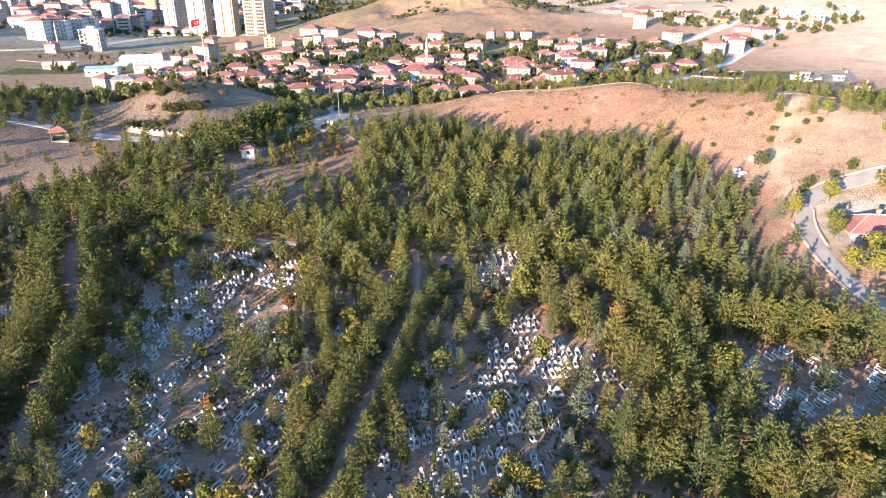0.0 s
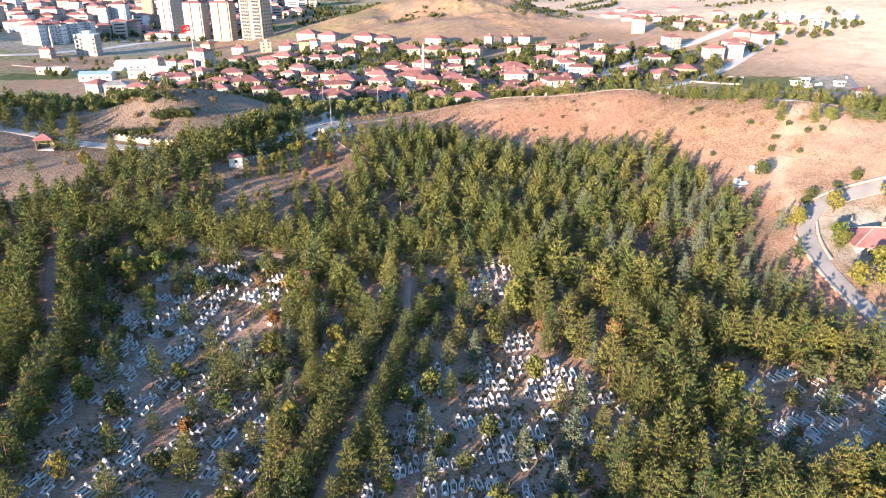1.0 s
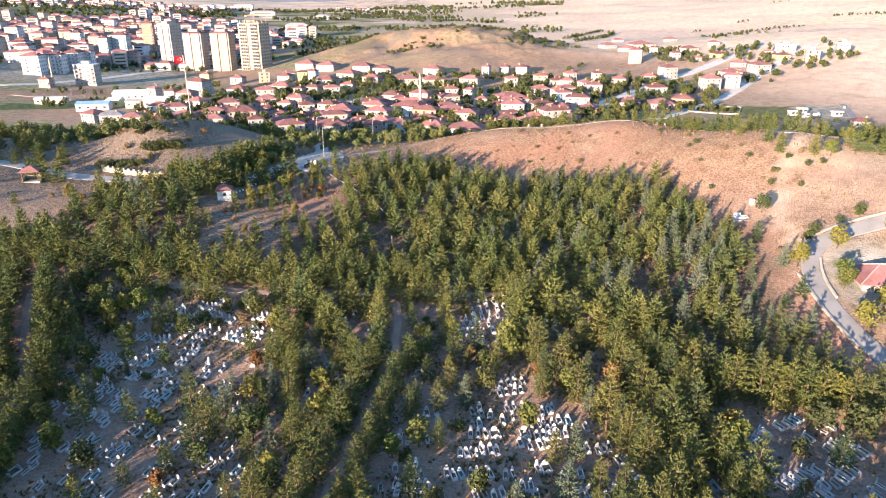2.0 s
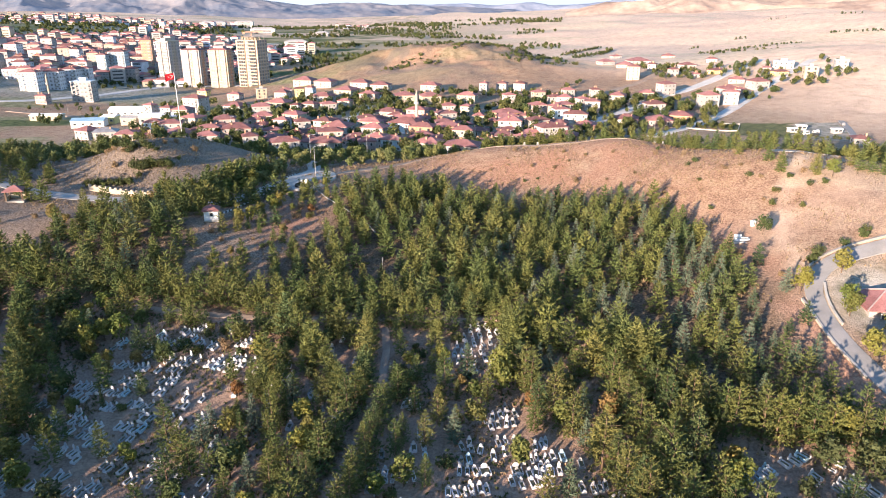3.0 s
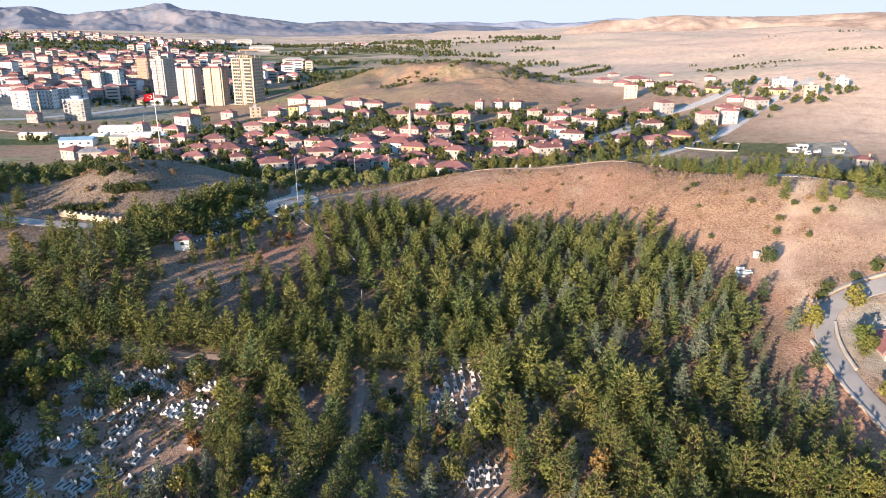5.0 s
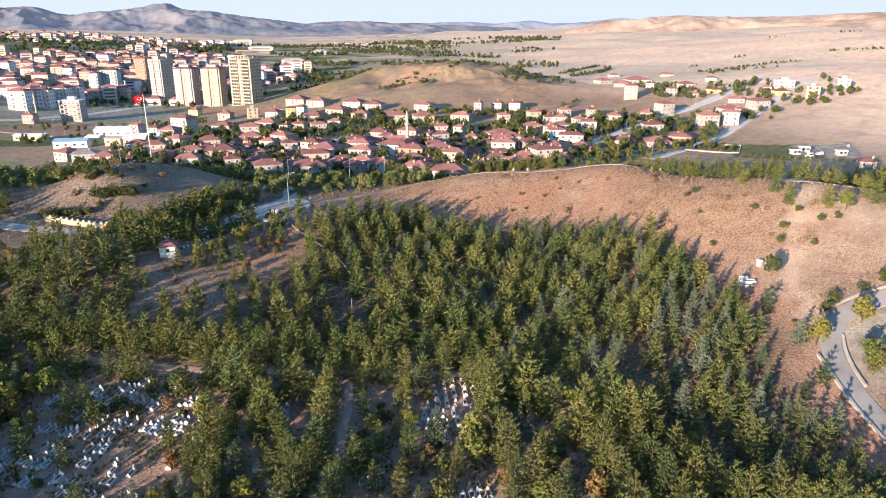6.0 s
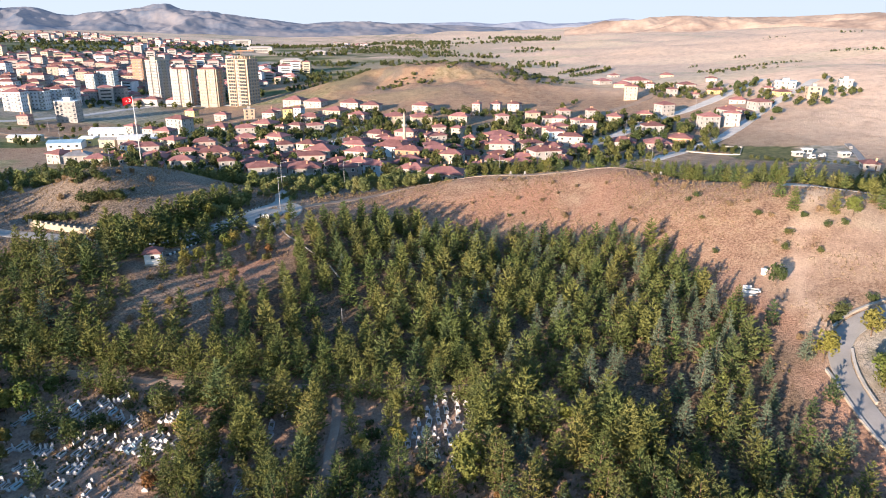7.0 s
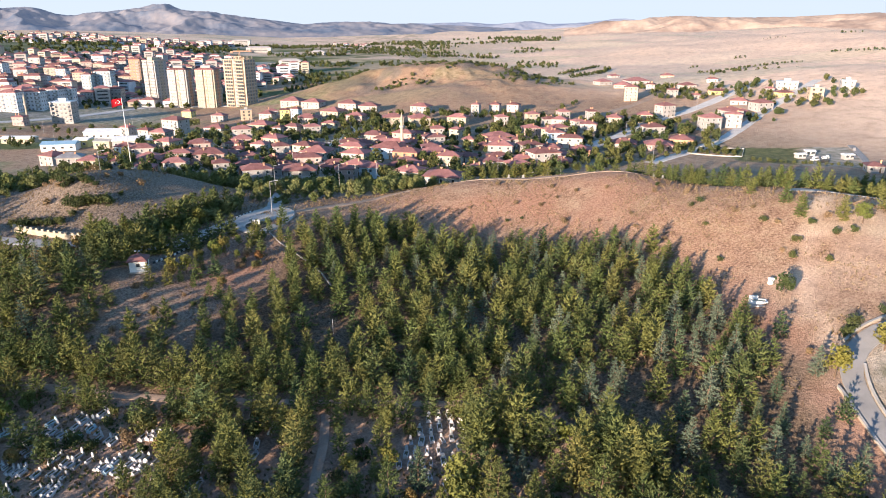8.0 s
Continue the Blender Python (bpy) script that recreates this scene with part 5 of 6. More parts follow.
house(49, 362, 6.2, 6.0, -18, 1, "p")
house(30, 346, 4.9, 5.2, -24, 1, "o")
house(37, 331, 9.0, 6.9, -12, 2, "w")
house(21, 317, 7.2, 5.8, -18, 1, "d")
house(31, 303, 6.9, 6.5, 8, 1, "d")
house(24, 287, 4.9, 5.2, -18, 1, "c")
house(11, 228, 8.8, 7.0, -12, 2, "w")
house(3, 296, 5.0, 5.2, 14, 1, "o")
house(44, 310, 6.0, 5.2, 20, 1, "o")
house(52, 310, 8.4, 7.7, 20, 2, "w")
house(67, 367, 6.3, 5.9, 8, 2, "b")
house(47, 288, 6.5, 5.5, 8, 1, "d")
house(83, 437, 5.6, 5.2, 14, 2, "w")
house(77, 412, 6.6, 6.5, -18, 2, "w")
house(71, 383, 7.5, 6.2, 20, 2, "c")
house(65, 375, 4.3, 5.2, 20, 2, "c")
house(56, 310, 6.0, 5.2, 8, 2, "w")
house(85, 402, 5.1, 5.2, 20, 2, "w")
house(89, 392, 6.8, 6.4, -12, 2, "w")
house(99, 433, 4.2, 5.2, 8, 2, "w")
house(107, 409, 7.1, 7.0, -24, 2, "c")
house(125, 413, 6.6, 6.4, -12, 2, "c")
house(141, 428, 7.9, 7.8, 20, 3, "w")
house(118, 374, 8.1, 6.5, 8, 2, "w")
house(96, 346, 9.4, 9.2, -18, 1, "w")
house(111, 341, 9.7, 9.1, -12, 1, "p")
house(125, 351, 9.2, 8.4, -24, 1, "o")
house(140, 584, 9.5, 9.2, 20, 1, "w")
house(196, 774, 8.2, 7.4, 14, 1, "w")
house(169, 591, 14.3, 12.0, 8, 1, "w")
house(150, 560, 10.3, 10.2, -18, 1, "c")
house(140, 498, 8.0, 7.6, -18, 4, "c")
house(163, 531, 4.9, 5.2, -24, 2, "w")
house(216, 659, 9.2, 8.3, -12, 1, "c")
house(167, 495, 4.6, 5.2, 8, 2, "w")
house(188, 528, 8.5, 8.3, 14, 1, "w")
house(212, 543, 6.3, 5.2, -18, 1, "w")
house(194, 485, 8.4, 6.6, 14, 1, "y")
house(177, 479, 3.3, 5.2, 14, 1, "w")
house(149, 380, 8.3, 7.8, 8, 3, "w")
house(172, 410, 8.4, 8.3, 8, 2, "w")
house(163, 384, 7.5, 5.7, -24, 3, "w")
house(234, 475, 10.3, 9.5, -24, 2, "f")
house(232, 436, 7.0, 6.1, -12, 3, "u")
house(256, 446, 6.6, 6.0, -18, 3, "f")
house(192, 447, 7.7, 5.9, -24, 1, "w")
house(195, 424, 8.3, 7.8, 14, 2, "w")
house(180, 414, 6.6, 6.5, -12, 1, "w")
house(221, 470, 4.3, 5.2, -24, 1, "w")
house(222, 454, 7.3, 5.6, 14, 1, "y")
house(174, 281, 4.8, 5.2, -18, 1, "d")

block(-287, 507, 7.8, 6.6, 2, 2, "p")
block(-329, 568, 14.4, 12.0, 2, 5, "g")
block(-320, 584, 14.2, 11.0, 6, 5, "g")
block(-314, 603, 12.6, 12.0, 2, 5, "g")
block(-307, 613, 8.8, 7.8, 2, 5, "g")
block(-316, 665, 8.8, 7.5, 1, 7, "t")
block(-306, 676, 14.9, 12.0, 6, 8, "t")
block(-339, 696, 10.8, 9.8, 6, 6, "c")
block(-379, 739, 9.8, 8.9, 2, 5, "g")
block(-393, 694, 7.7, 6.6, 1, 4, "o")
block(-416, 754, 10.8, 8.6, 6, 4, "c")
block(-392, 743, 12.3, 9.8, 6, 5, "c")
block(-389, 840, 13.0, 10.8, 2, 4, "c")
block(-378, 851, 10.4, 8.5, 6, 4, "g")
block(-366, 849, 8.5, 7.9, 6, 5, "w")
block(-327, 766, 12.7, 11.6, 6, 3, "c")
block(-303, 725, 10.4, 9.3, 2, 3, "c")
block(-306, 707, 5.5, 5.2, 1, 2, "y")
block(-416, 831, 6.4, 5.6, 6, 2, "w")
block(-413, 834, 5.6, 5.2, 2, 2, "y")
block(-354, 778, 9.5, 9.1, 2, 3, "o")
block(-315, 766, 11.0, 8.9, 6, 9, "o")
block(-364, 656, 14.5, 12.0, 1, 4, "c")
block(-356, 609, 12.1, 9.1, 6, 4, "p")
block(-346, 671, 13.3, 12.0, 2, 4, "p")
block(-383, 800, 9.7, 8.6, 2, 3, "p")
block(-325, 836, 8.4, 7.9, 1, 3, "p")
block(-308, 833, 9.3, 7.6, 1, 4, "g")
block(-422, 713, 9.4, 8.9, 1, 3, "p")
for x, y in scatter([(-300, 590), (-265, 700), (-300, 880), (-470, 880), (-450, 640), (-345, 585)], 25, 20, 3.5, 0.05, 45):
    if clear_of_houses(x, y, 7.5):
        block(x, y, RNG.uniform(12, 18), RNG.uniform(9, 12), RNG.choice((-2, 2, 6)), RNG.choice((3, 4, 4, 5)), RNG.choice("gwpwgc"))


# ---- four tall towers and the large low buildings ----
BAY = Shape().box(0, 0, 0, 1.9, 0.14, 1.75, 0).mesh("window", GLASS)
TOWER_WINDOW = Shape().box(0, 0, 0, 1.05, 0.14, 1.25, 0).box(0, -0.05, -0.12, 1.3, 0.2, 0.1, 1).mesh("window", CURTAIN, FRAME)


def tower(x, y, w, d, turn, storeys, style, band, label, crown):
    """A tower block: shaft with recessed strips, a row of windows a storey on each seen side, a roof storey."""
    h = 2.75 * storeys
    z = float(ground(x, y)) - 1
    ob = thing("tower_block", x, y, turn, z, label=label, category="tower block", group="tall towers at the edge of town")
    FOOTPRINTS.append((x, y, 0.6 * w + 3))
    piece("wall", Shape().box(0, 0, 0, w, d, h).box(-w * 0.25, -d / 2, 0, w * 0.34, 1.6, h).box(w * 0.27, -d / 2, 0, w * 0.30, 1.6, h).mesh("wall", WALLS[style]), ob)
    if band:
        piece("colour_band", Shape().box(w * 0.03, -d / 2 - 0.06, 0, w * 0.13, 0.3, h).box(w / 2 + 0.05, 0, 0, 0.2, d * 0.4, h).mesh("colour_band", WALLS[band]), ob)
    front, side = window_row(w, 6, 1.05, 1.25), window_row(d, 4, 1.9 if crown == "bare" else 1.05, 1.7 if crown == "bare" else 1.25)
    for k in range(storeys):
        for u in [-0.25 + i * 0.11 for i in (-1, 0, 1)] + [0.27 + i * 0.10 for i in (-1, 0, 1)]:
            piece("window", BAY if crown == "bare" else TOWER_WINDOW, ob, pose(u * w, -d / 2 - 0.85, (0.5 if crown == "bare" else 0.9) + 2.75 * k))
        piece("window", TOWER_WINDOW, ob, pose(w * 0.03, -d / 2 - 0.22, 0.9 + 2.75 * k) @ Matrix.Diagonal((1.5, 1, 1.3, 1)))
    back_windows(ob, storeys, 2.75, ((side, pose(w / 2 + 0.16, 0, 0.9, 0, 0, 90)), (side, pose(-w / 2 - 0.04, 0, 0.9, 0, 0, -90)), (front, pose(0, d / 2 + 0.03, 0.9, 0, 0, 180))))
    if crown == "bare":
        for k in range(storeys):
            piece("floor_edge", Shape().box(0, 0, 2.75 * k - 0.1, w + 0.5, d + 0.5, 0.3).mesh("floor_edge", WALLS["w"]), ob)
    if crown == "red":
        piece("roof", Shape().hip(h, w, d, 2.6, 0.4).mesh("roof", TILE), ob)
        piece("roof_storey", Shape().box(0, 0, h, w * 0.5, d * 0.5, 3.4).mesh("roof_storey", WALLS["w"]), ob)
    elif crown == "flat":
        piece("roof", Shape().box(0, 0, h, w + 0.4, d + 0.4, 0.7).box(-w * 0.1, 0, h + 0.7, w * 0.4, d * 0.5, 2.6).mesh("roof", WALLS["c"]), ob)
    else:
        s = Shape().box(0, 0, h, w + 0.2, d + 0.2, 0.3)
        for i in range(6):
            for j in range(3):
                s.box((i - 2.5) * w / 6.2, (j - 1) * d / 2.3, h + 0.3, 0.5, 0.5, 2.2)
        piece("roof", s.box(0, 0, h + 2.5, w * 0.6, d * 0.7, 0.3).mesh("roof", WALLS["u"]), ob)
    return ob


tower(-252, 662, 15, 14, -24, 14, "w", "c", "cream fourteen-storey tower block with a flat roof", "flat")
tower(-221, 640, 17.5, 13, -8, 12, "w", "o", "white and beige tower block with a red roof", "red")
tower(-192, 626, 17.2, 12.5, -8, 12, "c", "o", "cream and brown tower block with a red roof", "red")
tower(-159, 609, 21, 15, -20, 14, "u", "", "unfinished ochre tower block with bare concrete floors", "bare")


def crane(x, y, z, height):
    ob = thing("tower_crane", x, y, 20, z, label="thin orange tower crane behind the unfinished tower", category="crane")
    s = Shape()
    for a, b in ((-0.6, -0.6), (0.6, -0.6), (0.6, 0.6), (-0.6, 0.6)):
        s.tube((a, b, 0), (a, b, height), 0.1, 0.1, 4)
    for k in range(int(height / 2)):
        s.tube((-0.6, -0.6, 2 * k), (0.6, -0.6, 2 * k + 2), 0.06, 0.06, 3)
    piece("mast", s.mesh("mast", WALLS["o"]), ob)
    piece("jib", Shape().box(3, 0, height, 15, 0.9, 0.9).box(-6, 0, height - 1, 2, 1.4, 1.6).mesh("jib", WALLS["o"]), ob)


crane(-164, 628, -12, 45)
block(-268, 531, 15, 11, 4, 5, "w", False, "plain white five-storey block with a flat roof")


def hall(name, x, y, w, d, h, turn, wall, roof, label, pitch=0.12):
    """A low hall with a shallow gabled roof and a row of windows."""
    ob = thing(name, x, y, turn, label=label, category="hall", group="low halls by the sports ground")
    FOOTPRINTS.append((x, y, 0.5 * math.hypot(w, d)))
    piece("wall", Shape().box(0, 0, -1, w, d, h + 1).mesh("wall", wall), ob)
    r = d * pitch
    a, b = w / 2 + 0.3, d / 2 + 0.3
    piece("roof", Shape().add([(-a, -b, h), (a, -b, h), (a, b, h), (-a, b, h), (-a, -b, h + .25), (a, -b, h + .25), (a, b, h + .25), (-a, b, h + .25), (-a, 0, h + r + .25), (a, 0, h + r + .25)],
                              [(3, 2, 1, 0), (0, 1, 5, 4), (2, 3, 7, 6), (4, 5, 9, 8), (6, 7, 8, 9), (1, 2, 6, 9, 5), (3, 0, 4, 8, 7)]).mesh("roof", roof), ob)
    for i in range(max(2, round(w / 4))):
        piece("window", WINDOW, ob, pose((i + 0.5) / max(2, round(w / 4)) * w - w / 2, -d / 2 - 0.02, h * 0.4) @ Matrix.Diagonal((1.8, 1, 1.2, 1)))


hall("sports_hall", -194, 389, 17, 10, 3.6, 12, WHITEPAINT, BLUEROOF, "low hall with a pale blue sheet roof")
hall("stand", -240, 428, 18, 7, 3.2, 4, WALLS["c"], WHITEROOF, "low stand with a pale roof beside a green pitch")
hall("workshop", -187, 400, 7.5, 8, 4.2, 0, WALLS["y"], WHITEROOF, "small yellow workshop with a pale roof")
hall("workshop", -171, 391, 9, 8, 3.8, -4, WALLS["c"], CONCRETE, "small ochre workshop with a flat roof")
hall("warehouse", -190, 438, 28, 12, 4.6, 6, WHITEPAINT, WHITEROOF, "long white warehouse with a pale sheet roof")
hall("shed", -156, 393, 20, 13, 3.8, 14, WALLS["w"], WHITEROOF, "wide shed with a bright white sheet roof")
hall("shed", 160.5, 309, 3.6, 2.6, 1.7, 10, WALLS["w"], WHITEROOF, "small white farm shed in a gravel yard")
hall("shed", 167.5, 315, 3.6, 2.8, 1.9, -10, WALLS["w"], WHITEROOF, "small white farm shed in a gravel yard")
hall("shed", 178.6, 306, 3.8, 2.6, 1.8, 5, WALLS["w"], WHITEROOF, "white shed standing alone in a gravel yard")


def vehicle(x, y, turn, paint, tall, words):
    """A parked car or van: body with a drawn-in cabin, glass and four wheels."""
    ob = thing("van" if tall > 0.8 else "car", x, y, turn, label=words, category="van" if tall > 0.8 else "car", group="vehicles in the farm yard")
    piece("body", Shape().box(0, 0, 0.25, 3.4, 1.4, 0.55).box(0.25, 0, 0.8, 2.3, 1.34, tall, 0, 0, 0.86).mesh("body", paint), ob)
    piece("window", Shape().box(0.25, 0, 0.86, 2.06, 1.36, tall * 0.62, 0, 0, 0.9).mesh("window", GLASS), ob)
    for a in (-1.05, 1.05):
        for b in (-0.68, 0.68):
            piece("wheel", Shape().tube((a, b - 0.09, 0.27), (a, b + 0.09, 0.27), 0.28, 0.28, 12).mesh("wheel", BLACKPAINT), ob)


vehicle(163.5, 303, 20, WHITEPAINT, 0.95, "white van parked in the gravel yard")
vehicle(168.5, 305, 80, WHITEPAINT, 0.55, "white car parked in the gravel yard")
vehicle(171.5, 308.5, 70, METAL, 0.55, "grey car parked in the gravel yard")
vehicle(166.2, 300.5, 10, BLACKPAINT, 0.55, "dark car parked in the gravel yard")
vehicle(190.6, 322, 65, GREYROOF, 0.55, "grey car on the lane beside the yard")


def garden_wall(corners):
    ob = tagged(new("garden_wall"), "low pale wall round a hedged garden plot", "wall")
    for (x1, y1), (x2, y2) in zip(corners, corners[1:] + corners[:1]):
        n = max(2, round(math.hypot(x2 - x1, y2 - y1) / 3))
        s = Shape()
        for k in range(n):
            u = (k + 0.5) / n
            x, y = x1 + u * (x2 - x1), y1 + u * (y2 - y1)
            s.box(x, y, float(ground(x, y)) - 0.3, math.hypot(x2 - x1, y2 - y1) / n + 0.02, 0.22, 0.85, 0, math.degrees(math.atan2(y2 - y1, x2 - x1)))
        piece("wall_side", s.mesh("wall_side", CONCRETE), ob)


garden_wall([(119, 326.5), (139.1, 315.6), (146.9, 331.6), (128, 342)])
for x, y in scatter([(123, 327), (138.5, 318.5), (144.5, 330.5), (129, 339)], 2.6, 0, 0.6, 0.25, 38):
    woods_shade.add(BUSH if RNG.random() < 0.7 else SHADE, x, y, RNG.uniform(0.5, 0.9))
for x, y in zip(*along([(141, 307), (152, 297.5), (165, 294.5), (176, 292)], 2.4)):
    woods_shade.add(BUSH, float(x) + RNG.gauss(0, 0.4), float(y) + RNG.gauss(0, 0.5), RNG.uniform(0.6, 1.0))


def minaret(x, y, height, z=None):
    ob = thing("minaret", x, y, z=z, label="slender pale stone minaret with a pointed cap and a balcony", category="minaret", group="minarets")
    piece("shaft", Shape().tube((0, 0, -1), (0, 0, height * 0.18), 1.1, 0.9, 8).tube((0, 0, height * 0.18), (0, 0, height * 0.82), 0.72, 0.62, 12).mesh("shaft", WALLS["c"]), ob)
    piece("balcony", Shape().tube((0, 0, height * 0.60), (0, 0, height * 0.64), 0.75, 1.25, 12).tube((0, 0, height * 0.64), (0, 0, height * 0.68), 1.25, 1.25, 12).mesh("balcony", WALLS["w"]), ob)
    piece("cap", Shape().tube((0, 0, height * 0.82), (0, 0, height), 0.8, 0.03, 12).mesh("cap", WALLS["c"]), ob)


minaret(-8, 340, 18.5)
minaret(-284, 511, 22)
mosque = house(-12, 328, 12.5, 9.5, -24, 2, "b")
tagged(mosque, "village mosque with pale blue walls and a red tiled roof", "mosque")
mosque.name = "mosque"

# ---- near landmarks ----
def kiosk(x, y, turn):
    z = float(ground(x, y))
    ob = thing("kiosk", x, y, turn, z, label="small white guard kiosk with a red pyramid roof", category="kiosk")
    piece("base", Shape().box(0, 0, -0.8, 2.9, 2.9, 1.0).mesh("base", CONCRETE), ob)
    piece("wall", Shape().box(0, 0, 0.2, 2.7, 2.7, 1.9).mesh("wall", WHITEPAINT), ob)
    piece("roof", Shape().hip(2.1, 2.7, 2.7, 1.0, 0.35).mesh("roof", TILE), ob)
    for a in (0, 90, 180, 270):
        piece("window", WINDOW, ob, pose(0, 0, 0, 0, 0, a) @ pose(0.1, -1.37, 1.05) @ Matrix.Diagonal((0.75, 1, 0.8, 1)))
    lamp = piece("floodlight", Shape().tube((0, 0, 3.0), (0, 0, 3.6), 0.05, 0.05, 6).box(-0.3, 0, 3.5, 0.3, 0.18, 0.22).box(0.3, 0, 3.5, 0.3, 0.18, 0.22).mesh("floodlight", METAL), ob)
    return lamp


kiosk(-43, 143, 12)


def pavilion(x, y, turn):
    ob = thing("pavilion", x, y, turn, label="open garden pavilion with a red hipped roof", category="pavilion")
    piece("floor_slab", Shape().box(0, 0, -0.6, 3.9, 3.4, 0.75).mesh("floor_slab", CONCRETE), ob)
    for a in (-1.65, 1.65):
        for b in (-1.4, 1.4):
            piece("post", Shape().box(a, b, 0.15, 0.22, 0.22, 2.2).mesh("post", BARK), ob)
    piece("low_wall", Shape().box(0, 1.42, 0.15, 3.1, 0.12, 0.9).box(-1.68, 0, 0.15, 0.12, 2.6, 0.9).mesh("low_wall", WALLS["c"]), ob)
    piece("roof", Shape().hip(2.35, 3.5, 3.0, 1.05, 0.4).mesh("roof", TILE), ob)


pavilion(-93.5, 160, 15)


def battlement_wall():
    """The crenellated yellow stone wall beside the saddle road."""
    ob = tagged(new("crenellated_wall"), "yellow stone wall with merlons along the saddle road", "wall")
    x, y = along([(-81.5, 169.4), (-74.6, 167.4), (-68, 165.6), (-57.5, 163.2)], 0.75)
    z = ground(x, y)
    s = Shape()
    for k in range(len(x) - 1):
        a = math.degrees(math.atan2(y[k + 1] - y[k], x[k + 1] - x[k]))
        s.box((x[k] + x[k + 1]) / 2, (y[k] + y[k + 1]) / 2, min(z[k], z[k + 1]) - 0.4, 0.77, 0.45, 1.6, 0, a)
    body = piece("wall_body", s.mesh("wall_body", YELLOWSTONE), ob)
    merlon = Shape().box(0, 0, 0, 0.6, 0.42, 0.42).mesh("merlon", YELLOWSTONE)
    for k in range(0, len(x) - 1, 2):
        a = math.degrees(math.atan2(y[k + 1] - y[k], x[k + 1] - x[k]))
        piece("merlon", merlon, ob, pose((x[k] + x[k + 1]) / 2, (y[k] + y[k + 1]) / 2, min(z[k], z[k + 1]) + 1.19, 0, 0, a))
    return body


battlement_wall()


def flagpole(x, y):
    z = float(ground(x, y))
    ob = thing("flagpole", x, y, 0, z, label="tall white flagpole with a red crescent flag on a mound", category="flagpole")
    piece("plinth", Shape().tube((0, 0, -0.8), (0, 0, 0.5), 1.3, 1.1, 10).mesh("plinth", CONCRETE), ob)
    piece("pole", Shape().tube((0, 0, 0.4), (0, 0, 18.6), 0.13, 0.07, 10).mesh("pole", WHITEPAINT, smooth_faces=True), ob)
    n, m = 26, 12

    def at(u, v):
        ang = radians(205)
        out, drop = 2.5 * u, -0.7 * u * u
        wave = 0.22 * math.sin(5.2 * u + 1.2 * v) * u
        return (math.cos(ang) * out - math.sin(ang) * wave, math.sin(ang) * out + math.cos(ang) * wave, 18.4 - 1.75 * v + drop * (0.6 + 0.4 * v))
    s = Shape()
    co = [at(i / n, j / m) for j in range(m + 1) for i in range(n + 1)]
    s.add(co, [(j * (n + 1) + i, j * (n + 1) + i + 1, (j + 1) * (n + 1) + i + 1, (j + 1) * (n + 1) + i) for j in range(m) for i in range(n)])
    flag = piece("flag", s.mesh("flag", FLAGRED, smooth_faces=True), ob, label="red cloth flag with white crescent and star")

    def lay(pts, side):
        out = []
        for u, v in pts:
            a, b, c = Vector(at(u, v)), Vector(at(u + 0.01, v)), Vector(at(u, v + 0.01))
            out.append(tuple(a + (b - a).cross(c - a).normalized() * 0.02 * side))
        return out
    for side in (1, -1):
        cres = Shape()
        k = 22
        ring = []
        for i in range(k + 1):
            t = radians(38) + (2 * math.pi - radians(76)) * i / k
            ring.append((0.36 + 0.185 * math.cos(t), 0.5 + 0.25 * math.sin(t)))
        inner = []
        for i in range(k + 1):
            t = radians(46) + (2 * math.pi - radians(92)) * i / k
            inner.append((0.405 + 0.148 * math.cos(t), 0.5 + 0.2 * math.sin(t)))
        pts = lay(ring + inner, side)
        cres.add(pts, [(i, i + 1, k + 1 + i + 1, k + 1 + i) for i in range(k)])
        piece("crescent", cres.mesh("crescent", WHITEPAINT), flag)
        star = [(0.60 + (0.093 if i % 2 == 0 else 0.036) * math.cos(math.pi + i * math.pi / 5), 0.5 + (0.125 if i % 2 == 0 else 0.048) * math.sin(math.pi + i * math.pi / 5)) for i in range(10)]
        piece("star", Shape().add(lay([(0.60, 0.5)] + star, side), [(0, 1 + i, 1 + (i + 1) % 10) for i in range(10)]).mesh("star", WHITEPAINT), flag)


flagpole(-71.5, 206)


def lamp_post(x, y, height, arms, label):
    ob = thing("street_lamp", x, y, 15, label=label, category="street lamp", group="street lamps")
    piece("pole", Shape().tube((0, 0, -0.3), (0, 0, height), 0.065, 0.04, 8).mesh("pole", METAL), ob)
    for k in range(arms):
        a = 1 if k == 0 else -1
        piece("arm", Shape().tube((0, 0, height - 0.15), (a * 1.2, 0, height + 0.12), 0.045, 0.04, 6).mesh("arm", METAL), ob)
        piece("lamp_head", Shape().box(a * 1.45, 0, height + 0.05, 0.65, 0.26, 0.14, 0, 0, 0.8).mesh("lamp_head", METAL), ob)


lamp_post(-27.6, 176.4, 7.6, 1, "tall grey street lamp beside the roundabout")
for x, y in ((-36, 214), (-20, 226), (-30, 250), (52, 262), (96, 300), (104, 372), (130, 408), (164, 440), (200, 470), (-50, 300), (-12, 258), (30, 262), (-96, 330), (-84, 214), (-100, 420), (-158, 470), (-205, 500), (-190, 560), (-235, 600), (-75, 430), (-250, 470), (-215, 420)):
    lamp_post(x, y, 8.0, 1, "slim grey street lamp in the village")
pole = thing("post", -7.0, 129.5, label="slim grey metal post in a clearing among pines", category="post")
piece("pole", Shape().tube((0, 0, -0.3), (0, 0, 2.6), 0.045, 0.04, 6).mesh("pole", METAL), pole)


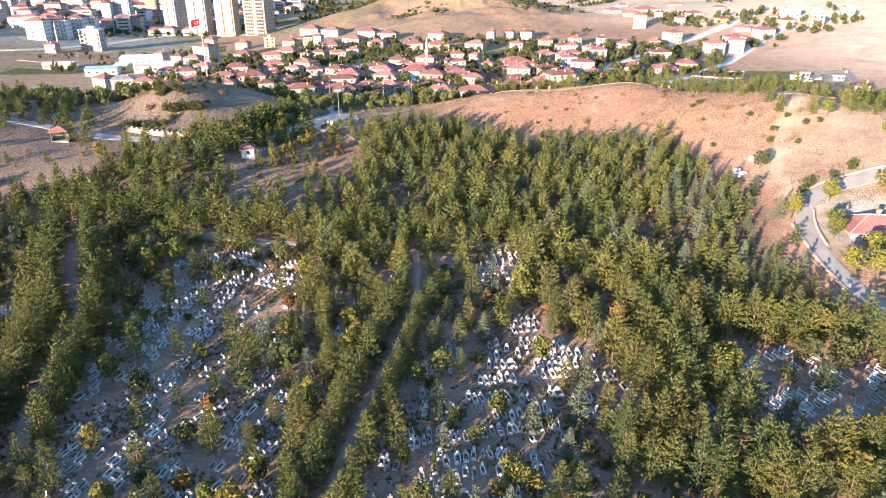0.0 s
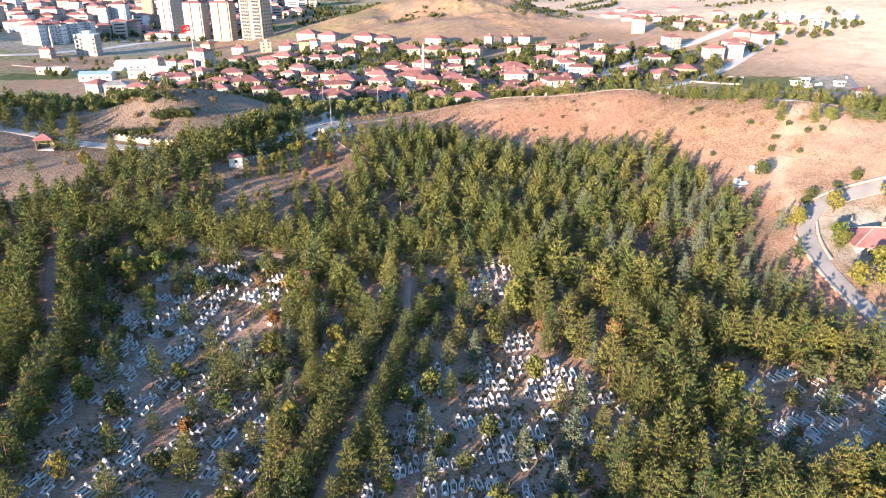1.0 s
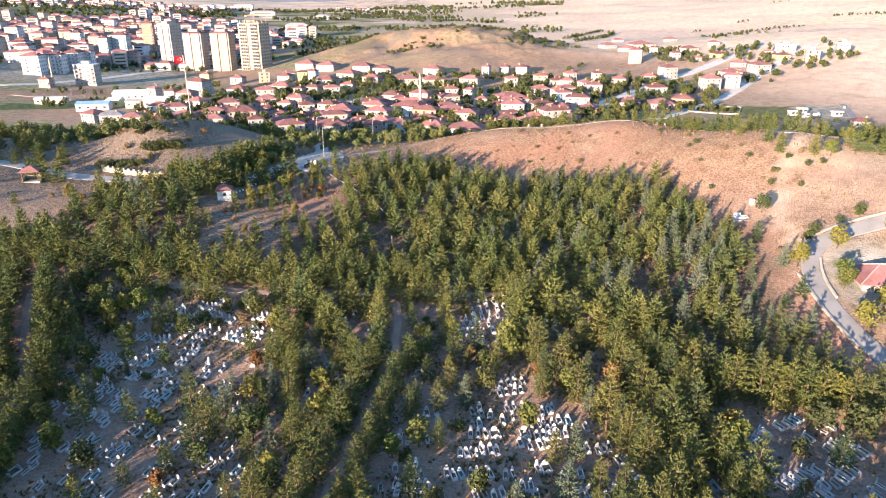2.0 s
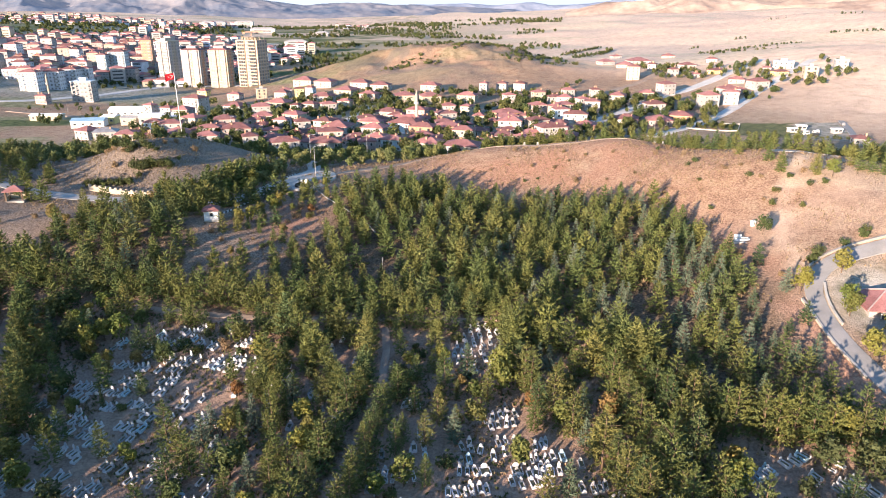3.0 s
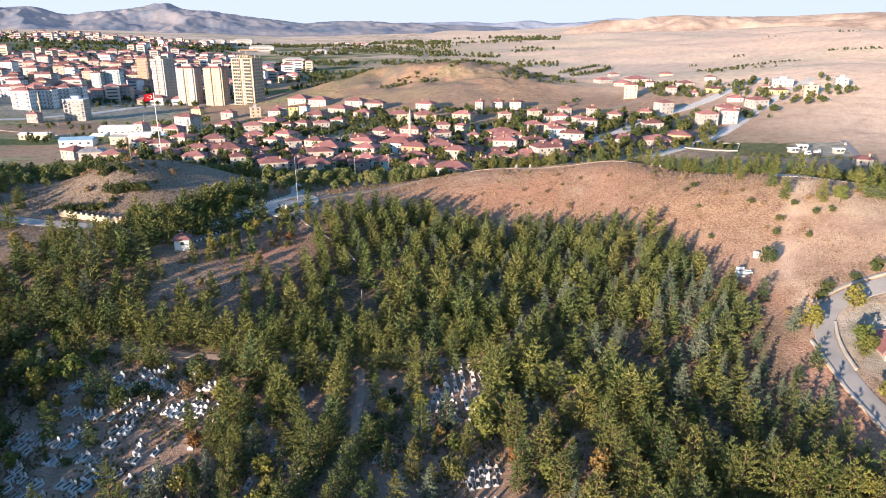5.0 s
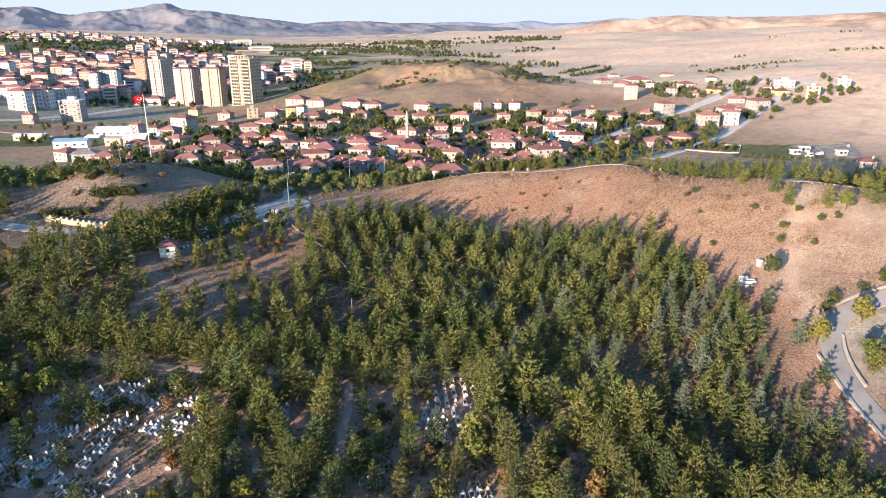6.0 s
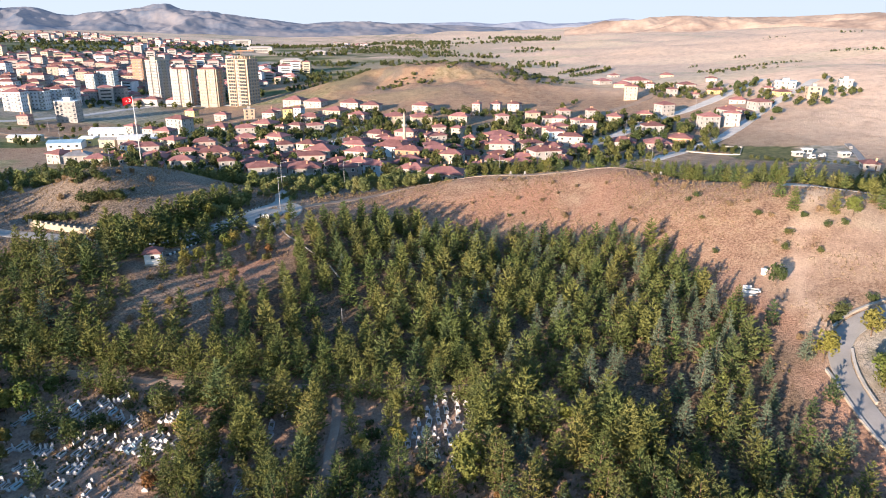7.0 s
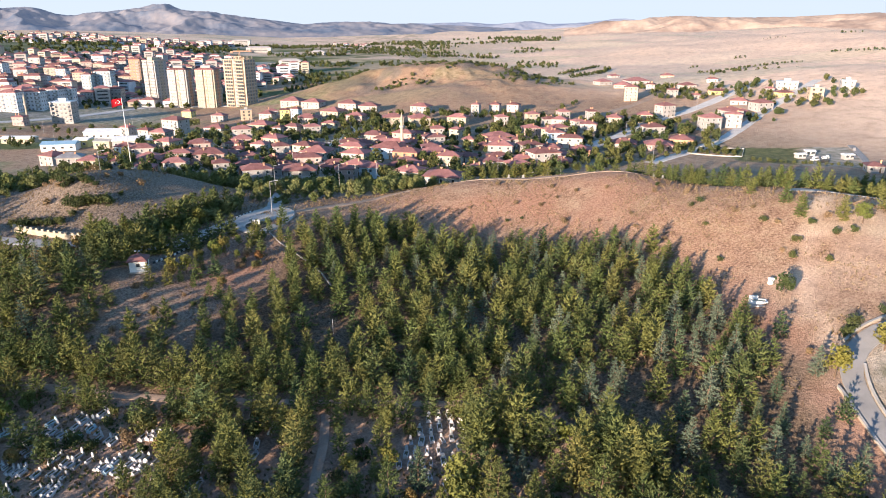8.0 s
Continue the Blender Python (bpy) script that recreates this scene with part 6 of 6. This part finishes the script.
def roundabout(x, y):
    ob = thing("roundabout_island", x, y, label="round planted traffic island with a dark kerb and two white stones", category="traffic island")
    s = Shape()
    n = 24
    for k in range(n):
        a = 2 * math.pi * k / n
        s.box(2.1 * math.cos(a), 2.1 * math.sin(a), -0.4, 0.58, 0.22, 0.75, 0, math.degrees(a) + 90)
    piece("kerb", s.mesh("kerb", BLACKPAINT), ob)
    piece("planting", leaf_mesh("planting", leafy_crown(77, 0.9, 1.9, 0.0, 0.2, 700), DARKLEAF), ob)
    piece("bed", Shape().tube((0, 0, -0.4), (0, 0, 0.22), 2.0, 2.0, 20).mesh("bed", BED), ob)
    for dx, h in ((-0.45, 1.55), (0.5, 1.4)):
        piece("standing_stone", upright(Shape(), 0, 0.62, h, 0.2, 0.2).mesh("standing_stone", WHITEPAINT), ob, pose(dx, -0.2, 0.15, 0, 0, 8))


roundabout(-28.8, 167.5)
apron = Shape()
apron_pts = [(-28.6 + 6.4 * math.cos(a) - 1.2 * math.sin(a), 174.2 + 11 * math.sin(a)) for a in np.linspace(0, 2 * math.pi, 29)[:-1]]
apron.add([(-28.6, 174.2, float(ground(-28.6, 174.2)) + 0.2)] + [(a, b, float(ground(a, b)) + 0.2) for a, b in apron_pts] + [(-28.6 + (a + 28.6) * 1.05, 174.2 + (b - 174.2) * 1.05, float(ground(a, b)) - 0.4) for a, b in apron_pts],
          [(0, 1 + k, 1 + (k + 1) % 28) for k in range(28)] + [(1 + k, 29 + k, 29 + (k + 1) % 28, 1 + (k + 1) % 28) for k in range(28)])
tagged(new("pavement", apron.mesh("pavement", CONCRETE)), kind="structure")

for nm, line in (("kerb", [(-42.4, 147.6), (-40.6, 154), (-38.4, 160.3), (-36.2, 166.8), (-35.8, 174.8), (-33.4, 182)]), ("kerb", [(-25, 163.4), (-22, 159), (-17.5, 154.3), (-12, 148.6), (-8.4, 142.3)])):
    ob = tagged(new("kerb"), "plain grey kerb along a footpath" if line[0][0] > -26 else "roadside kerb of stones painted black and white", "kerb", "kerbs of the saddle road")
    x, y = along(line, 0.65)
    white, black = Shape().box(0, 0, -0.3, 0.6, 0.24, 0.6).mesh("stone", WHITEPAINT), Shape().box(0, 0, -0.3, 0.6, 0.24, 0.6).mesh("stone", BLACKPAINT)
    plain = Shape().box(0, 0, -0.3, 0.62, 0.2, 0.45).mesh("stone", CONCRETE)
    for k in range(len(x) - 1):
        piece("kerb_stone", plain if x[0] > -26 else white if k % 2 else black, ob, pose(x[k], y[k], float(ground(x[k], y[k])) + 0.05, 0, 0, math.degrees(math.atan2(y[k + 1] - y[k], x[k + 1] - x[k]))))


def fountain(x, y, turn):
    """The white trough on the dry slope."""
    ob = thing("water_trough", x, y, turn, label="white concrete water trough on the dry slope", category="trough")
    piece("basin", kerb_frame(Shape(), 2.4, 1.2, 0.45, 0.18).box(0, 0, -0.3, 2.2, 1.0, 0.4).mesh("basin", WHITEPAINT), ob)
    piece("back_wall", Shape().box(-0.5, 0.7, -0.3, 1.2, 0.22, 1.1).mesh("back_wall", WHITEPAINT), ob)
    piece("water", Shape().box(0, 0, 0.12, 2.02, 0.82, 0.2).mesh("water", WATER), ob)
    piece("apron", Shape().box(0.5, -1.0, -0.5, 4.2, 0.7, 0.56).mesh("apron", CONCRETE), ob)


fountain(56.7, 122.2, -12)
pillar = thing("stone_pillar", 60.3, 126.4, 10, label="small white square pillar beside the trough", category="pillar")
piece("shaft", Shape().box(0, 0, -0.3, 0.6, 0.6, 1.1).mesh("shaft", WHITEPAINT), pillar)
piece("cap", Shape().box(0, 0, 0.8, 0.75, 0.75, 0.18, 0, 0, 0.7).mesh("cap", WHITEPAINT), pillar)
for x, y in ((27, 194.5), (30.5, 193.5), (61.5, 183.5), (60.2, 186)):
    mk = thing("marker_stone", x, y, 20, label="small grey marker stone on the ridge track", category="marker stone", group="marker stones of the ridge")
    piece("plinth", Shape().box(0, 0, -0.4, 0.7, 0.6, 0.6).mesh("plinth", CONCRETE), mk)
    piece("stone", upright(Shape(), 0, 0.4, 0.75, 0.15, 0.25).mesh("stone", CONCRETE), mk, pose(0, 0, 0.19))


def bend_house(x, y, turn, w, d, z):
    ob = thing("house", x, y, turn, z, label="long low white house with a red tiled roof beside the bend", category="house", group="houses by the bend road")
    FOOTPRINTS.append((x, y, 8))
    piece("wall", Shape().box(0, 0, -2.5, w, d, 5.1).mesh("wall", WALLS["w"]), ob)
    roof = piece("roof", Shape().hip(2.6, w, d, 1.9, 0.6).mesh("roof", TILE), ob)
    ridge = Shape().tube((-(w - d) / 2, 0, 4.7), ((w - d) / 2, 0, 4.7), 0.14, 0.14, 6)
    for a in (-1, 1):
        for b in (-1, 1):
            ridge.tube((a * (w - d) / 2, 0, 4.7), (a * (w / 2 + 0.55), b * (d / 2 + 0.55), 2.8), 0.12, 0.12, 6)
    piece("ridge_tiles", ridge.mesh("ridge_tiles", WALLS["p"]), roof)
    for u in (-0.32, 0.0, 0.3):
        piece("window", WINDOW, ob, pose(u * w, -d / 2 - 0.02, 0.9) @ Matrix.Diagonal((1.3, 1, 1.3, 1)))
    piece("window", WINDOW, ob, pose(-w / 2 - 0.02, 0, 0.9, 0, 0, -90) @ Matrix.Diagonal((1.2, 1, 1.2, 1)))
    piece("door", DOOR, ob, pose(0.16 * w, -d / 2 - 0.03, -0.1))
    piece("chimney", CHIMNEY, ob, pose(-0.1 * w, 0.6, 4.2))
    piece("water_tank", Shape().tube((0, 0, 4.4), (0, 0, 5.4), 0.4, 0.4, 10).mesh("water_tank", WHITEPAINT), ob, pose(0.05 * w, 1.0, 0))


bend_house(71.9, 100.6, -8, 12.5, 6.6, 9.0)
bend_house(76.9, 86.5, -8, 10.0, 6.0, 7.6)
def low_wall(line, label):
    """A low wall with a coping that follows the ground."""
    x, y = along(rounded(line, 2), 0.9)
    dx, dy = np.gradient(x), np.gradient(y)
    n = np.hypot(dx, dy)
    nx, ny = -dy / n, dx / n
    z = ground(x, y)
    ob = tagged(new("low_wall"), label, "wall", "low walls of the bend road")
    for name, half, z0, z1, mat in (("wall_body", 0.13, -0.4, 0.30, ROCK), ("coping", 0.17, 0.30, 0.37, CONCRETE)):
        co = np.stack([np.stack([x + nx * a, y + ny * a, z + b], -1) for a, b in ((-half, z0), (-half, z1), (half, z1), (half, z0))], 1).reshape(-1, 3)
        s = Shape()
        m = len(x)
        s.add(co.tolist(), [(4 * k + i, 4 * k + (i + 1) % 4, 4 * k + 4 + (i + 1) % 4, 4 * k + 4 + i) for k in range(m - 1) for i in range(4)] + [(0, 1, 2, 3), (4 * m - 1, 4 * m - 2, 4 * m - 3, 4 * m - 4)])
        piece(name, s.mesh(name, mat), ob)


low_wall([(57.6, 102.2), (57.7, 100.3), (57.6, 97.3), (57.6, 94.4), (57.8, 91.4), (58.2, 86)], "low pale stone wall along the outer side of the bend")
low_wall([(62.3, 105.2), (61.2, 102.3), (60.7, 99.2), (60.6, 96.2)], "low pale stone wall along the inner side of the bend")
low_wall([(62.0, 109.4), (64.9, 111.3), (68.6, 112.5), (74.8, 113.6), (85.8, 114.2)], "low pale stone wall along the upper side of the bend")

# ---- trees of the village, valley and fields ----
infill = 0
for x, y in scatter([(-135, 300), (-60, 280), (0, 262), (66, 290), (80, 340), (60, 400), (0, 425), (-70, 440), (-130, 400)], 11.0, 18, 2.6, 0.1, 30):
    if clear_of_houses(x, y, 4.2) and infill < 46 and not any(line_distance(r, np.array(x), np.array(y)) < 6 for r in ([(-80, 356), (-47, 358), (-43, 388), (-39, 450)], [(50, 318), (79, 347), (130, 418)])):
        infill += 1
        house(x, y, RNG.uniform(6.5, 9.5), RNG.uniform(5.5, 7), RNG.choice((-20, -14, 10, 18)), 1 if RNG.random() < 0.6 else 2, RNG.choice("ddwpcod"))
placed = 0
for x, y in scatter([(-150, 285), (-60, 265), (20, 240), (70, 285), (130, 330), (160, 385), (120, 430), (20, 470), (-90, 470), (-150, 420)], 6.0, 20, 2.0, 0.12, 31):
    if clear_of_houses(x, y, 1.0) and fbm(x, y, 34, 81, 2) > -0.6:
        placed += 1
        if placed <= 40:
            plant(SHADE if RNG.random() < 0.8 else BROAD, x, y, RNG.uniform(0.6, 1.15))
        else:
            woods_shade.add(SHADE, x, y, RNG.uniform(0.6, 1.1), 4)
for poly, step, keep, seed in (([(-330, 430), (-215, 395), (-150, 440), (-150, 500), (-240, 520)], 12, -0.05, 32), ([(100, 340), (260, 430), (270, 500), (150, 560), (80, 470)], 7, 0.12, 33),
                               ([(-140, 640), (-40, 690), (-20, 760), (-150, 760)], 9, -0.1, 34), ([(-420, 560), (-330, 590), (-300, 700), (-470, 760)], 9, -0.25, 35)):
    for x, y in scatter(poly, step, 20, step * 0.35, 0.1, seed):
        if clear_of_houses(x, y, 1.0) and fbm(x, y, 40, 83, 2) > keep:
            woods_shade.add(SHADE, x, y, RNG.uniform(0.5, 1.0), 7)
far_trees = Woods()
rng = np.random.default_rng(5)
for _ in range(9500):
    a, r = rng.uniform(-0.66, 0.17), rng.uniform(660, 2300)
    x, y = r * math.sin(a), r * math.cos(a)
    dense = float(fbm(x, y, 110, 91, 4)) + 0.05 + 0.75 * float(smooth(-0.28, -0.38, x / y)) - 0.5 * float(smooth(-0.02, 0.16, a))
    if dense > 0.12 and clear_of_houses(x, y, 2) and hill(x, y, 15, 613, 1, 90, 62) < 0.12:
        far_trees.add(SHADE, x, y, float(rng.uniform(0.8, 1.5)) * (1 + r / 2600) * 0.58, 24)
hedges = (([(424, 1011), (522, 986), (604, 959), (700, 930)], 7), ([(300, 810), (406, 898), (476, 924)], 9), ([(320, 915), (425, 956)], 12), ([(235, 600), (300, 700), (390, 720)], 16), ([(560, 1220), (700, 1180)], 22),
          ([(150, 790), (205, 875), (255, 1000)], 5), ([(160, 830), (215, 900), (240, 990)], 5), ([(150, 860), (190, 930), (230, 1010)], 5), ([(-60, 800), (30, 900), (140, 960)], 9), ([(-200, 900), (-20, 1050), (160, 1150)], 12))
for line, step in hedges:
    for x, y in zip(*along(line, min(step, 8) * 0.4)):
        if fbm(float(x), float(y), 60, 93, 2) > -0.25:
            far_trees.add(SHADE if RNG.random() < 0.6 else BUSH, float(x) + RNG.gauss(0, 1.5), float(y) + RNG.gauss(0, 3), RNG.uniform(0.4, 0.8), 12)
for x, y in scatter([(-100, 540), (-60, 560), (60, 560), (120, 560), (90, 680), (-40, 690)], 4.2, 0, 2.2, 0.3, 36):
    if fbm(x, y, 30, 87, 3) > 0.0:
        far_trees.add(SHRUB, x, y, RNG.uniform(0.7, 1.7), 3)
woods_pine.finish("pine_wood", PINE, "green pine wood on the hillside and along the ridge", "pine wood")
woods_leaf.finish("broadleaf_wood", SCRUB_LEAF, "dark green broadleaf trees and scrub round the village", "wood")
woods_shade.finish("village_trees", DARKLEAF, "dark green garden trees and hedges round the village houses", "trees")
far_trees.finish("distant_trees", DARKLEAF, "dark green trees scattered through valley and fields", "trees")


class Sprawl:
    """Houses of the far town, too many and too small to count."""

    def __init__(self):
        self.s = Shape()

    def add(self, x, y, w, d, h, turn, wall, roof):
        one = Shape().box(0, 0, -3, w, d, h + 3, wall).hip(h, w, d, 0.2 * d, 0.5, roof)
        for k in range(max(1, int(h / 3))):
            one.box(0, -d / 2 - 0.03, 1 + 3 * k, w * 0.7, 0.1, 1.2, 5)
        m = pose(x, y, float(ground(x, y)), 0, 0, turn)
        n = len(self.s.co)
        self.s.co += [tuple(m @ Vector(c)) for c in one.co]
        self.s.faces += [tuple(n + i for i in f) for f in one.faces]
        self.s.mat += one.mat


town = Sprawl()
for _ in range(3600):
    a, r = rng.uniform(-0.68, -0.10), rng.uniform(680, 2300)
    x, y = r * math.sin(a), r * math.cos(a)
    if float(fbm(x, y, 200, 95, 3)) + 0.9 * float(smooth(-0.22, -0.36, x / y)) - 0.25 > 0.30 and clear_of_houses(x, y, 2):
        tall = rng.random() < 0.15
        town.add(x, y, rng.uniform(8, 15), rng.uniform(8, 11), rng.uniform(9, 15) if tall else rng.uniform(3.5, 7), rng.uniform(-30, 30), int(rng.choice([0, 0, 1, 2])), int(rng.choice([3, 3, 4])))
for a, r, w, h in ((-0.27, 1900, 46, 16), (-0.31, 1750, 60, 12), (-0.245, 1500, 50, 10), (-0.2, 1100, 34, 6), (-0.165, 1350, 26, 6)):
    town.add(r * math.sin(a), r * math.cos(a), w, 14, h, 5, 0, 0)
tagged(new("distant_town", town.s.mesh("distant_town", WALLS["w"], WALLS["c"], WALLS["g"], TILE, DARKROOF, GLASS)), "small white and cream houses of the distant town", "town", kind="stuff")

# ---- dry grass tufts on the open slopes ----
def tufts():
    rng = np.random.default_rng(8)
    n = 48000
    x, y = rng.uniform(-125, 120, n), rng.uniform(108, 225, n)
    ok = (fbm(x, y, 9, 101, 3) + rng.normal(0, 0.25, n) > 0.05) & ~inside(FOREST, x, y) & ~inside(FOREST_LEFT, x, y)
    for r in ROADS:
        ok &= line_distance(r, x, y) > 1.7
    x, y = x[ok], y[ok]
    c = np.stack([x, y, ground(x, y) + 0.08], -1)
    co, tri, _ = blades(c, np.tile((0.0, 0.0, 1.2), (len(c), 1)), 0.42, 0.10, rng, 3)
    me = bpy.data.meshes.new("dry_grass")
    me.from_pydata(co, [], tri)
    me.attributes.new("plant", "FLOAT", "POINT").data.foreach_set("value", np.repeat(rng.random(len(c)), 9).astype(np.float32))
    me.materials.append(DRY)
    tagged(new("dry_grass", me), "tufts of dry straw-coloured grass on the slopes", "grass", kind="stuff")


def weeds():
    """Low weeds and leaf litter between the graves and under the pines."""
    rng = np.random.default_rng(9)
    n = 42000
    x, y = rng.uniform(-80, 62, n), rng.uniform(44, 135, n)
    ok = (fbm(x, y, 6, 103, 3) + rng.normal(0, 0.3, n) > 0.1) & (inside(CEMETERY, x, y) | inside(FOREST, x, y) | inside(FOREST_LEFT, x, y))
    for r in ROADS:
        ok &= line_distance(r, x, y) > 1.2
    x, y = x[ok], y[ok]
    c = np.stack([x, y, ground(x, y) + 0.06], -1)
    for name, material, words, pick in (("weeds", DARKLEAF, "low green weeds between the graves", rng.random(len(c)) < 0.45), ("straw", DRY, "dry straw and litter under the pines", None)):
        keep = pick if pick is not None else ~last
        last = keep
        d = c[keep]
        co, tri, _ = blades(d, np.tile((0.0, 0.0, 0.9), (len(d), 1)), 0.5, 0.16, rng, 4)
        me = bpy.data.meshes.new(name)
        me.from_pydata(co, [], tri)
        me.attributes.new("plant", "FLOAT", "POINT").data.foreach_set("value", np.repeat(rng.random(len(d)), 12).astype(np.float32))
        me.materials.append(material)
        tagged(new(name, me), words, "grass", kind="stuff")


tufts()
weeds()
